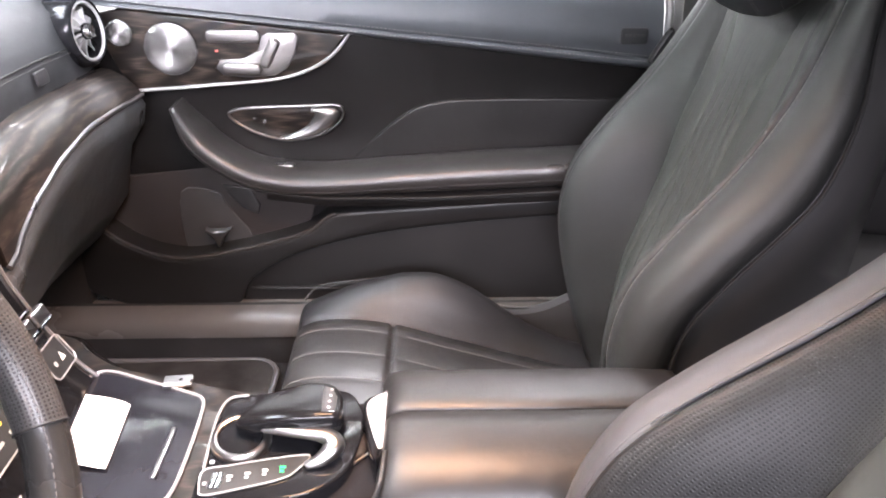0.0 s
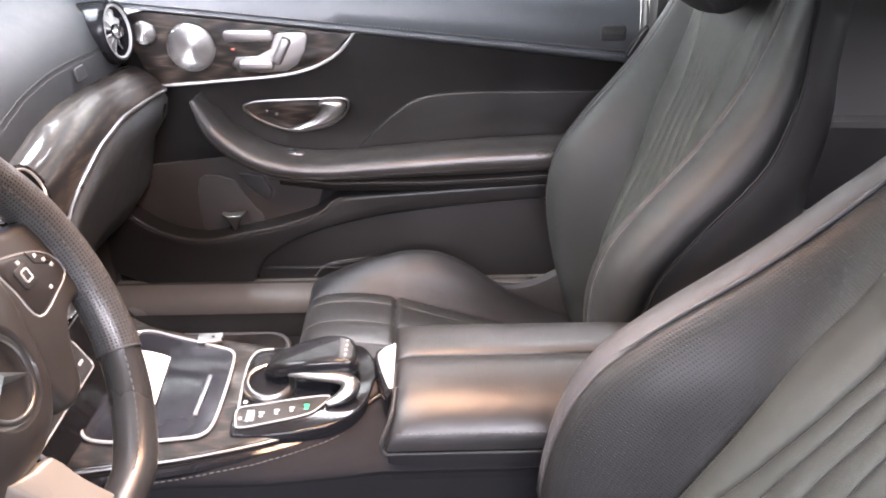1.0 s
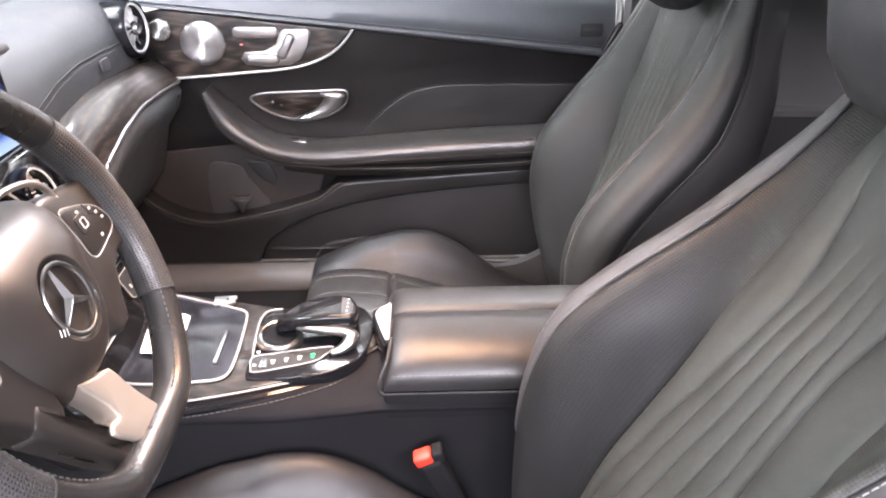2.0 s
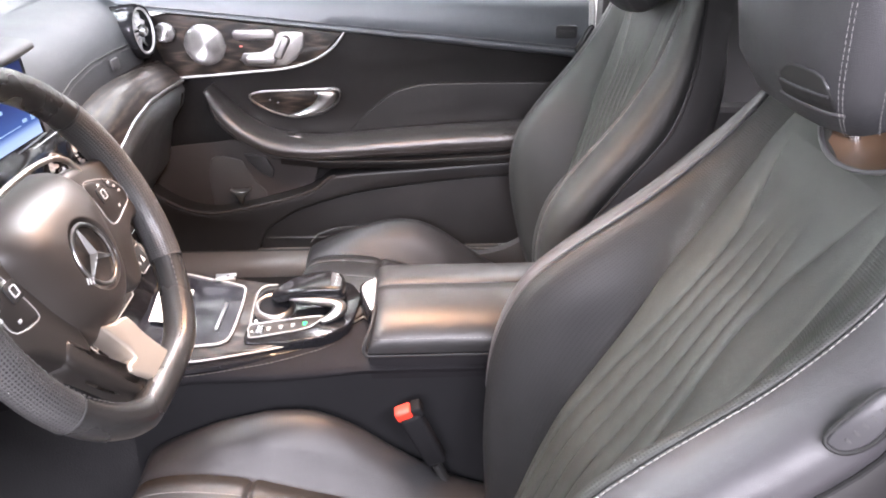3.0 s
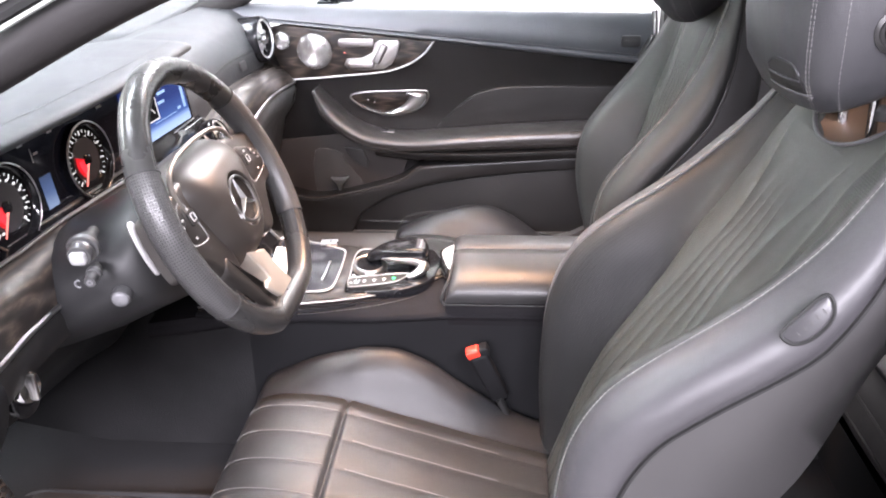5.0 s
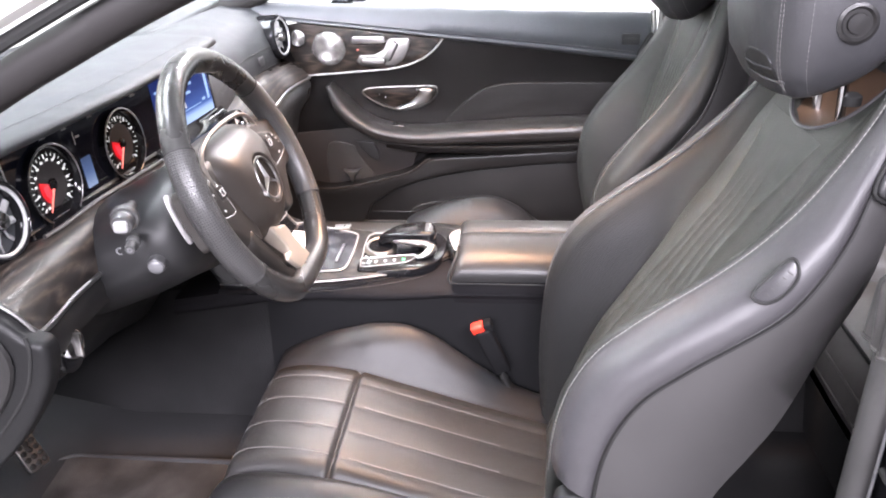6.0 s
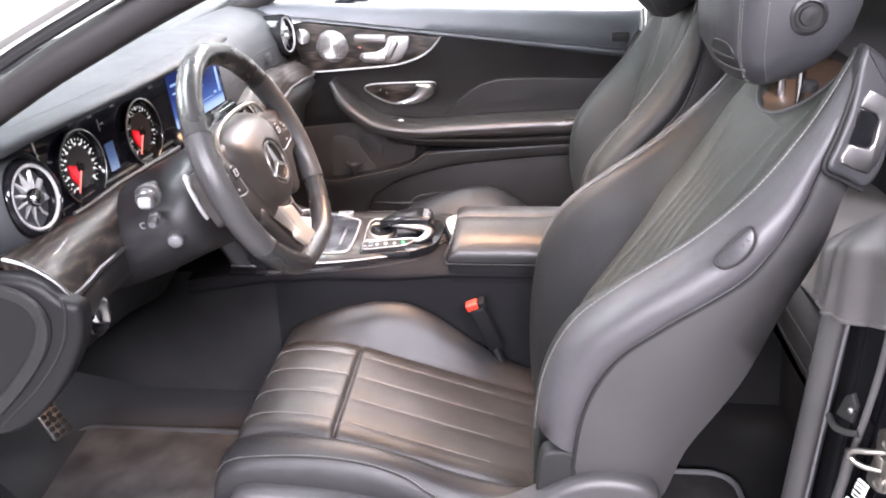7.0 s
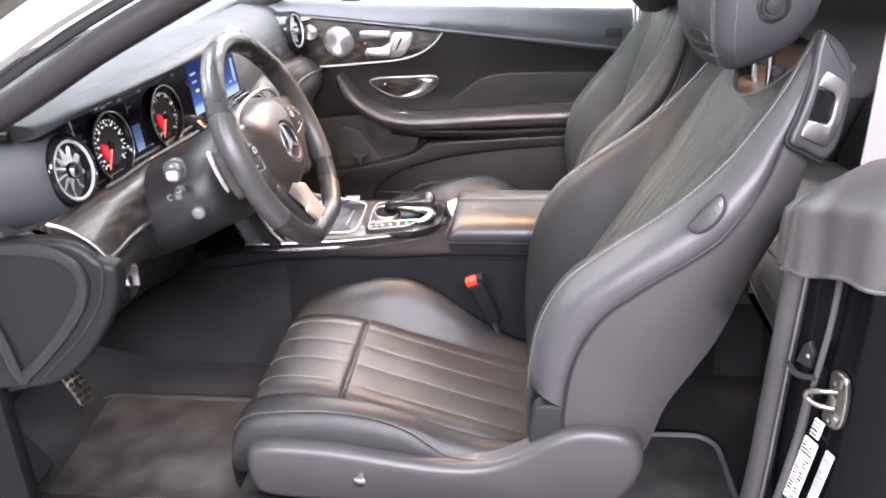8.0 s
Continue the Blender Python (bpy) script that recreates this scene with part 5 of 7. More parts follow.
for k in range(3):
    a = radians(90 + 120 * k)
    d = Vector((math.cos(a), math.sin(a)))
    n = Vector((-d.y, d.x))
    base = [wheel_at(*(HC + n * 0.0052 + d * 0.002), 0.0205), wheel_at(*HC, 0.0265), wheel_at(*(HC - n * 0.0052 + d * 0.002), 0.0205)]
    tip = [wheel_at(*(HC + n * 0.0009 + d * 0.032), 0.0205), wheel_at(*(HC + d * 0.032), 0.0230), wheel_at(*(HC - n * 0.0009 + d * 0.032), 0.0205)]
    mk("badge_bar", *rings([base, tip]), SATIN_DARK, horn, angle=20)
mk("airbag_mark", *join(*[tube([wheel_at(-0.048 + 0.0045 * k, -0.020 - 0.002 * k, 0.0258), wheel_at(-0.0515 + 0.0045 * k, -0.026 - 0.002 * k, 0.0256)], 0.0006, 5) for k in range(3)]), GREY_MARK, horn)

# side arms with button pods
POD = material("button_pod_plastic", (0.020, 0.018, 0.017), 0.34, spec=0.45, grain=0.05, scale=500)
ARM = material("spoke_soft_plastic", (0.026, 0.023, 0.021), 0.36, grain=0.06, scale=600)
PODS = {-1: [(-0.116, 0.036), (-0.131, 0.038), (-0.141, 0.024), (-0.147, 0.006), (-0.142, -0.012), (-0.108, -0.019), (-0.103, -0.010), (-0.109, 0.016)],
        1: [(0.094, 0.039), (0.121, 0.034), (0.148, 0.023), (0.163, 0.010), (0.166, -0.007), (0.140, -0.014), (0.101, -0.016), (0.096, 0.012)]}
for sgn in (-1, 1):
    so = [Vector(q[:2]) for q in curve([(sgn * a - 0.004, b, 0) for a, b in ((0.070, 0.058), (0.112, 0.060), (0.150, 0.052), (0.178, 0.046), (0.186, 0.0), (0.180, -0.036), (0.162, -0.034), (0.138, -0.040), (0.112, -0.066), (0.092, -0.088), (0.060, -0.080), (0.06, 0.0))], 4, True)]
    mk("spoke", *pad(so, lambda u, v, w=0.0: wheel_at(u, v, w - 0.034), 0.032 if sgn < 0 else 0.035, 0.010, 4), ARM, wheel, "black side spoke", angle=70)
    wp = -0.004 if sgn < 0 else -0.001
    bo = [Vector(q[:2]) for q in curve([(a, b, 0) for a, b in PODS[sgn]], 4, True)]
    pod = mk("button_pod", *pad(bo, lambda u, v, w=0.0: wheel_at(u, v, w + wp - 0.004), 0.0068, 0.003, 3), POD, wheel, "dark button cluster")
    mk("pod_edge", *tube([wheel_at(q.x, q.y, wp + 0.0015) for q in inset(bo, -0.001)], 0.0012, 6, True), BRIGHT, pod)
    mk("pod_surround", *pad(inset(bo, -0.0075 if sgn < 0 else -0.004), lambda u, v, w=0.0: wheel_at(u, v, w + wp - 0.008), 0.0085, 0.003, 3), SPOKE_DARK, wheel, "bronze-lit satin surround of the buttons", angle=70)
    c = sum(bo, Vector((0, 0))) / len(bo)
    tc = c + Vector((-0.012 * sgn, 0.006))
    mk("thumb_pad", *pad([q + tc for q in rounded(0.022, 0.020, 0.004)], lambda u, v, w=0.0: wheel_at(u, v, w + wp + 0.0022), 0.0022, 0.001), BLACK, pod)
    mk("thumb_mark", *tube([wheel_at(tc.x + q.x, tc.y + q.y, wp + 0.0048) for q in rounded(0.010, 0.010, 0.002)], 0.0009, 5, True), GREY_MARK, pod)
    for a, b in ((0.014, 0.012), (0.021, 0.004), (0.026, -0.004), (0.006, -0.017), (-0.010, 0.018)):
        mk("mark", *block(wheel_at(c.x + sgn * a, c.y + b, wp + 0.0034), (0.0012, 0.0046, 0.0034), 0.0004, pose(0, 0, 0, 0, -24, 0)), GREY_MARK, pod)
    for q0, q1 in (((0.006, 0.020), (0.008, 0.008)), ((0.008, 0.008), (0.030, -0.004))):
        mk("key_gap", *tube([wheel_at(c.x + sgn * q0[0], c.y + q0[1], wp + 0.0030), wheel_at(c.x + sgn * q1[0], c.y + q1[1], wp + 0.0030)], 0.0007, 5), BLACK, pod)

# lower spoke: a bright bracket, a dark arm beside it and the shaded web behind
arm = [Vector(q[:2]) for q in curve([(a, b, 0) for a, b in ((-0.044, -0.074), (-0.016, -0.086), (0.006, -0.093), (0.013, -0.116), (0.021, -0.142), (0.029, -0.166), (0.024, -0.178), (-0.002, -0.180), (-0.016, -0.174), (-0.034, -0.152), (-0.049, -0.132), (-0.040, -0.125), (-0.027, -0.128), (-0.029, -0.112), (-0.037, -0.093))], 2, True)]
mk("lower_spoke", *pad(arm, lambda u, v, w=0.0: wheel_at(u, v, w - 0.022 + 0.10 * max(0.0, -0.125 - v)), 0.026, 0.004, 4), SPOKE, wheel, "satin silver lower spoke", angle=60)
# Second arm of the bracket, its shade put into a dark colour.
dark = [Vector(q[:2]) for q in curve([(a, b, 0) for a, b in ((-0.095, -0.052), (-0.080, -0.066), (-0.070, -0.090), (-0.051, -0.131), (-0.016, -0.175), (0.004, -0.186), (-0.022, -0.184), (-0.054, -0.158), (-0.086, -0.112), (-0.112, -0.070))], 4, True)]
mk("lower_arm", *pad(dark, lambda u, v, w=0.0: wheel_at(u, v, w - 0.030), 0.030, 0.009, 4), ARM, wheel, "dark lower spoke arm", angle=70)
mk("spoke_web", *pad([Vector(q) for q in ((-0.068, -0.070), (-0.036, -0.080), (-0.026, -0.12), (-0.026, -0.150), (-0.016, -0.172), (-0.040, -0.165), (-0.066, -0.140), (-0.085, -0.105))], lambda u, v, w=0.0: wheel_at(u, v, w - 0.042), 0.014, 0.004), GLOSS, wheel, "glossy black web of the lower spoke")
mk("filler_line", *tube(curve([wheel_at(-0.094, -0.104, -0.014), wheel_at(-0.075, -0.132, -0.014), wheel_at(-0.052, -0.154, -0.014)], 4), 0.0012, 6), SATIN_DARK, wheel)
mk("hub_back", *lathe([(0.06, -0.06), (0.075, -0.045), (0.082, -0.030)], wheel_at(0, 0, 0), tuple(WN), 28), PLASTIC, wheel)

# ---- centre console ----
cons = thing("centre_console", (-0.1, 0.72, 0.27), "black centre console with glossy panel and leather armrest", "console")
CY = 0.722
HALF = [(-0.52, 0.146), (-0.46, 0.145), (-0.36, 0.131), (-0.30, 0.120), (-0.22, 0.098), (-0.16, 0.074), (-0.12, 0.048), (-0.095, 0.026), (-0.08, 0.010)]


def half_at(x):
    return lerp_rows(HALF, x)[1] if x < -0.08 else 0.010


CX = [-0.62, -0.56, -0.5, -0.44, -0.38, -0.32, -0.26, -0.2, -0.15, -0.11, -0.07, 0.0, 0.1, 0.2, 0.3, 0.42, 0.55]
R = []
for x in CX:
    d = max(0.0, (-0.44 - x)) * 0.55
    zt = 0.596 - (0.02 if x > 0.2 else 0) - 0.3 * d
    h_ = half_at(x)
    e_ = max(h_ + 0.012, 0.1355 - 0.0165 * max(0.0, min(1.0, (x + 0.2) / 0.14)))
    pts = [(0.0, zt), (h_ * 0.9, zt), (h_ + 0.005, zt - 0.001), (h_ + 0.3 * (e_ - h_), zt - 0.005), (h_ + 0.65 * (e_ - h_), zt - 0.011), (h_ + 0.9 * (e_ - h_), zt - 0.017), (e_, zt - 0.023), (e_ - 0.001, zt - 0.029), (e_ - 0.008, zt - 0.034), (e_ - 0.02, zt - 0.036)]
    R.append([V(x, CY + a, b) for a, b in pts] + [V(x, CY - a, b) for a, b in reversed(pts[1:])])
mk("body", *rings(R), CONSOLE, cons, "soft black console sides", angle=60)
mk("lower_side", *rings([[V(x, CY + a, b) for a, b in ((-0.112, 0.566), (-0.120, 0.42), (-0.132, 0.272), (0.132, 0.272), (0.120, 0.42), (0.112, 0.566))] for x in CX[3:]]), UNDER, cons, "dark lower console side", angle=50)
# Front of the console side, split off and lightened for the footwell light.
mk("tunnel_carpet_lit", *rings([[V(x, CY + a, b) for a, b in ((-0.110, 0.566), (-0.1185, 0.42), (-0.1305, 0.272), (0.1305, 0.272), (0.1185, 0.42), (0.110, 0.566))] for x in [-1.0, -0.8] + CX[:4]]), TUNNEL, cons, "dark carpet lining on the tunnel side", angle=50)
mk("stitching", *stitches([V(x, CY - half_at(x) - 0.024, 0.5895) for x in (-0.44, -0.36, -0.3, -0.26, -0.22, -0.18, -0.14, -0.11, -0.085, -0.07)], (0, -0.4, 1), shift=0.0008), DARK_THREAD, cons, "row of grey thread")
FAR = [(-0.54, 0.250), (-0.50, 0.236), (-0.47, 0.205), (-0.42, 0.168), (-0.36, 0.146), (-0.30, 0.128), (-0.22, 0.104), (-0.16, 0.090), (-0.12, 0.072), (-0.095, 0.050), (-0.08, 0.026)]
op = [Vector((x, CY - h)) for x, h in HALF] + [Vector((-0.074, CY))] + [Vector((x, CY + h)) for x, h in reversed(FAR)]
op = [Vector(q[:2]) for q in curve([(q.x, q.y, 0) for q in op[:]], 4)]


def top_face(u, v, w=0.0):
    return V(u, v, 0.592 + w)


panel = mk("top_panel", *pad(op, top_face, 0.014, 0.004), WOOD_CONSOLE, cons, "glossy dark wood top panel", angle=50)
mk("chrome_edge", *tube([V(q.x, q.y, 0.600) for q in op], 0.0018, 8), SATIN, panel)
mk("wood_edge", *tube([V(q.x, CY + (q.y - CY) * 1.05, 0.588) for q in op], 0.007, 8), GLOSS, panel)
tr = [Vector(q[:2]) for q in curve([(a, b, 0) for a, b in ((-0.444, 0.850), (-0.441, 0.866), (-0.420, 0.872), (-0.366, 0.850), (-0.305, 0.824), (-0.287, 0.812), (-0.281, 0.79), (-0.278, 0.72), (-0.279, 0.655), (-0.288, 0.634), (-0.310, 0.628), (-0.36, 0.623), (-0.41, 0.625), (-0.434, 0.638), (-0.443, 0.67), (-0.449, 0.76))], 4, True)]
mk("tray_cover", *pad(tr, top_face, 0.017, 0.002), TRAY, cons, "smoky glossy tray cover with wipe marks")
mk("tray_frame", *tube([V(q.x, q.y, 0.609) for q in tr], 0.0023, 8, True), BRIGHT, cons, "chrome frame round the tray")
mk("tray_handle", *block((-0.305, CY - 0.01, 0.611), (0.006, 0.085, 0.004), 0.0018), SATIN, cons)
mk("tag", *block((-0.325, CY + 0.122, 0.612), (0.036, 0.02, 0.006), 0.002, pose(0, 0, 0, 8, 0, 6)), SATIN, cons, "small silver tab")
mk("tag_dot", *block((-0.321, CY + 0.122, 0.6156), (0.004, 0.004, 0.001), 0.0003), BLACK, cons)

# controller with palm rest, knob and key strip
co_ = [Vector(q[:2]) for q in curve([(a, b, 0) for a, b in ((-0.256, 0.640), (-0.257, 0.70), (-0.259, 0.765), (-0.252, 0.806), (-0.225, 0.818), (-0.15, 0.826), (-0.106, 0.822), (-0.087, 0.792), (-0.081, 0.756), (-0.088, 0.702), (-0.104, 0.668), (-0.135, 0.645), (-0.19, 0.632), (-0.24, 0.630))], 4, True)]
ctl = mk("controller_base", *pad(co_, top_face, 0.0185, 0.003), GLOSS, cons, "glossy black controller base", angle=50)
fr_ = curve([(-0.228, 0.813, 0.6125), (-0.249, 0.808, 0.6125), (-0.257, 0.785, 0.6125), (-0.257, 0.745, 0.6125), (-0.253, 0.690, 0.6125), (-0.252, 0.681, 0.6125)], 5)
mk("base_chrome", *tube(fr_, 0.0018, 6), BRIGHT, ctl)
st_ = curve([(-0.250, 0.652, 0.6128), (-0.2515, 0.679, 0.6128), (-0.222, 0.687, 0.6128), (-0.172, 0.698, 0.6130), (-0.138, 0.701, 0.6130), (-0.148, 0.680, 0.6130), (-0.163, 0.665, 0.6128), (-0.205, 0.651, 0.6128), (-0.243, 0.6415, 0.6128)], 5, True)
mk("key_strip", *pad([Vector(q[:2]) for q in st_], top_face, 0.0200, 0.0012), BLACK, ctl)
mk("strip_edge", *tube(st_, 0.0011, 6, True), BRIGHT, ctl)
for k in range(4):
    x_, y_ = -0.221 + 0.0185 * k, 0.6665 + 0.0045 * k
    for dx, dy in ((0.0, 0.003), (0.0, -0.003)):
        mk("key_mark", *block((x_ + dx, y_ + dy, 0.6127), (0.0065 if dy > 0 else 0.0045, 0.0036, 0.0012), 0.0004), GLOW_GREEN if k == 3 else GREY_MARK, ctl)
mk("key_mark", *block((-0.246, 0.659, 0.6127), (0.004, 0.004, 0.0012), 0.0003), GREY_MARK, ctl)
mk("key_mark", *block((-0.246, 0.694, 0.6112), (0.005, 0.005, 0.0012), 0.0003), GREY_MARK, ctl)
for dx in (0.0, 0.0055):
    mk("scroll_wheel", *tube([V(-0.2385 + dx, 0.651, 0.609), V(-0.2375 + dx, 0.674, 0.609)], 0.0055, 12), CHROME, ctl)
kn = mk("rotary_knob", *lathe([(0.034, 0), (0.034, 0.011), (0.0325, 0.0155), (0.029, 0.0175), (0.0265, 0.0165), (0.0255, 0.013), (0.0, 0.012)], (-0.220, 0.727, 0.607), (0.05, -0.16, 1), 40, (0, 1, 0)), SATIN, cons, "silver rotary knob", angle=50)
mk("knob_ribs", *join(*[tube([V(-0.220, 0.727, 0.609) + V(0.0343 * math.cos(a), 0.0343 * math.sin(a), 0.16 * 0.0343 * math.sin(a)), V(-0.220, 0.727, 0.6165) + V(0.0341 * math.cos(a), 0.0341 * math.sin(a), 0.16 * 0.0341 * math.sin(a))], 0.0007, 4) for a in [2 * math.pi * k / 48 for k in range(48)]]), SATIN_DARK, kn)
mk("knob_top", *lathe([(0.0258, 0), (0.024, 0.0025), (0.0, 0.003)], (-0.2195, 0.725, 0.6195), (0.05, -0.16, 1), 30, (0, 1, 0)), GLOSS, kn)
slab = [Vector(q[:2]) for q in curve([(a, b, 0) for a, b in ((-0.221, 0.722), (-0.219, 0.741), (-0.197, 0.763), (-0.168, 0.775), (-0.140, 0.781), (-0.114, 0.776), (-0.103, 0.752), (-0.104, 0.722), (-0.130, 0.716), (-0.180, 0.715))], 4, True)]
palm = mk("palm_rest", *pad(slab, lambda u, v, w=0.0: V(u, v, 0.640 + w - 2.0 * (u + 0.15) ** 2 + 0.04 * (u + 0.15)), 0.017, 0.007, 5), GLOSS, cons, "glossy black touch pad palm rest", angle=60)
mk("touch_band", *pad([Vector(q) for q in ((-0.1250, 0.724), (-0.1095, 0.726), (-0.1090, 0.752), (-0.1170, 0.768), (-0.1275, 0.771))], lambda u, v, w=0.0: V(u, v, 0.6553 + w - 2.0 * (u + 0.15) ** 2 + 0.04 * (u + 0.15)), 0.0022, 0.001, 2), EMBOSS, palm, "dark end band of the touch pad")
# silver blade under the rest that curls round to the key strip
bl_ = curve([(-0.221, 0.731, 0.637), (-0.190, 0.722, 0.636), (-0.155, 0.717, 0.634), (-0.125, 0.714, 0.632), (-0.111, 0.707, 0.628), (-0.113, 0.697, 0.623), (-0.124, 0.688, 0.618), (-0.140, 0.683, 0.614)], 6)
rad_ = [0.0058 + 0.0065 * math.sin(math.pi * min(1.0, (i / (len(bl_) - 1)) ** 1.5)) for i in range(len(bl_))]
mk("palm_edge", *tube(bl_, rad_, 10, flat=((0, 0.3, 1), 0.75)), SATIN, palm, "satin silver edge of the palm rest", angle=80)
mk("palm_lining", *pad([Vector(q[:2]) for q in curve([(a, b, 0) for a, b in ((-0.216, 0.735), (-0.19, 0.728), (-0.15, 0.722), (-0.115, 0.718), (-0.104, 0.735), (-0.112, 0.762), (-0.16, 0.764), (-0.2, 0.752))], 3, True)], lambda u, v, w=0.0: V(u, v, 0.628 + w), 0.013, 0.004), BLACK, palm)
for k in range(4):
    mk("touch_mark", *block((-0.1175 + 0.0003 * k, 0.731 + 0.011 * k, 0.6570), (0.0032, 0.0028, 0.001), 0.0003), GREY_MARK, palm)
mk("palm_foot", *tube([V(-0.122, 0.748, 0.606), V(-0.124, 0.748, 0.640)], [0.022, 0.018], 14), GLOSS, palm)

# two-leaf armrest box
def lid(sgn, name, label):
    R = []
    for i, x in enumerate([-0.062, -0.058, -0.045, 0.0, 0.06, 0.12, 0.18, 0.24, 0.285, 0.297, 0.300]):
        e = {0: 0.010, 1: 0.004, 9: 0.003, 10: 0.009}.get(i, 0.0)
        prof = [(0.0015, 0.601), (0.0015, 0.657 - e), (0.004, 0.6600 - e), (0.03, 0.6595 - e), (0.060, 0.6565 - e), (0.084, 0.650 - e), (0.100, 0.642 - e), (0.111, 0.633 - e), (0.1145, 0.628 - e), (0.1175, 0.624 - e), (0.1195, 0.612), (0.1185, 0.602), (0.11, 0.600)]
        R.append([V(x + 0.012 * (b - 0.601) / 0.05 * (1 if i < 3 else 0), CY + sgn * a, b) for a, b in prof])
    return mk(name, *rings(R), LEATHER_SOFT, cons, label, angle=60)


lid(-1, "armrest_lid", "padded black leather armrest lid")
lid(1, "armrest_lid", "padded black leather armrest lid")
mk("armrest_box", *block((0.125, CY, 0.572), (0.372, 0.226, 0.050), 0.006), CONSOLE, cons)
mk("stitching", *stitches([V(x, CY - 0.1165, 0.6262) for x in (-0.05, 0.05, 0.15, 0.285)], (0, -0.8, 0.6), shift=0.0008), DARK_THREAD, cons, "row of grey thread")
mk("box_groove", *tube([V(-0.065, CY - 0.1195, 0.5985), V(0.31, CY - 0.1195, 0.5985)], 0.0022, 6), BLACK, cons)
mk("box_groove", *tube(curve([(-0.062, CY - 0.119, 0.599), (-0.067, CY - 0.118, 0.606), (-0.064, CY - 0.114, 0.622), (-0.054, CY - 0.095, 0.641), (-0.050, CY - 0.06, 0.652)], 5), 0.003, 6), BLACK, cons)
rp = [Vector(q[:2]) for q in curve([(a, b, 0) for a, b in ((-0.078, 0.774), (-0.060, 0.787), (-0.046, 0.784), (-0.040, 0.747), (-0.046, 0.715), (-0.056, 0.693), (-0.064, 0.692), (-0.074, 0.735))], 3, True)]
mk("release_base", *pad([Vector((-0.058, 0.742)) + (q - Vector((-0.058, 0.742))) * 1.18 for q in rp], lambda u, v, w=0.0: V(u, v, 0.592 + w), 0.036, 0.004), GLOSS, cons)
mk("release_plate", *pad(rp, lambda u, v, w=0.0: V(u, v, 0.624 + w + 0.25 * (u + 0.058) + 0.08 * (v - 0.74)), 0.008, 0.003, 3, 0.002), BRIGHT, cons, "bright chrome release plate")
mk("rear_vent_box", *block((0.36, CY, 0.60), (0.11, 0.20, 0.10), 0.03, None, 4), PLASTIC, cons)

paper = thing("paper", (-0.41, 0.785, 0.609), "white paper slip lying on the console tray", "paper")
po = [Vector(q) for q in ((-0.433, 0.818), (-0.370, 0.799), (-0.360, 0.683), (-0.418, 0.694))]
po = [Vector(p) for p in even([(q.x, q.y, 0) for q in po], 32, True)]
mk("sheet", *pad([Vector(q[:2]) for q in po], lambda u, v, w=0.0: V(u, v, 0.6135 + w + 0.0012 * math.sin(u * 90)), 0.001, 0.0004, 1), WHITE, paper)


# ---- seats ----
# backrest stations: face x, z, recline, bolster depth, half width at stitching, half width, thickness
STN = [(0.120, 0.370, 22, 0.00, 0.185, 0.235, 0.160), (0.155, 0.490, 25, 0.045, 0.200, 0.262, 0.192), (0.196, 0.605, 29, 0.080, 0.207, 0.275, 0.182), (0.244, 0.685, 31, 0.094, 0.211, 0.280, 0.174), (0.286, 0.750, 33, 0.076, 0.211, 0.282, 0.164),
       (0.348, 0.850, 35, 0.030, 0.208, 0.281, 0.136), (0.405, 0.925, 36, 0.014, 0.202, 0.270, 0.114), (0.450, 0.985, 37, 0.012, 0.192, 0.243, 0.090), (0.490, 1.037, 37, 0.018, 0.184, 0.222, 0.066), (0.520, 1.078, 37, 0.028, 0.180, 0.208, 0.060), (0.538, 1.102, 37, 0.034, 0.176, 0.197, 0.050)]


GROOVE_TOP = 0.82


def sink(z):
    """How far the pleated centre lies behind the line of the backrest."""
    return lerp_rows([(0.3, 0.008), (0.50, 0.014), (0.65, 0.020), (0.87, 0.018), (0.93, 0.009), (0.98, 0.0), (1.2, 0.0)], z)[1]



def band_depth(z):
    """How far the side band wraps back: deep below, shallow beside the handle panel."""
    return lerp_rows([(0.3, 1.0), (0.86, 1.0), (0.95, 0.62), (1.0, 0.40), (1.05, 0.22), (1.12, 0.12)], z)[1]


def stations(n):
    p3 = curve([(a[0], a[1], a[2] / 100) for a in STN], n)
    q3 = curve([(a[3], a[4], a[5]) for a in STN], n)
    r3 = curve([(a[6], 0, 0) for a in STN], n)
    return [(a.x, a.y, radians(a.z * 100), max(0.0, b.x), b.y, b.z, c.x) for a, b, c in zip(p3, q3, r3)]


LEV = stations(5)
TAG = material("tag_plastic", (0.040, 0.039, 0.042), 0.36, grain=0.1, scale=600)
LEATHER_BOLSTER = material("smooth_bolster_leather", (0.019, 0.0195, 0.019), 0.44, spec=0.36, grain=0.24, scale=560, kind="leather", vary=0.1)


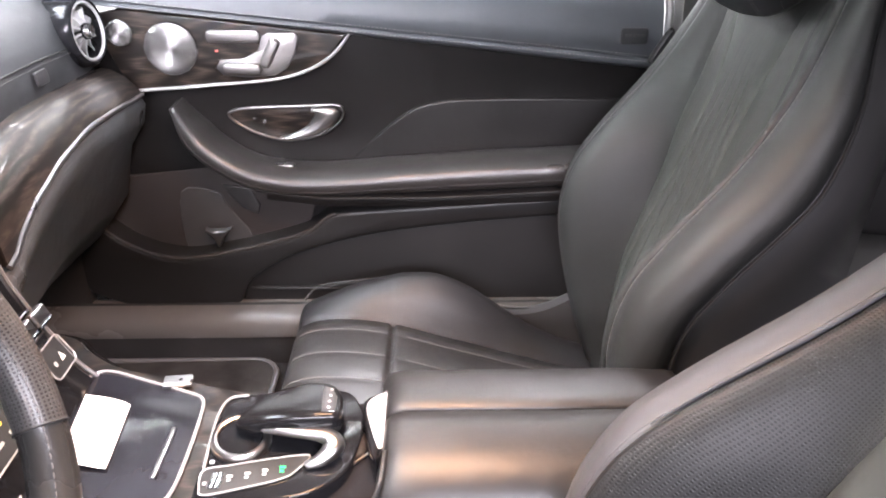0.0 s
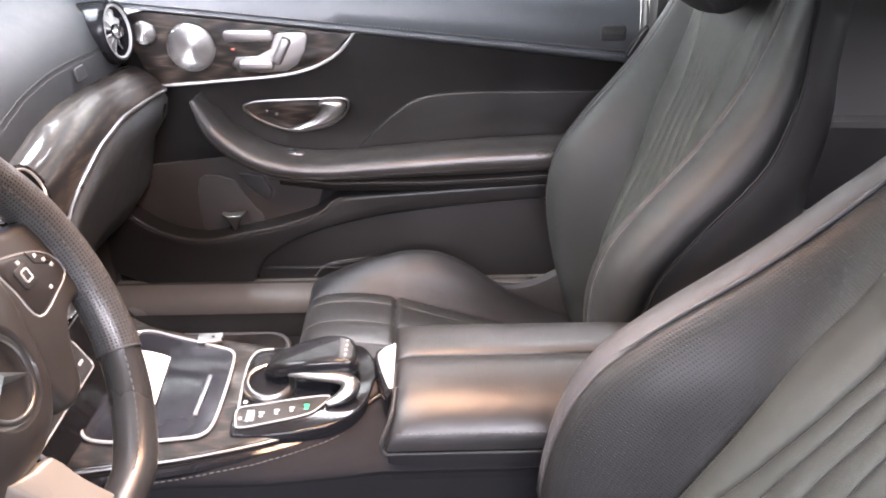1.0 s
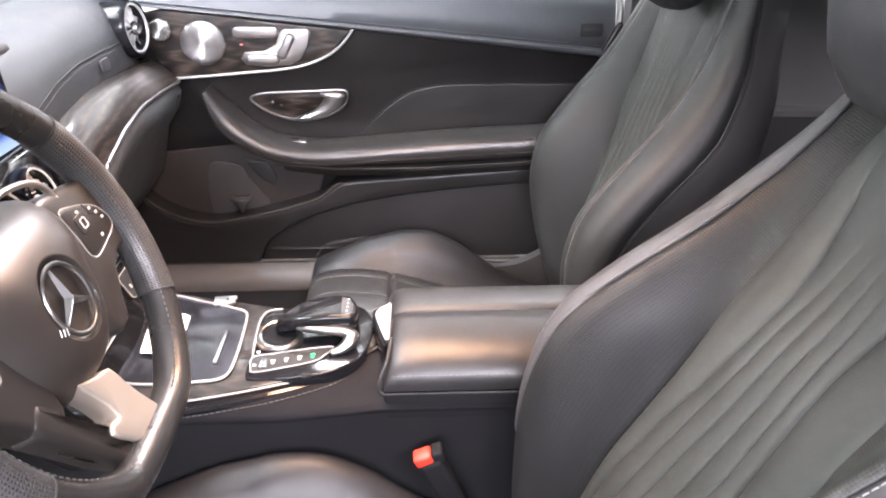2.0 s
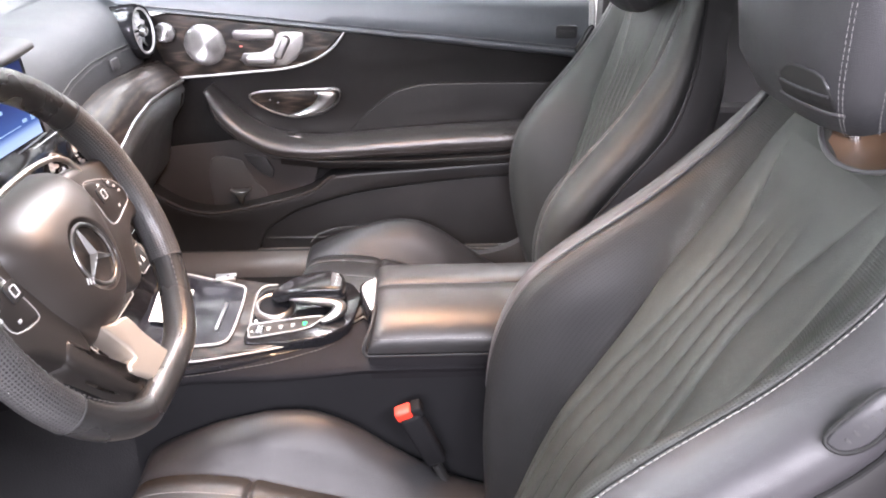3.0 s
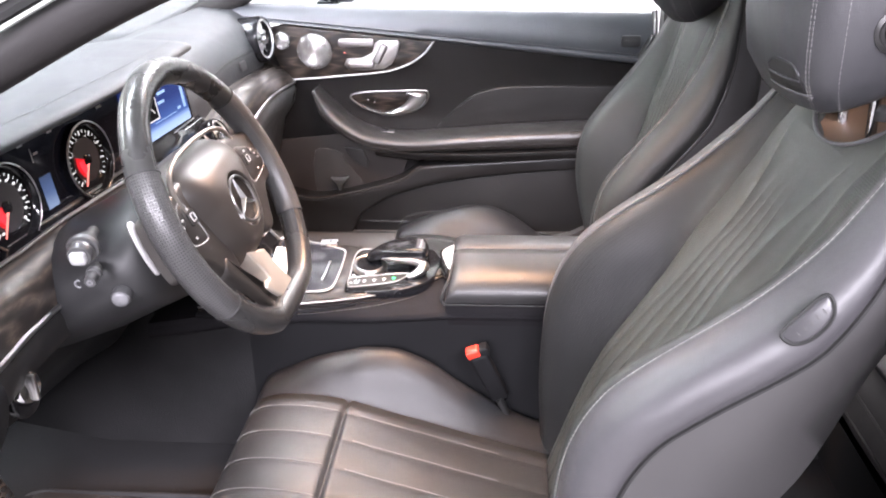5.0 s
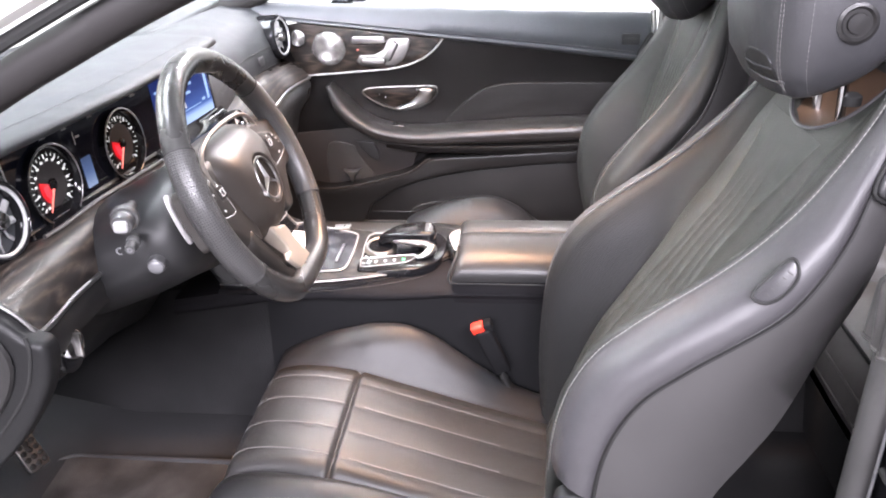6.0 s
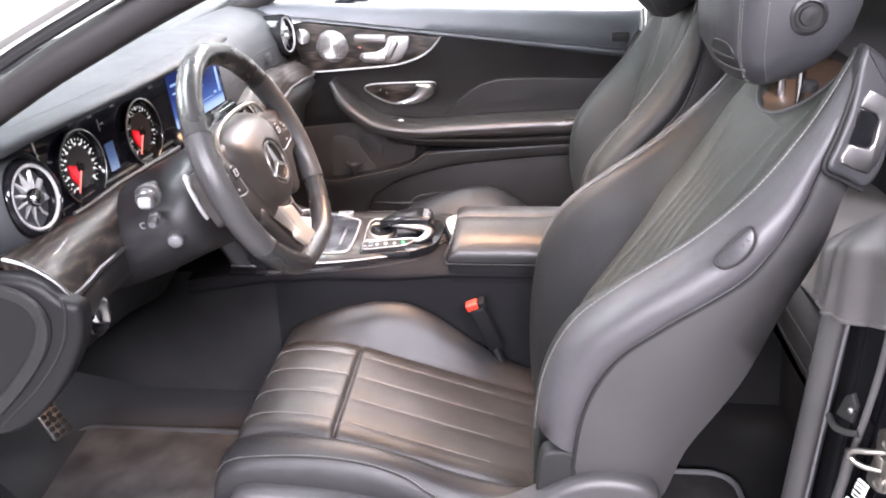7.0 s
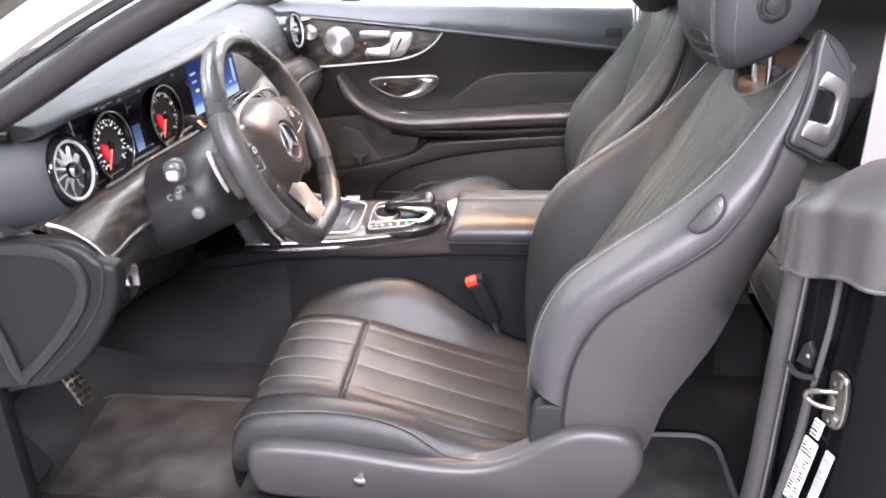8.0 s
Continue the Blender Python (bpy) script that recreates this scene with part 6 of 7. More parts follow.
def seat(at, rec, out, label, drop=0.0):
    """at: shift from the driver's seat; rec: degrees more upright; out: -1 where the door is on its -y side."""
    cy = 0.345 + at[1]
    s = thing("driver_seat" if out < 0 else "passenger_seat", (at[0], cy, 0.27), label, "car seat", "front seats")
    piv = V(0.15, 0, 0.42)
    cr, sr = math.cos(radians(rec)), math.sin(radians(rec))

    def B(x, v, z):
        dx, dz = x - piv.x, z - piv.z
        return V(piv.x + dx * cr - dz * sr + at[0], cy + v, piv.z + dz * cr + dx * sr + at[2])

    def W(st, v, d):
        x, z, r = st[0], st[1], st[2]
        return B(x + d * math.cos(r), v, z - d * math.sin(r))

    def C(x, v, z):
        return V(x + at[0], cy + v, z + at[2])

    # shell
    R = []
    for st in LEV:
        p, wf, ws, th = st[3:]
        rcs = 0.055 if st[1] > 0.995 else 0.018
        g = band_depth(st[1])
        sk = sink(st[1]) * 1.2
        hf = [(0.0, rcs + sk), (0.10, rcs + 0.012 + sk), (0.152, 0.024 + sk), (wf - 0.012, -p + 0.034 * g), (ws - 0.012, -p + 0.040 * g), (ws - 0.004, -p + 0.060 * g), (ws - 0.001, -p + 0.070 * g), (ws - 0.008, (th - p) * 0.5 + 0.03), (ws - 0.035, th * 0.92), (ws * 0.55, th), (0.0, th * 1.02)]
        R.append([W(st, a, b) for a, b in hf] + [W(st, -a, b) for a, b in reversed(hf[1:-1])])
    mk("back_shell", *rings(R), SHELL, s, "smooth dark grey seat shell", angle=60)

    # side bands and piping
    for sg_ in (-1, 1):
        R = []
        for st in LEV[7:]:
            p, wf, ws, th = st[3:]
            g = band_depth(st[1])
            R.append([W(st, sg_ * a, b) for a, b in ((wf, -p + 0.003), (wf + 0.005, -p + 0.001), (wf + (ws - wf) * 0.4, -p + 0.001), (wf + (ws - wf) * 0.75, -p + 0.001 + 0.008 * g), (ws - 0.003, -p + 0.002 + 0.022 * g), (ws + 0.003, -p + 0.003 + 0.039 * g), (ws + 0.001, -p + 0.004 + 0.054 * g), (ws - 0.012, -p + 0.006 + 0.060 * g), (wf - 0.03, -p + 0.010 + 0.035 * g))])
        # Driver band takes the lit copy of the leather, passenger band a darker one.
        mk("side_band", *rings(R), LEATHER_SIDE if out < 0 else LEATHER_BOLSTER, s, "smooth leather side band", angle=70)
        mk("seam", *tube([W(st, sg_ * (st[5] - 0.0005), -st[3] + 0.005 + 0.059 * band_depth(st[1])) for st in LEV], 0.0026, 6), BLACK, s)
        mk("stitching", *stitches([W(st, sg_ * (st[4] + 0.007), -st[3] + 0.0012) for st in LEV[6:]], W(LEV[20], 0, -1) - W(LEV[20], 0, 0), 0.0074, 0.0056, 0.0008 if sg_ == out else 0.00045, shift=0.0017 if sg_ == out else 0.0009 if sg_ < 0 else 0.0004), THREAD if sg_ < 0 else DARK_THREAD, s, "row of pale thread" if sg_ < 0 else "row of grey thread")
        if sg_ > 0 > out:
            edge = [W(st, sg_ * (st[4] + 0.003), -st[3] - 0.001) for st in LEV if st[1] > 0.72]
            mk("piping", *tube(edge, [0.0032 * min(1.0, 0.2 + i / 8) for i in range(len(edge))], 8), LEATHER_HEAD, s, "smooth leather edge piping")
        # perforated bolster
        R = []
        for i, st in enumerate(LEV):
            p, wf = st[3], st[4]
            z = st[1]
            wc = 0.118 + 0.016 * min(1.0, max(0.0, (z - 0.42) / 0.3))
            g = max(0.0, min(1.0, (GROOVE_TOP - z) / 0.10))
            g, sk = g * g * (3 - 2 * g), sink(z)
            steep = [(wc - 0.006, 0.018 + sk), (wc + 0.004, 0.010 + sk), (wc + 0.013, 0.004 - 0.16 * p + sk * 0.8), (wc + 0.022, -0.34 * p + sk * 0.6), (wc + (wf - wc) * 0.38, -0.58 * p + sk * 0.35), (wc + (wf - wc) * 0.62, -0.86 * p + sk * 0.1), (wc + (wf - wc) * 0.84, -p - 0.003)]
            calm = [(wc - 0.016, 0.004 + sk)]
            for q in (0.04, 0.16, 0.30, 0.46, 0.64, 0.84):
                h = q * q * (3 - 2 * q)
                calm.append((wc + (wf - wc) * q, -0.003 - 0.0005 * (q < 0.1) + sk * (1 - h) - p * h))
            row = [(a0 * g + a1 * (1 - g), b0 * g + b1 * (1 - g)) for (a0, b0), (a1, b1) in zip(steep, calm)] + [(wf - 0.003, -p - 0.001), (wf, -p + 0.003)]
            R.append([W(st, sg_ * a, b) for a, b in row] + [W(st, sg_ * (wf - 0.004), -p + 0.012), W(st, sg_ * wc, 0.016 + sk)])
        # Driver seat: lit copy on the door side, shaded copy by the console.
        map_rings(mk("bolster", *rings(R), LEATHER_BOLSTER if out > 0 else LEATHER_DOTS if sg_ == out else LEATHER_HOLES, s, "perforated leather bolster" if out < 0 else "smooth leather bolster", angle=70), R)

    # pleated centre
    grooves = (-1.0, -0.62, -0.22, 0.2, 0.6, 1.0)
    fan = [(0.36, 0.096), (0.50, 0.094), (0.60, 0.090), (0.69, 0.084), (0.75, 0.073), (0.81, 0.064), (0.86, 0.0605), (0.90, 0.066), (0.94, 0.080), (0.97, 0.093), (1.0, 0.104), (1.2, 0.11)]
    fan_in = [(0.36, 0.096), (0.69, 0.084), (0.85, 0.062), (0.96, 0.050), (1.2, 0.05)]
    R, lines = [], [[] for g in grooves]
    for st in LEV[:-14]:
        z = st[1]
        wc = 0.119 + 0.016 * min(1.0, max(0.0, (z - 0.42) / 0.3))
        fade = max(0.0, min(1.0, (0.94 - z) / 0.10))
        half = lerp_rows(fan, z)[1]
        gk = max(0.0, min(1.0, (GROOVE_TOP - z) / 0.10))
        sk = sink(z)
        side = [(wc + 0.004, 0.018 * gk + 0.001 + sk), (wc - 0.003, 0.008 * gk - 0.002 + sk), (wc - 0.014, 0.002 * gk - 0.003 + sk), (max(half + 0.006, (wc + half) / 2), -0.003 + sk)]
        row = [W(st, -a, b) for a, b in side]
        for n, g in enumerate(grooves):
            dep = 0.0042 * max(0.0, min(1.0, (0.995 - z) / 0.05)) if abs(g) == 1.0 else 0.0024 * fade
            va = g * (half if abs(g) == 1.0 else lerp_rows(fan_in, z)[1]) + (0.0005 * math.sin(z * 71 + 9 * n) + 0.0003 * math.sin(z * 163 + 4 * n) if abs(g) < 1.0 else 0.0)
            for o, k in ((-0.0056, 0.0), (-0.0014, 0.6), (0.0, 1.0), (0.0014, 0.6), (0.0056, 0.0)):
                row.append(W(st, va + o, dep * k - 0.0035 + sk))
            if dep > 0.0004:
                lines[n].append(W(st, va, dep - 0.0037 + sk))
        R.append(row + [W(st, a, b) for a, b in reversed(side)])
    mk("back_panel", *sheet(R, W(LEV[20], 0, 0.012) - W(LEV[20], 0, 0)), LEATHER_BACK, s, "pleated leather back panel", angle=80)
    for n, line in enumerate(lines):
        m = len(line)
        mk("pleat_seam", *tube(line, [0.0013 * min(1.0, (m - 1 - i) / 5 + 0.15) for i in range(m)], 5), BLACK, s)
    # recess under the head restraint
    rc = [W(LEV[-15], 0.121 * math.cos(a), -0.002) + (W(LEV[-4], 0, 0.0) - W(LEV[-15], 0, 0.0)) * (0.92 * (1 + math.sin(a))) for a in [math.pi + math.pi * k / 20 for k in range(21)]]
    for sg_ in (-1, 1):
        R = []
        for k in range(13):
            u = k / 12
            st = LEV[-15 + k]
            wc = 0.1355
            vin = 0.120 * math.sqrt(max(0.0, 1 - (1 - min(1.0, u / 0.9)) ** 2))
            R.append([W(st, sg_ * (vin - 0.002), 0.008 if k else -0.003)] + [W(st, sg_ * (vin + (wc - 0.012 - vin) * q), -0.003 + 0.004 * (1 - q) ** 4 * (1 if k else 0)) for q in (0, 0.12, 0.4, 0.7, 1)] + [W(st, sg_ * (wc - 0.003), -0.0025), W(st, sg_ * (wc + 0.004), 0.001)])
        mk("neck_side", *sheet(R, W(LEV[-8], 0, 0.012) - W(LEV[-8], 0, 0)), LEATHER_BACK, s, angle=80)
    mk("neck_piping", *tube(rc, 0.0032, 8), LEATHER_SIDE, s)

    # head restraint
    hz = drop
    R = []
    for z, rx, ry, cx in ((1.052, 0.022, 0.070, 0.464), (1.056, 0.046, 0.096, 0.460), (1.070, 0.070, 0.120, 0.456), (1.105, 0.090, 0.136, 0.453), (1.15, 0.097, 0.142, 0.452), (1.20, 0.096, 0.142, 0.450), (1.25, 0.088, 0.138, 0.450), (1.285, 0.070, 0.125, 0.452), (1.30, 0.045, 0.10, 0.455)):
        R.append([B(cx + rx * math.copysign(abs(math.cos(a)) ** 0.62, math.cos(a)), ry * math.copysign(abs(math.sin(a)) ** 0.62, math.sin(a)), z + hz + 0.40 * max(-0.02, cx + rx * math.copysign(abs(math.cos(a)) ** 0.62, math.cos(a)) - 0.43) * max(0.0, min(1.0, (1.2 - z) / 0.13))) for a in [2 * math.pi * k / 40 for k in range(40)]])
    hr = mk("head_restraint", *rings(R), LEATHER_HEAD, s, "padded black leather head restraint", angle=75)
    for sg_ in (-1, 1):
        for k in (14.45, 14.75, 11.9):
            line = []
            for r in R[1:8]:
                i0 = int(k)
                a, b = r[i0 % 40], r[(i0 + 1) % 40]
                q = a.lerp(b, k - i0)
                line.append(q if sg_ > 0 else V(q.x, 2 * cy - q.y, q.z))
            mid_p = sum(R[4], Vector((0, 0, 0))) / 40
            mk("stitching", *stitches(curve(line, 4), line[3] - mid_p, 0.0060, 0.0044, 0.0003, 0.0004), THREAD, hr, "row of pale thread")
        mk("post", *tube([B(0.490, sg_ * 0.045, 1.115 + hz), B(0.496, sg_ * 0.045, 1.0)], 0.0065, 12), CHROME, s, "chrome head restraint post")
        mk("post_collar", *lathe([(0.014, 0), (0.014, 0.012), (0.009, 0.016)], B(0.505, sg_ * 0.045, 1.036), B(0, 0, 1) - B(0, 0, 0), 18, (1, 0, 0)), BLACK, s)
    if out < 0:
        # slotted guide in the lower front corner
        def on_head(i, k, w=0.0):
            i0, k0 = int(i), int(k)
            lo = R[i0][k0].lerp(R[i0][k0 + 1], k - k0)
            hi = R[i0 + 1][k0].lerp(R[i0 + 1][k0 + 1], k - k0)
            mid_h = sum(R[i0], Vector((0, 0, 0))) / 40
            q = lo.lerp(hi, i - i0)
            return q + (q - mid_h).normalized() * w
        ks = [20.7, 20.9, 21.4, 22.0, 22.7, 23.4, 24.0, 24.5, 24.8]
        top = [2.85, 3.15, 3.32, 3.36, 3.36, 3.34, 3.28, 3.10, 2.85]
        gp = mk("guide_plate", *sheet([[on_head(2.52 + (b - 2.52) * q, a, 0.0015) for q in (0, 0.33, 0.67, 1)] for a, b in zip(ks, top)], (0.004, 0, 0)), BLACK, hr, "dark slotted guide plate", angle=70)
        mk("guide_rib", *tube([on_head(b, a, 0.0012) for a, b in zip(ks, top)][1:-1], 0.0014, 6), LEATHER_HEAD, gp)
        mk("guide_rib", *tube([on_head(2.93, a, 0.0022) for a in ks[1:-1]], 0.0016, 6), LEATHER_HEAD, gp)
        mk("guide_rib", *tube([on_head(2.50, a, 0.0014) for a in (20.6, 21.4, 22.2, 23.0, 24.0, 25.0, 25.6)], 0.0019, 6), LEATHER_SIDE, gp)
    bt = B(0.457, out * 0.140, 1.158 + hz)
    mk("release_button", *lathe([(0.024, -0.004), (0.024, 0.003), (0.020, 0.005), (0.017, 0.002), (0.013, 0.002), (0.012, 0.005), (0.0, 0.006)], bt, (0, out, 0), 26), LEATHER_SOFT, hr, "round release button")
    # soft hollow between the backrest and the head restraint, its warm glow put into tan
    R = []
    for i in range(1, 20):
        a = math.pi + math.pi * i / 20
        far = W(LEV[-3], 0.116 * math.cos(a), 0.050)
        R.append([rc[i].lerp(far, q) + (W(LEV[-8], 0, 1) - W(LEV[-8], 0, 0)) * dp for q, dp in ((0, 0.001), (0.10, 0.009), (0.25, 0.016), (0.45, 0.018), (0.7, 0.010), (1, 0.0))])
    mk("neck_hollow", *sheet(R, W(LEV[-8], 0, 0.006) - W(LEV[-8], 0, 0)), TAN, s, "tan brown hollow under the head restraint", angle=80)
    # release handle panel on the door side of the shoulder

    def shoulder(u, v, w=0.0):
        return B(u, out * (0.224 - 0.22 * ((u - 0.508) + (v - 1.036)) + w), v)

    po_ = [Vector(q[:2]) for q in curve([(a, b, 0) for a, b in ((0.506, 1.127), (0.526, 1.122), (0.543, 1.106), (0.555, 1.083), (0.558, 1.055), (0.553, 1.012), (0.545, 0.978), (0.526, 0.957), (0.500, 0.970), (0.473, 0.985), (0.484, 1.020), (0.497, 1.062))], 4, True)]
    hp = mk("handle_panel", *pad(po_, lambda u, v, w=0.0: shoulder(u, v, w - 0.016), 0.024, 0.008, 5), EMBOSS, s, "dark handle panel", angle=70)
    mk("panel_gap", *tube([shoulder(a, b, 0.004) for a, b in ((0.512, 1.098), (0.530, 1.086), (0.552, 1.076))], 0.0014, 6), BLACK, hp)
    ho = [Vector(q) for q in ((0.517, 1.080), (0.534, 1.073), (0.547, 1.063), (0.549, 1.048), (0.544, 1.015), (0.537, 0.990), (0.526, 0.977), (0.506, 0.984), (0.488, 0.994), (0.490, 1.004), (0.497, 1.015), (0.512, 1.011), (0.524, 1.008), (0.529, 1.013), (0.532, 1.030), (0.534, 1.042), (0.529, 1.050), (0.517, 1.055), (0.508, 1.061), (0.511, 1.071))]
    mk("handle_well", *pad([Vector(q) for q in ((0.507, 1.058), (0.530, 1.049), (0.535, 1.040), (0.529, 1.011), (0.522, 1.007), (0.496, 1.014), (0.501, 1.035))], lambda u, v, w=0.0: shoulder(u, v, w + 0.006), 0.0025, 0.001), GLOSS, hp)
    mk("fold_handle", *pad(ho, lambda u, v, w=0.0: shoulder(u, v, w + 0.006), 0.006, 0.0022, 3), SATIN, hp, "satin silver fold handle")
    mk("panel_gap", *tube(curve([shoulder(a, b, 0.001) for a, b in ((0.510, 1.130), (0.496, 1.066), (0.482, 1.020), (0.470, 0.984), (0.498, 0.967), (0.524, 0.953))], 4), 0.0028, 6), BLACK, hp)
    # airbag tag on the side band
    sa, sb = LEV[30], LEV[26]
    ta = W(LEV[27], out * (LEV[27][5] + 0.002), -LEV[27][3] + 0.018)
    ft = frame_of(ta, (-0.55, out, 0.40), tuple((W(sa, 0, 0) - W(sb, 0, 0))))
    tag_o = [Vector(q[:2]) for q in curve([(out * a, b, 0) for a, b in ((0.0115, -0.028), (0.0125, 0.0), (0.0115, 0.028), (0.004, 0.031), (-0.007, 0.022), (-0.0115, 0.008), (-0.0115, -0.010), (-0.006, -0.025), (0.003, -0.031))], 3, True)]
    tg = mk("airbag_tag", *pad(tag_o, ft, 0.009, 0.003), TAG, s, "embossed dark airbag tag")
    mk("tag_groove", *tube([ft(q.x, q.y, 0.0068) for q in inset(tag_o, -0.0012)], 0.0021, 6, True), BLACK, tg)
    for k in range(5):
        mk("mark", *pad([q + Vector((0, -0.018 + 0.009 * k)) for q in rounded(0.0055, 0.0026, 0.0008)], lambda u, v, w=0.0: ft(u, v, w + 0.009), 0.0006, 0.0002, 1), SHELL, tg)

    # cushion
    CU = [(-0.412, 0.370, 0.368, 0.368), (-0.414, 0.415, 0.425, 0.420), (-0.405, 0.445, 0.462, 0.450), (-0.385, 0.462, 0.484, 0.466), (-0.350, 0.470, 0.496, 0.482), (-0.300, 0.470, 0.502, 0.503), (-0.252, 0.4635, 0.503, 0.515), (-0.239, 0.4595, 0.503, 0.518), (-0.232, 0.452, 0.503, 0.520), (-0.225, 0.4575, 0.502, 0.522), (-0.205, 0.452, 0.500, 0.524),
          (-0.150, 0.434, 0.492, 0.521), (-0.09, 0.416, 0.472, 0.493), (-0.04, 0.400, 0.450, 0.455), (0.02, 0.382, 0.430, 0.412), (0.09, 0.361, 0.420, 0.374), (0.16, 0.340, 0.410, 0.350), (0.20, 0.325, 0.38, 0.335)]
    if out > 0:
        CU = [(a, b, (c + d) / 2, d) for a, b, c, d in CU]
    gr = (-0.098, -0.033, 0.033, 0.098)
    cv = [-0.140]
    for g in gr:
        cv += [g - 0.012, g - 0.003, g, g + 0.003, g + 0.012]
    cv += [0.140]
    body_rows, panel_rows = [], []
    for x, zc, zn, zf in CU:
        zn_, zf_ = zn, zf
        zg, zc = zc, (0.4700 - 0.1895 * (x + 0.300) if -0.29 < x < -0.21 else zc)
        low = min(zn_ - 0.002, zf_ - 0.050, zc - 0.040, 0.36)
        prof = [(-0.250, low), (-0.262, (low + zn_) / 2), (-0.258, zn_ - 0.028), (-0.243, zn_ - 0.008), (-0.215, zn_), (-0.185, (zn_ * 0.6 + zc * 0.4)), (-0.160, zc - 0.002), (-0.150, zc - 0.010), (0.0, zc - 0.012), (0.150, zc - 0.010), (0.160, zc - 0.002), (0.178, (zf_ * 0.55 + zc * 0.45)), (0.205, zf_ - 0.002), (0.225, zf_), (0.246, zf_ - 0.012), (0.262, zf_ - 0.045), (0.262, (low + zf_) / 2 - 0.02), (0.250, low)]
        body_rows.append([C(x, a, b) for a, b in prof])
        zc = zg
        row = []
        for v in cv:
            near = min(abs(v - g) for g in gr)
            row.append(C(x, v / 0.140 * 0.152, zc + 0.004 - 0.007 * max(0, (abs(v) - 0.125) / 0.015) - 0.0022 * max(0.0, 1 - near / 0.009)))
        panel_rows.append(row)
    mk("cushion", *rings([[q for q in r] for r in zip(*[curve([r[k] for r in body_rows], 3) for k in range(len(body_rows[0]))])]), LEATHER, s, "black leather seat cushion with raised bolsters", angle=75)
    pr = list(zip(*[curve([r[k] for r in panel_rows], 3) for k in range(len(panel_rows[0]))]))
    mk("seat_panel", *sheet([list(r) for r in pr[3:-3]], (0, 0, -0.014)), LEATHER_PANEL, s, "pleated leather centre of the cushion", angle=80)
    for g in gr:
        idx = cv.index(g)
        for a, b in ((6, 22), (30, len(pr) - 8)):
            mk("stitching", *stitches([pr[i][idx] + V(0, 0.003, 0.0012) for i in range(a, b)], (0, 0, 1), 0.006, 0.0050, 0.0005, 0.0004), THREAD, s, "row of grey thread")
    seam_l = curve([C(x, out * v, z) for x, v, z in ((-0.405, 0.246, 0.455), (-0.385, 0.246, 0.478), (-0.35, 0.246, 0.4895), (-0.28, 0.246, 0.496), (-0.22, 0.246, 0.496), (-0.15, 0.2465, 0.486), (-0.09, 0.249, 0.464), (-0.05, 0.258, 0.440), (-0.013, 0.2625, 0.424), (0.09, 0.2635, 0.419))], 5)
    mk("seam", *tube([q + V(0, out * 0.0012, -0.0035) for q in seam_l], 0.0016, 6), BLACK, s)
    mk("stitching", *stitches(seam_l, (0, out, 0.4), 0.0065, 0.0048, 0.00045, 0.0016), THREAD, s, "row of pale thread")
    # door-side shield and frame under the cushion
    sh = [Vector(q[:2]) for q in curve([(a, b, 0) for a, b in ((-0.378, 0.425), (-0.350, 0.446), (-0.28, 0.447), (-0.209, 0.441), (-0.13, 0.428), (-0.062, 0.419), (0.0, 0.416), (0.054, 0.424), (0.10, 0.446), (0.139, 0.472), (0.175, 0.492), (0.212, 0.501), (0.268, 0.493), (0.303, 0.468), (0.308, 0.42), (0.28, 0.36), (0.22, 0.33), (-0.1, 0.325), (-0.33, 0.33), (-0.375, 0.36))], 4, True)]
    shield = mk("side_shield", *pad(sh, lambda u, v, w=0.0: C(u, out * (0.245 + w), v), 0.042, 0.020, 5), SHELL, s, "smooth dark plastic side shield", angle=70)
    mk("shield_switch", *lathe([(0.012, 0), (0.011, 0.008), (0.005, 0.010)], C(-0.175, out * 0.286, 0.385), (0, out, 0.1), 18), CHROME, shield)
    mk("seat_frame", *block(C(-0.14, 0, 0.300), (0.46, 0.44, 0.05), 0.012), BLACK, s)
    for v in (-0.18, 0.18):
        mk("seat_rail", *block(C(-0.08, v, 0.295 - at[2]), (0.56, 0.05, 0.05), 0.006), BLACK, s)
    mk("hinge_cover", *pad([Vector(q[:2]) for q in curve([(a, b, 0) for a, b in ((0.120, 0.42), (0.122, 0.515), (0.140, 0.535), (0.172, 0.530), (0.180, 0.500), (0.184, 0.43), (0.16, 0.40))], 4, True)], lambda u, v, w=0.0: C(u, out * (0.236 + w), v), 0.028, 0.006, 3), BLACK, s)
    return s


seat((0.0, 0.0, 0.0), 0.0, -1, "black leather driver seat with pleated panels and perforated bolsters")
seat((0.163, 0.745, -0.012), 15.0, 1, "black leather passenger seat with pleated panels", -0.055)

# ---- belt buckle ----
bk = thing("seat_belt_buckle", (0.06, 0.57, 0.33), "black seat belt buckle with red release button", "belt buckle")
turn = pose(0, 0, 0, 8, -22, 0)
mk("body", *block((0.022, 0.566, 0.470), (0.034, 0.026, 0.115), 0.007, turn, 3), UNDER, bk)
mk("release_button", *block((-0.0075, 0.559, 0.5245), (0.026, 0.022, 0.018), 0.004, turn, 3), ORANGE, bk, "bright red release button")
mk("tongue_guide", *block((0.0125, 0.561, 0.530), (0.017, 0.024, 0.020), 0.004, turn, 3), UNDER, bk)
mk("stem", *tube(curve([(0.04, 0.566, 0.42), (0.06, 0.566, 0.37), (0.07, 0.57, 0.30)], 5), 0.012, 10, flat=((1, 0, 0), 0.6)), BLACK, bk)

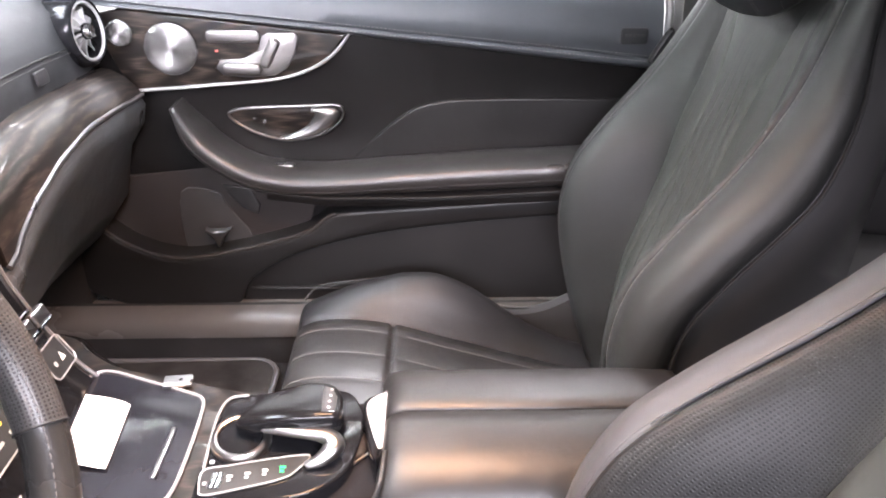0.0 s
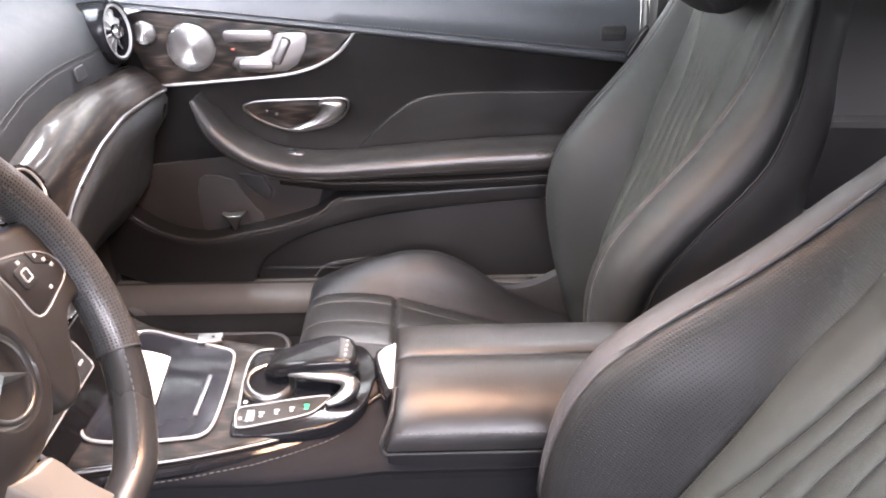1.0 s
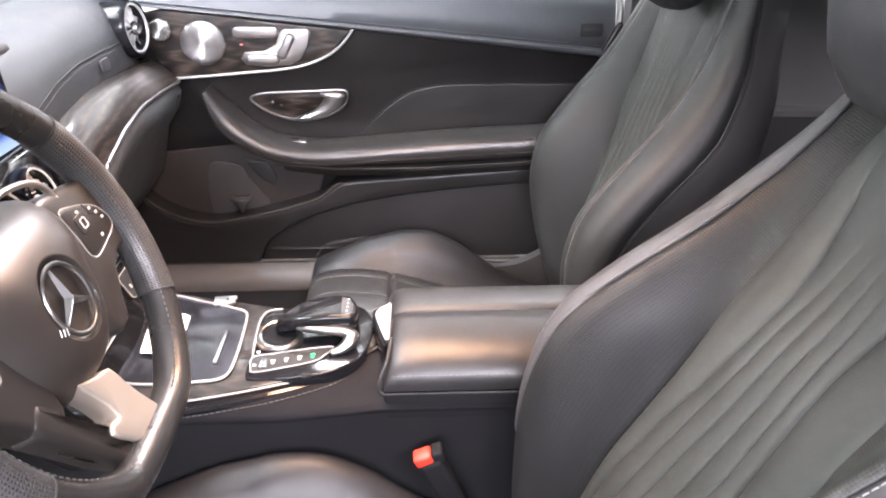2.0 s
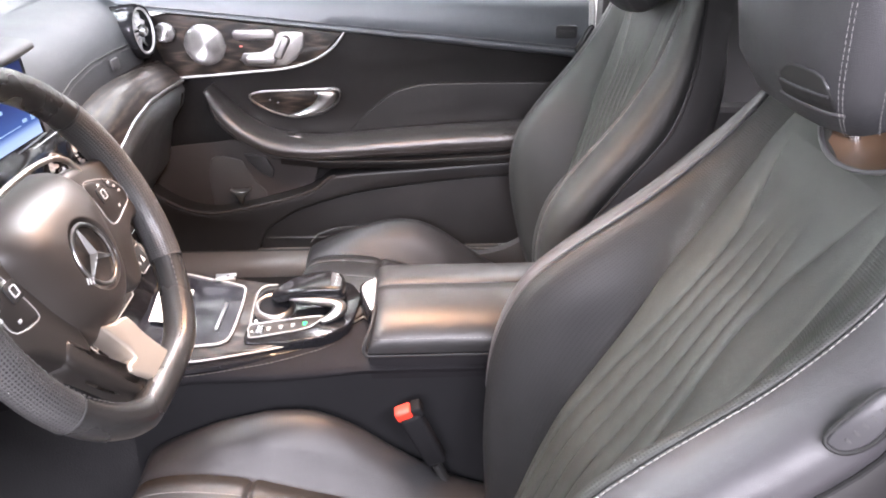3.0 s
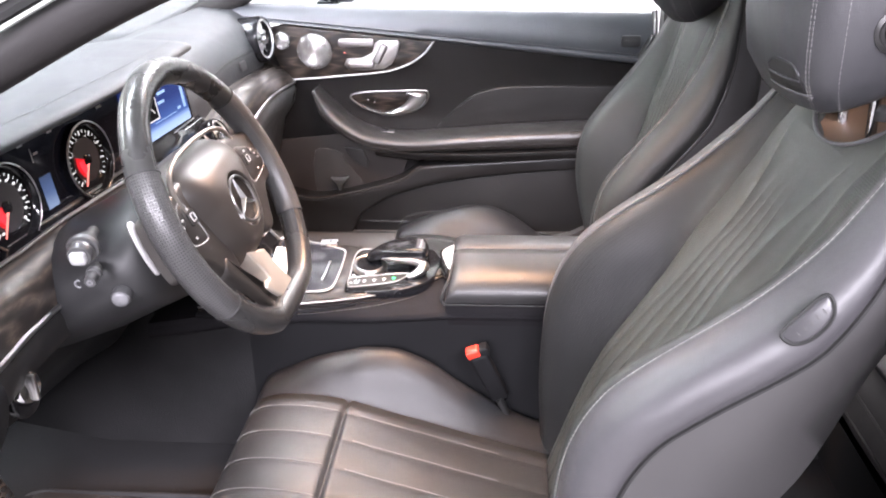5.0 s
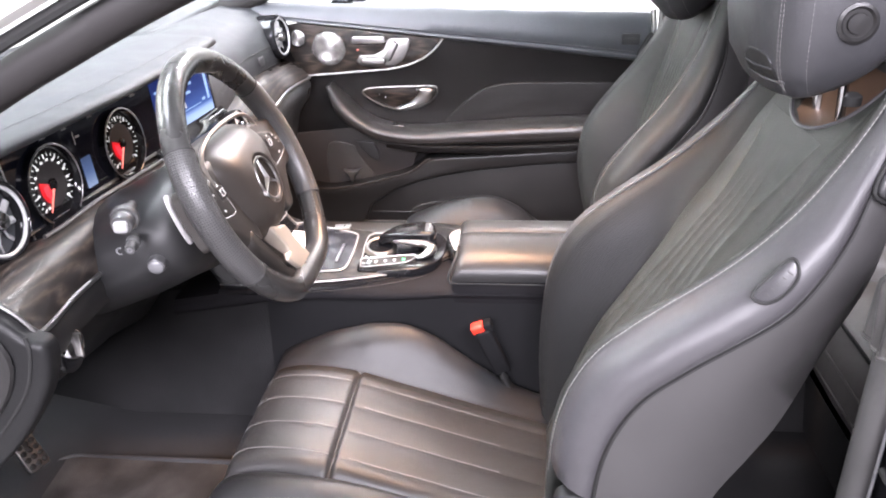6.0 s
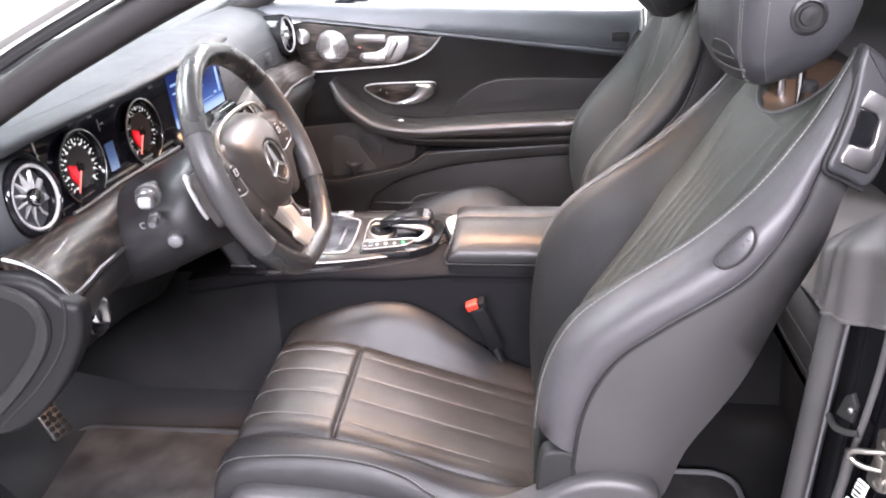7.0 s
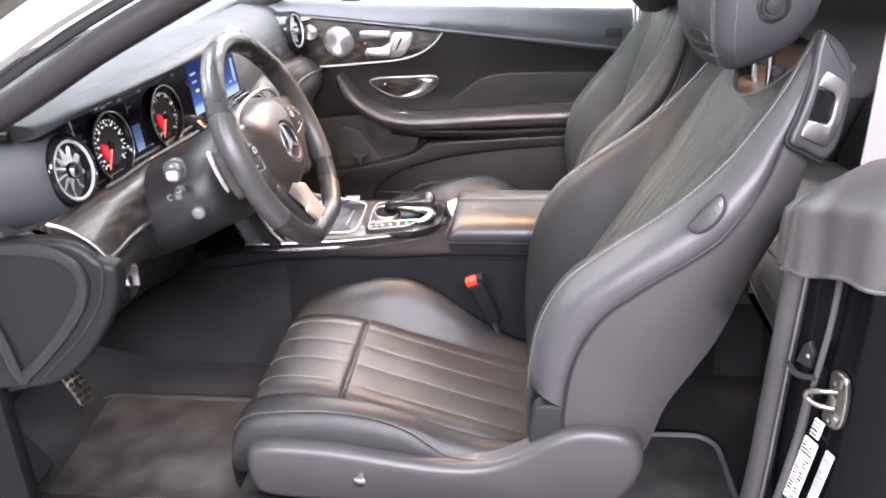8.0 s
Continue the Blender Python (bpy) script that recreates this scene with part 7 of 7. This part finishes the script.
# ---- footwells ----
def mat_thing(lo, hi, label, edge):
    m = thing("floor_mat", ((lo[0] + hi[0]) / 2, (lo[1] + hi[1]) / 2, FLOOR), label, "floor mat", "floor mats")
    o = [q + Vector(((lo[0] + hi[0]) / 2, (lo[1] + hi[1]) / 2)) for q in rounded(hi[0] - lo[0], hi[1] - lo[1], 0.05)]
    mk("mat_sheet", *pad(o, lambda u, v, w=0.0: V(u, v, FLOOR + 0.001 + w + 0.004 * math.sin(9 * u + 4 * v) * (1 if w > 0 else 0)), 0.012, 0.004, 2), MAT, m)
    mk("binding", *tube([V(q.x, q.y, FLOOR + 0.012) for q in o], 0.006, 8, True), edge, m, "grey bound edge")


mat_thing((-0.85, 0.04, 0), (-0.34, 0.425, 0), "worn grey-brown floor mat in the driver footwell", EMBOSS)
mat_thing((-0.88, 0.93, 0), (-0.31, 1.365, 0), "dark floor mat with grey edging in the passenger footwell", DULL)
mat_thing((0.28, 0.08, 0), (0.502, 0.352, 0), "dark floor mat with grey edging behind the driver seat", DULL)
pd = thing("brake_pedal", (-0.90, 0.34, 0.30), "steel brake pedal with black rubber studs", "pedal")
pf = frame_of((-0.855, 0.352, 0.352), (0.80, -0.25, 0.55))
plate = mk("pedal_plate", *pad(rounded(0.046, 0.080, 0.008), pf, 0.006, 0.002), SATIN, pd, "brushed steel pedal plate")
for i in range(3):
    for j in range(5):
        mk("stud", *lathe([(0.0055, 0), (0.0055, 0.003), (0.003, 0.004)], pf(-0.014 + 0.014 * i, -0.029 + 0.0145 * j, 0.006), (0.80, -0.25, 0.55), 10), BLACK, plate)
mk("arm", *tube([pf(0, 0, 0), V(-0.95, 0.35, 0.42), V(-0.97, 0.35, 0.60)], 0.010, 8), BLACK, pd)
mk("foot_rest", *block((-0.90, 0.10, 0.36), (0.10, 0.13, 0.20), 0.02, pose(0, 0, 0, 0, -35, 0)), CARPET, None, "dark carpeted foot rest", kind="structure")

# ---- rear seat ----
rs = thing("rear_seat", (0.95, 0.72, 0.3), "leather rear bench seen behind the front seats", "car seat")
for cy in (0.40, 1.05):
    R = []
    for x, z in ((0.640, 0.470), (0.616, 0.485), (0.604, 0.520), (0.606, 0.555), (0.622, 0.584), (0.655, 0.600), (0.72, 0.604), (0.85, 0.59), (1.0, 0.57), (1.1, 0.55)):
        R.append([V(x + 0.03 * k, cy + a, max(0.455, z + b)) for a, b, k in ((-0.262, -0.15, 0.6), (-0.272, -0.04, 1.0), (-0.250, -0.006, 0.5), (-0.15, 0.0, 0.0), (0.0, -0.006, 0.0), (0.15, 0.0, 0.0), (0.250, -0.006, 0.5), (0.272, -0.04, 1.0), (0.262, -0.15, 0.6))])
    mk("cushion", *rings(R), REAR, rs, "pale grey leather rear cushion", angle=70)
    R = []
    for x, z, w in ((1.02, 0.48, 0.26), (1.03, 0.6, 0.27), (1.08, 0.75, 0.27), (1.15, 0.88, 0.26), (1.2, 0.95, 0.24)):
        R.append([V(x + a, cy + b * w, z + c) for a, b, c in ((0.12, -1, 0), (0.02, -1, 0), (-0.01, -0.9, 0), (0.01, -0.5, 0), (0.02, 0, 0), (0.01, 0.5, 0), (-0.01, 0.9, 0), (0.02, 1, 0), (0.12, 1, 0))])
    mk("backrest", *rings(R), LEATHER, rs, "black leather rear backrest", angle=70)
    for x, z in ((0.640, 0.5925),):
        mk("seam", *tube([V(x, cy + a, z - 0.02 * abs(a / 0.27) ** 4) for a in (-0.26, -0.2, -0.1, 0, 0.1, 0.2, 0.26)], 0.003, 6), BLACK, rs)
    for x, z in ((0.605, 0.560), (0.604, 0.512)):
        mk("piping", *tube([V(x + 0.02 * abs(a / 0.27) ** 3, cy + a, z - 0.018 * abs(a / 0.27) ** 2) for a in (-0.26, -0.2, -0.1, 0, 0.1, 0.2, 0.26)], 0.0022, 6), REAR, rs)
mk("bench_base", *block((0.90, 0.72, 0.36), (0.48, 1.3, 0.20), 0.02), CARPET, rs)

# ---- driver-side body pillar, seal, striker and labels ----
def pil(z):
    return [V(0.492, 0.012, z), V(0.491, -0.025, z), V(0.495, -0.075, z), V(0.503, -0.125, z), V(0.522, -0.180, z), V(0.57, -0.20, z), V(0.66, -0.205, z), V(0.66, 0.0, z), V(0.6, 0.03, z), V(0.5, 0.03, z)]


mk("wall_pillar_driver", *rings([[q + V(0.02 * max(0, 0.6 - z), 0, 0) for q in pil(z)] for z in (0.2, 0.4, 0.6, 0.8, 0.93)]), PAINT, None, "glossy black body pillar at the open door", kind="structure", angle=50)
SEAL = curve([(0.494, -0.005, 0.90), (0.484, 0.0, 0.87), (0.481, 0.003, 0.82), (0.477, 0.004, 0.62), (0.473, 0.006, 0.45), (0.456, 0.004, 0.32), (0.41, 0.0, 0.27)], 6)
mk("trim_door_seal", *tube(SEAL, 0.022, 12, flat=((1, 0, 0), 0.8)), RUBBER, None, "grey rubber door seal", kind="structure", angle=70)
mk("trim_seal_line", *tube([p + V(-0.002, -0.036, 0) for p in SEAL[4:]], 0.002, 6), DULL, None, "thin pale edge beside the door seal", kind="structure")
boot = thing("seal_cover", (0.48, -0.06, 0.85), "grey rubber cover draped over the pillar top", "rubber cover")
PLAN = [(0.500, 0.030, 0.862, 0.955), (0.462, 0.010, 0.858, 0.962), (0.440, -0.020, 0.857, 0.975), (0.442, -0.050, 0.860, 0.992), (0.450, -0.085, 0.867, 1.010), (0.470, -0.140, 0.888, 1.028), (0.500, -0.205, 0.905, 1.040), (0.55, -0.235, 0.91, 1.045), (0.64, -0.24, 0.91, 1.045)]
plan = [Vector(q) for q in curve([(a, b, c) for a, b, c, d in PLAN], 8)]
tops = [q.x for q in curve([(d, 0, 0) for a, b, c, d in PLAN], 8)]
R = []
for k in range(15):
    f_ = k / 14
    row = []
    for i, (q, zt) in enumerate(zip(plan, tops)):
        o = (plan[min(i + 1, len(plan) - 1)] - plan[max(i - 1, 0)])
        o = Vector((o.y, -o.x, 0)).normalized() * -1
        fold = (0.0055 * math.sin(0.36 * i + 1.2 * f_) + 0.0028 * math.sin(0.9 * i + 2.0 - f_)) * (0.25 + 0.75 * f_)
        lean = 0.075 * max(0.0, 0.45 - f_) ** 1.4 / 0.33
        hem = q.z + 0.002 * math.sin(0.5 * i)
        row.append(V(q.x + lean, q.y * (1 - 0.3 * lean / 0.075), zt + (hem - zt) * (f_ ** 1.15)) + o * fold)
    R.append(row)
mk("skirt", *sheet(R, (0.003, 0, 0)), COVER, boot, angle=70)
mk("hem", *tube([q + V(0.001, 0, 0) for q in R[-1]], 0.003, 6), COVER, boot)
strap = thing("seat_belt", (0.56, -0.03, 1.0), "pinkish grey seat belt strap by the pillar", "seat belt")
mk("strap", *sheet([[V(0.511 + a - 0.01 * max(0.0, z - 1.1), -0.055 - 0.02 * a, z) for a in (0, 0.02, 0.045)] for z in (0.98, 1.1, 1.2, 1.34)], (0, 0.003, 0)), material("belt_web", (0.22, 0.19, 0.19), 0.7, grain=0.4, scale=900), strap)

PF = frame_of((0.503, -0.134, 0.715), (-0.93, -0.36, 0))
strk = thing("door_striker", tuple(PF(0, 0, 0)), "bare steel door striker bolted to the pillar", "striker")
so = [Vector(q[:2]) for q in curve([(a, b, 0) for a, b in ((-0.008, 0.036), (0.012, 0.040), (0.022, 0.02), (0.023, -0.026), (0.010, -0.040), (-0.010, -0.036), (-0.007, 0.0))], 5, True)]
mk("striker_plate", *pad(so, PF, 0.007, 0.002), STEEL, strk)
mk("striker_loop", *tube(curve([PF(0.006, 0.014, 0.006), PF(-0.004, 0.012, 0.022), PF(-0.016, 0.006, 0.030), PF(-0.018, -0.004, 0.030), PF(-0.006, -0.010, 0.022), PF(0.006, -0.012, 0.006)], 5), 0.0034, 10), STEEL, strk)
mk("striker_web", *pad([Vector(q) for q in ((-0.004, 0.012), (0.010, 0.006), (0.010, -0.006), (-0.002, -0.010))], PF, 0.011, 0.002), STEEL, strk)
for b in (0.028, -0.028):
    mk("bolt", *lathe([(0.0095, 0), (0.0095, 0.004), (0.005, 0.005), (0.004, 0.002)], PF(0.008, b, 0.006), (-0.93, -0.36, 0), 16), STEEL, strk)


def sticker(u, v, w, h, name, label, bars, columns=1):
    t = thing(name, tuple(PF(u, v, 0.003)), label, "sticker")
    mk("label_sheet", *pad([q + Vector((u, v)) for q in rounded(w, h, 0.002)], lambda a, b, c=0.0: PF(a + 0.17 * (b + 0.07), b, c + 0.003), 0.0012, 0.0004, 1), WHITE, t)
    rnd = random.Random(int(1000 * h))
    for k in range(bars):
        for j in range(columns):
            cw = w * 0.88 / columns
            lw = cw * rnd.uniform(0.45, 0.95)
            c = Vector((u - w * 0.44 + cw * j + lw / 2, v - h * 0.46 + h * 0.92 * (k + 0.5) / bars))
            mk("print_bar", *pad([q + c for q in rounded(lw, h * rnd.choice((0.28, 0.40, 0.55)) / bars, h * 0.05 / bars, 1)], lambda a, b, c=0.0: PF(a + 0.17 * (b + 0.07), b, c + 0.0042), 0.0005, 0.0002, 1), BLACK, t)


mk("trim_pillar_ridge", *tube(curve([PF(-0.029, 0.170, 0.002), PF(-0.029, 0.10, 0.002), PF(-0.034, 0.035, 0.002), PF(-0.040, -0.02, 0.002)], 5), 0.0042, 8), RUBBER, None, "thin grey ridge down the pillar", kind="structure", angle=70)
mk("trim_lower_seal", *tube(curve([PF(-0.041, -0.020, 0.004), PF(-0.044, -0.082, 0.004), PF(-0.058, -0.188, 0.004), PF(-0.070, -0.26, 0.004), PF(-0.09, -0.36, 0.004)], 5), 0.0065, 8), RUBBER, None, "grey inner seal low on the pillar", kind="structure", angle=70)
clip = thing("cable_clip", tuple(PF(-0.06, 0.012, 0.0)), "black plastic clip on the pillar above the striker", "clip")
mk("clip_bar", *tube(curve([PF(-0.083, 0.004, 0.006), PF(-0.066, 0.001, 0.012), PF(-0.050, 0.004, 0.012), PF(-0.034, 0.010, 0.006)], 4), 0.0042, 8), BLACK, clip)
mk("clip_flap", *pad([Vector(q) for q in ((-0.074, 0.012), (-0.066, 0.042), (-0.056, 0.053), (-0.046, 0.040), (-0.048, 0.016))], PF, 0.006, 0.002), BLACK, clip, "dark grey flap")
mk("clip_pin", *lathe([(0.004, 0), (0.004, 0.008), (0.002, 0.010)], PF(-0.048, 0.036, 0.004), (-0.93, -0.36, 0), 10), SATIN, clip)
sticker(-0.018, -0.060, 0.017, 0.030, "sticker", "small white printed sticker on the pillar", 4)
sticker(-0.019, -0.141, 0.025, 0.118, "sticker", "tall white printed data sticker on the pillar", 18, 2)
sticker(0.015, -0.132, 0.015, 0.108, "sticker", "narrow white barcode sticker on the pillar", 24)
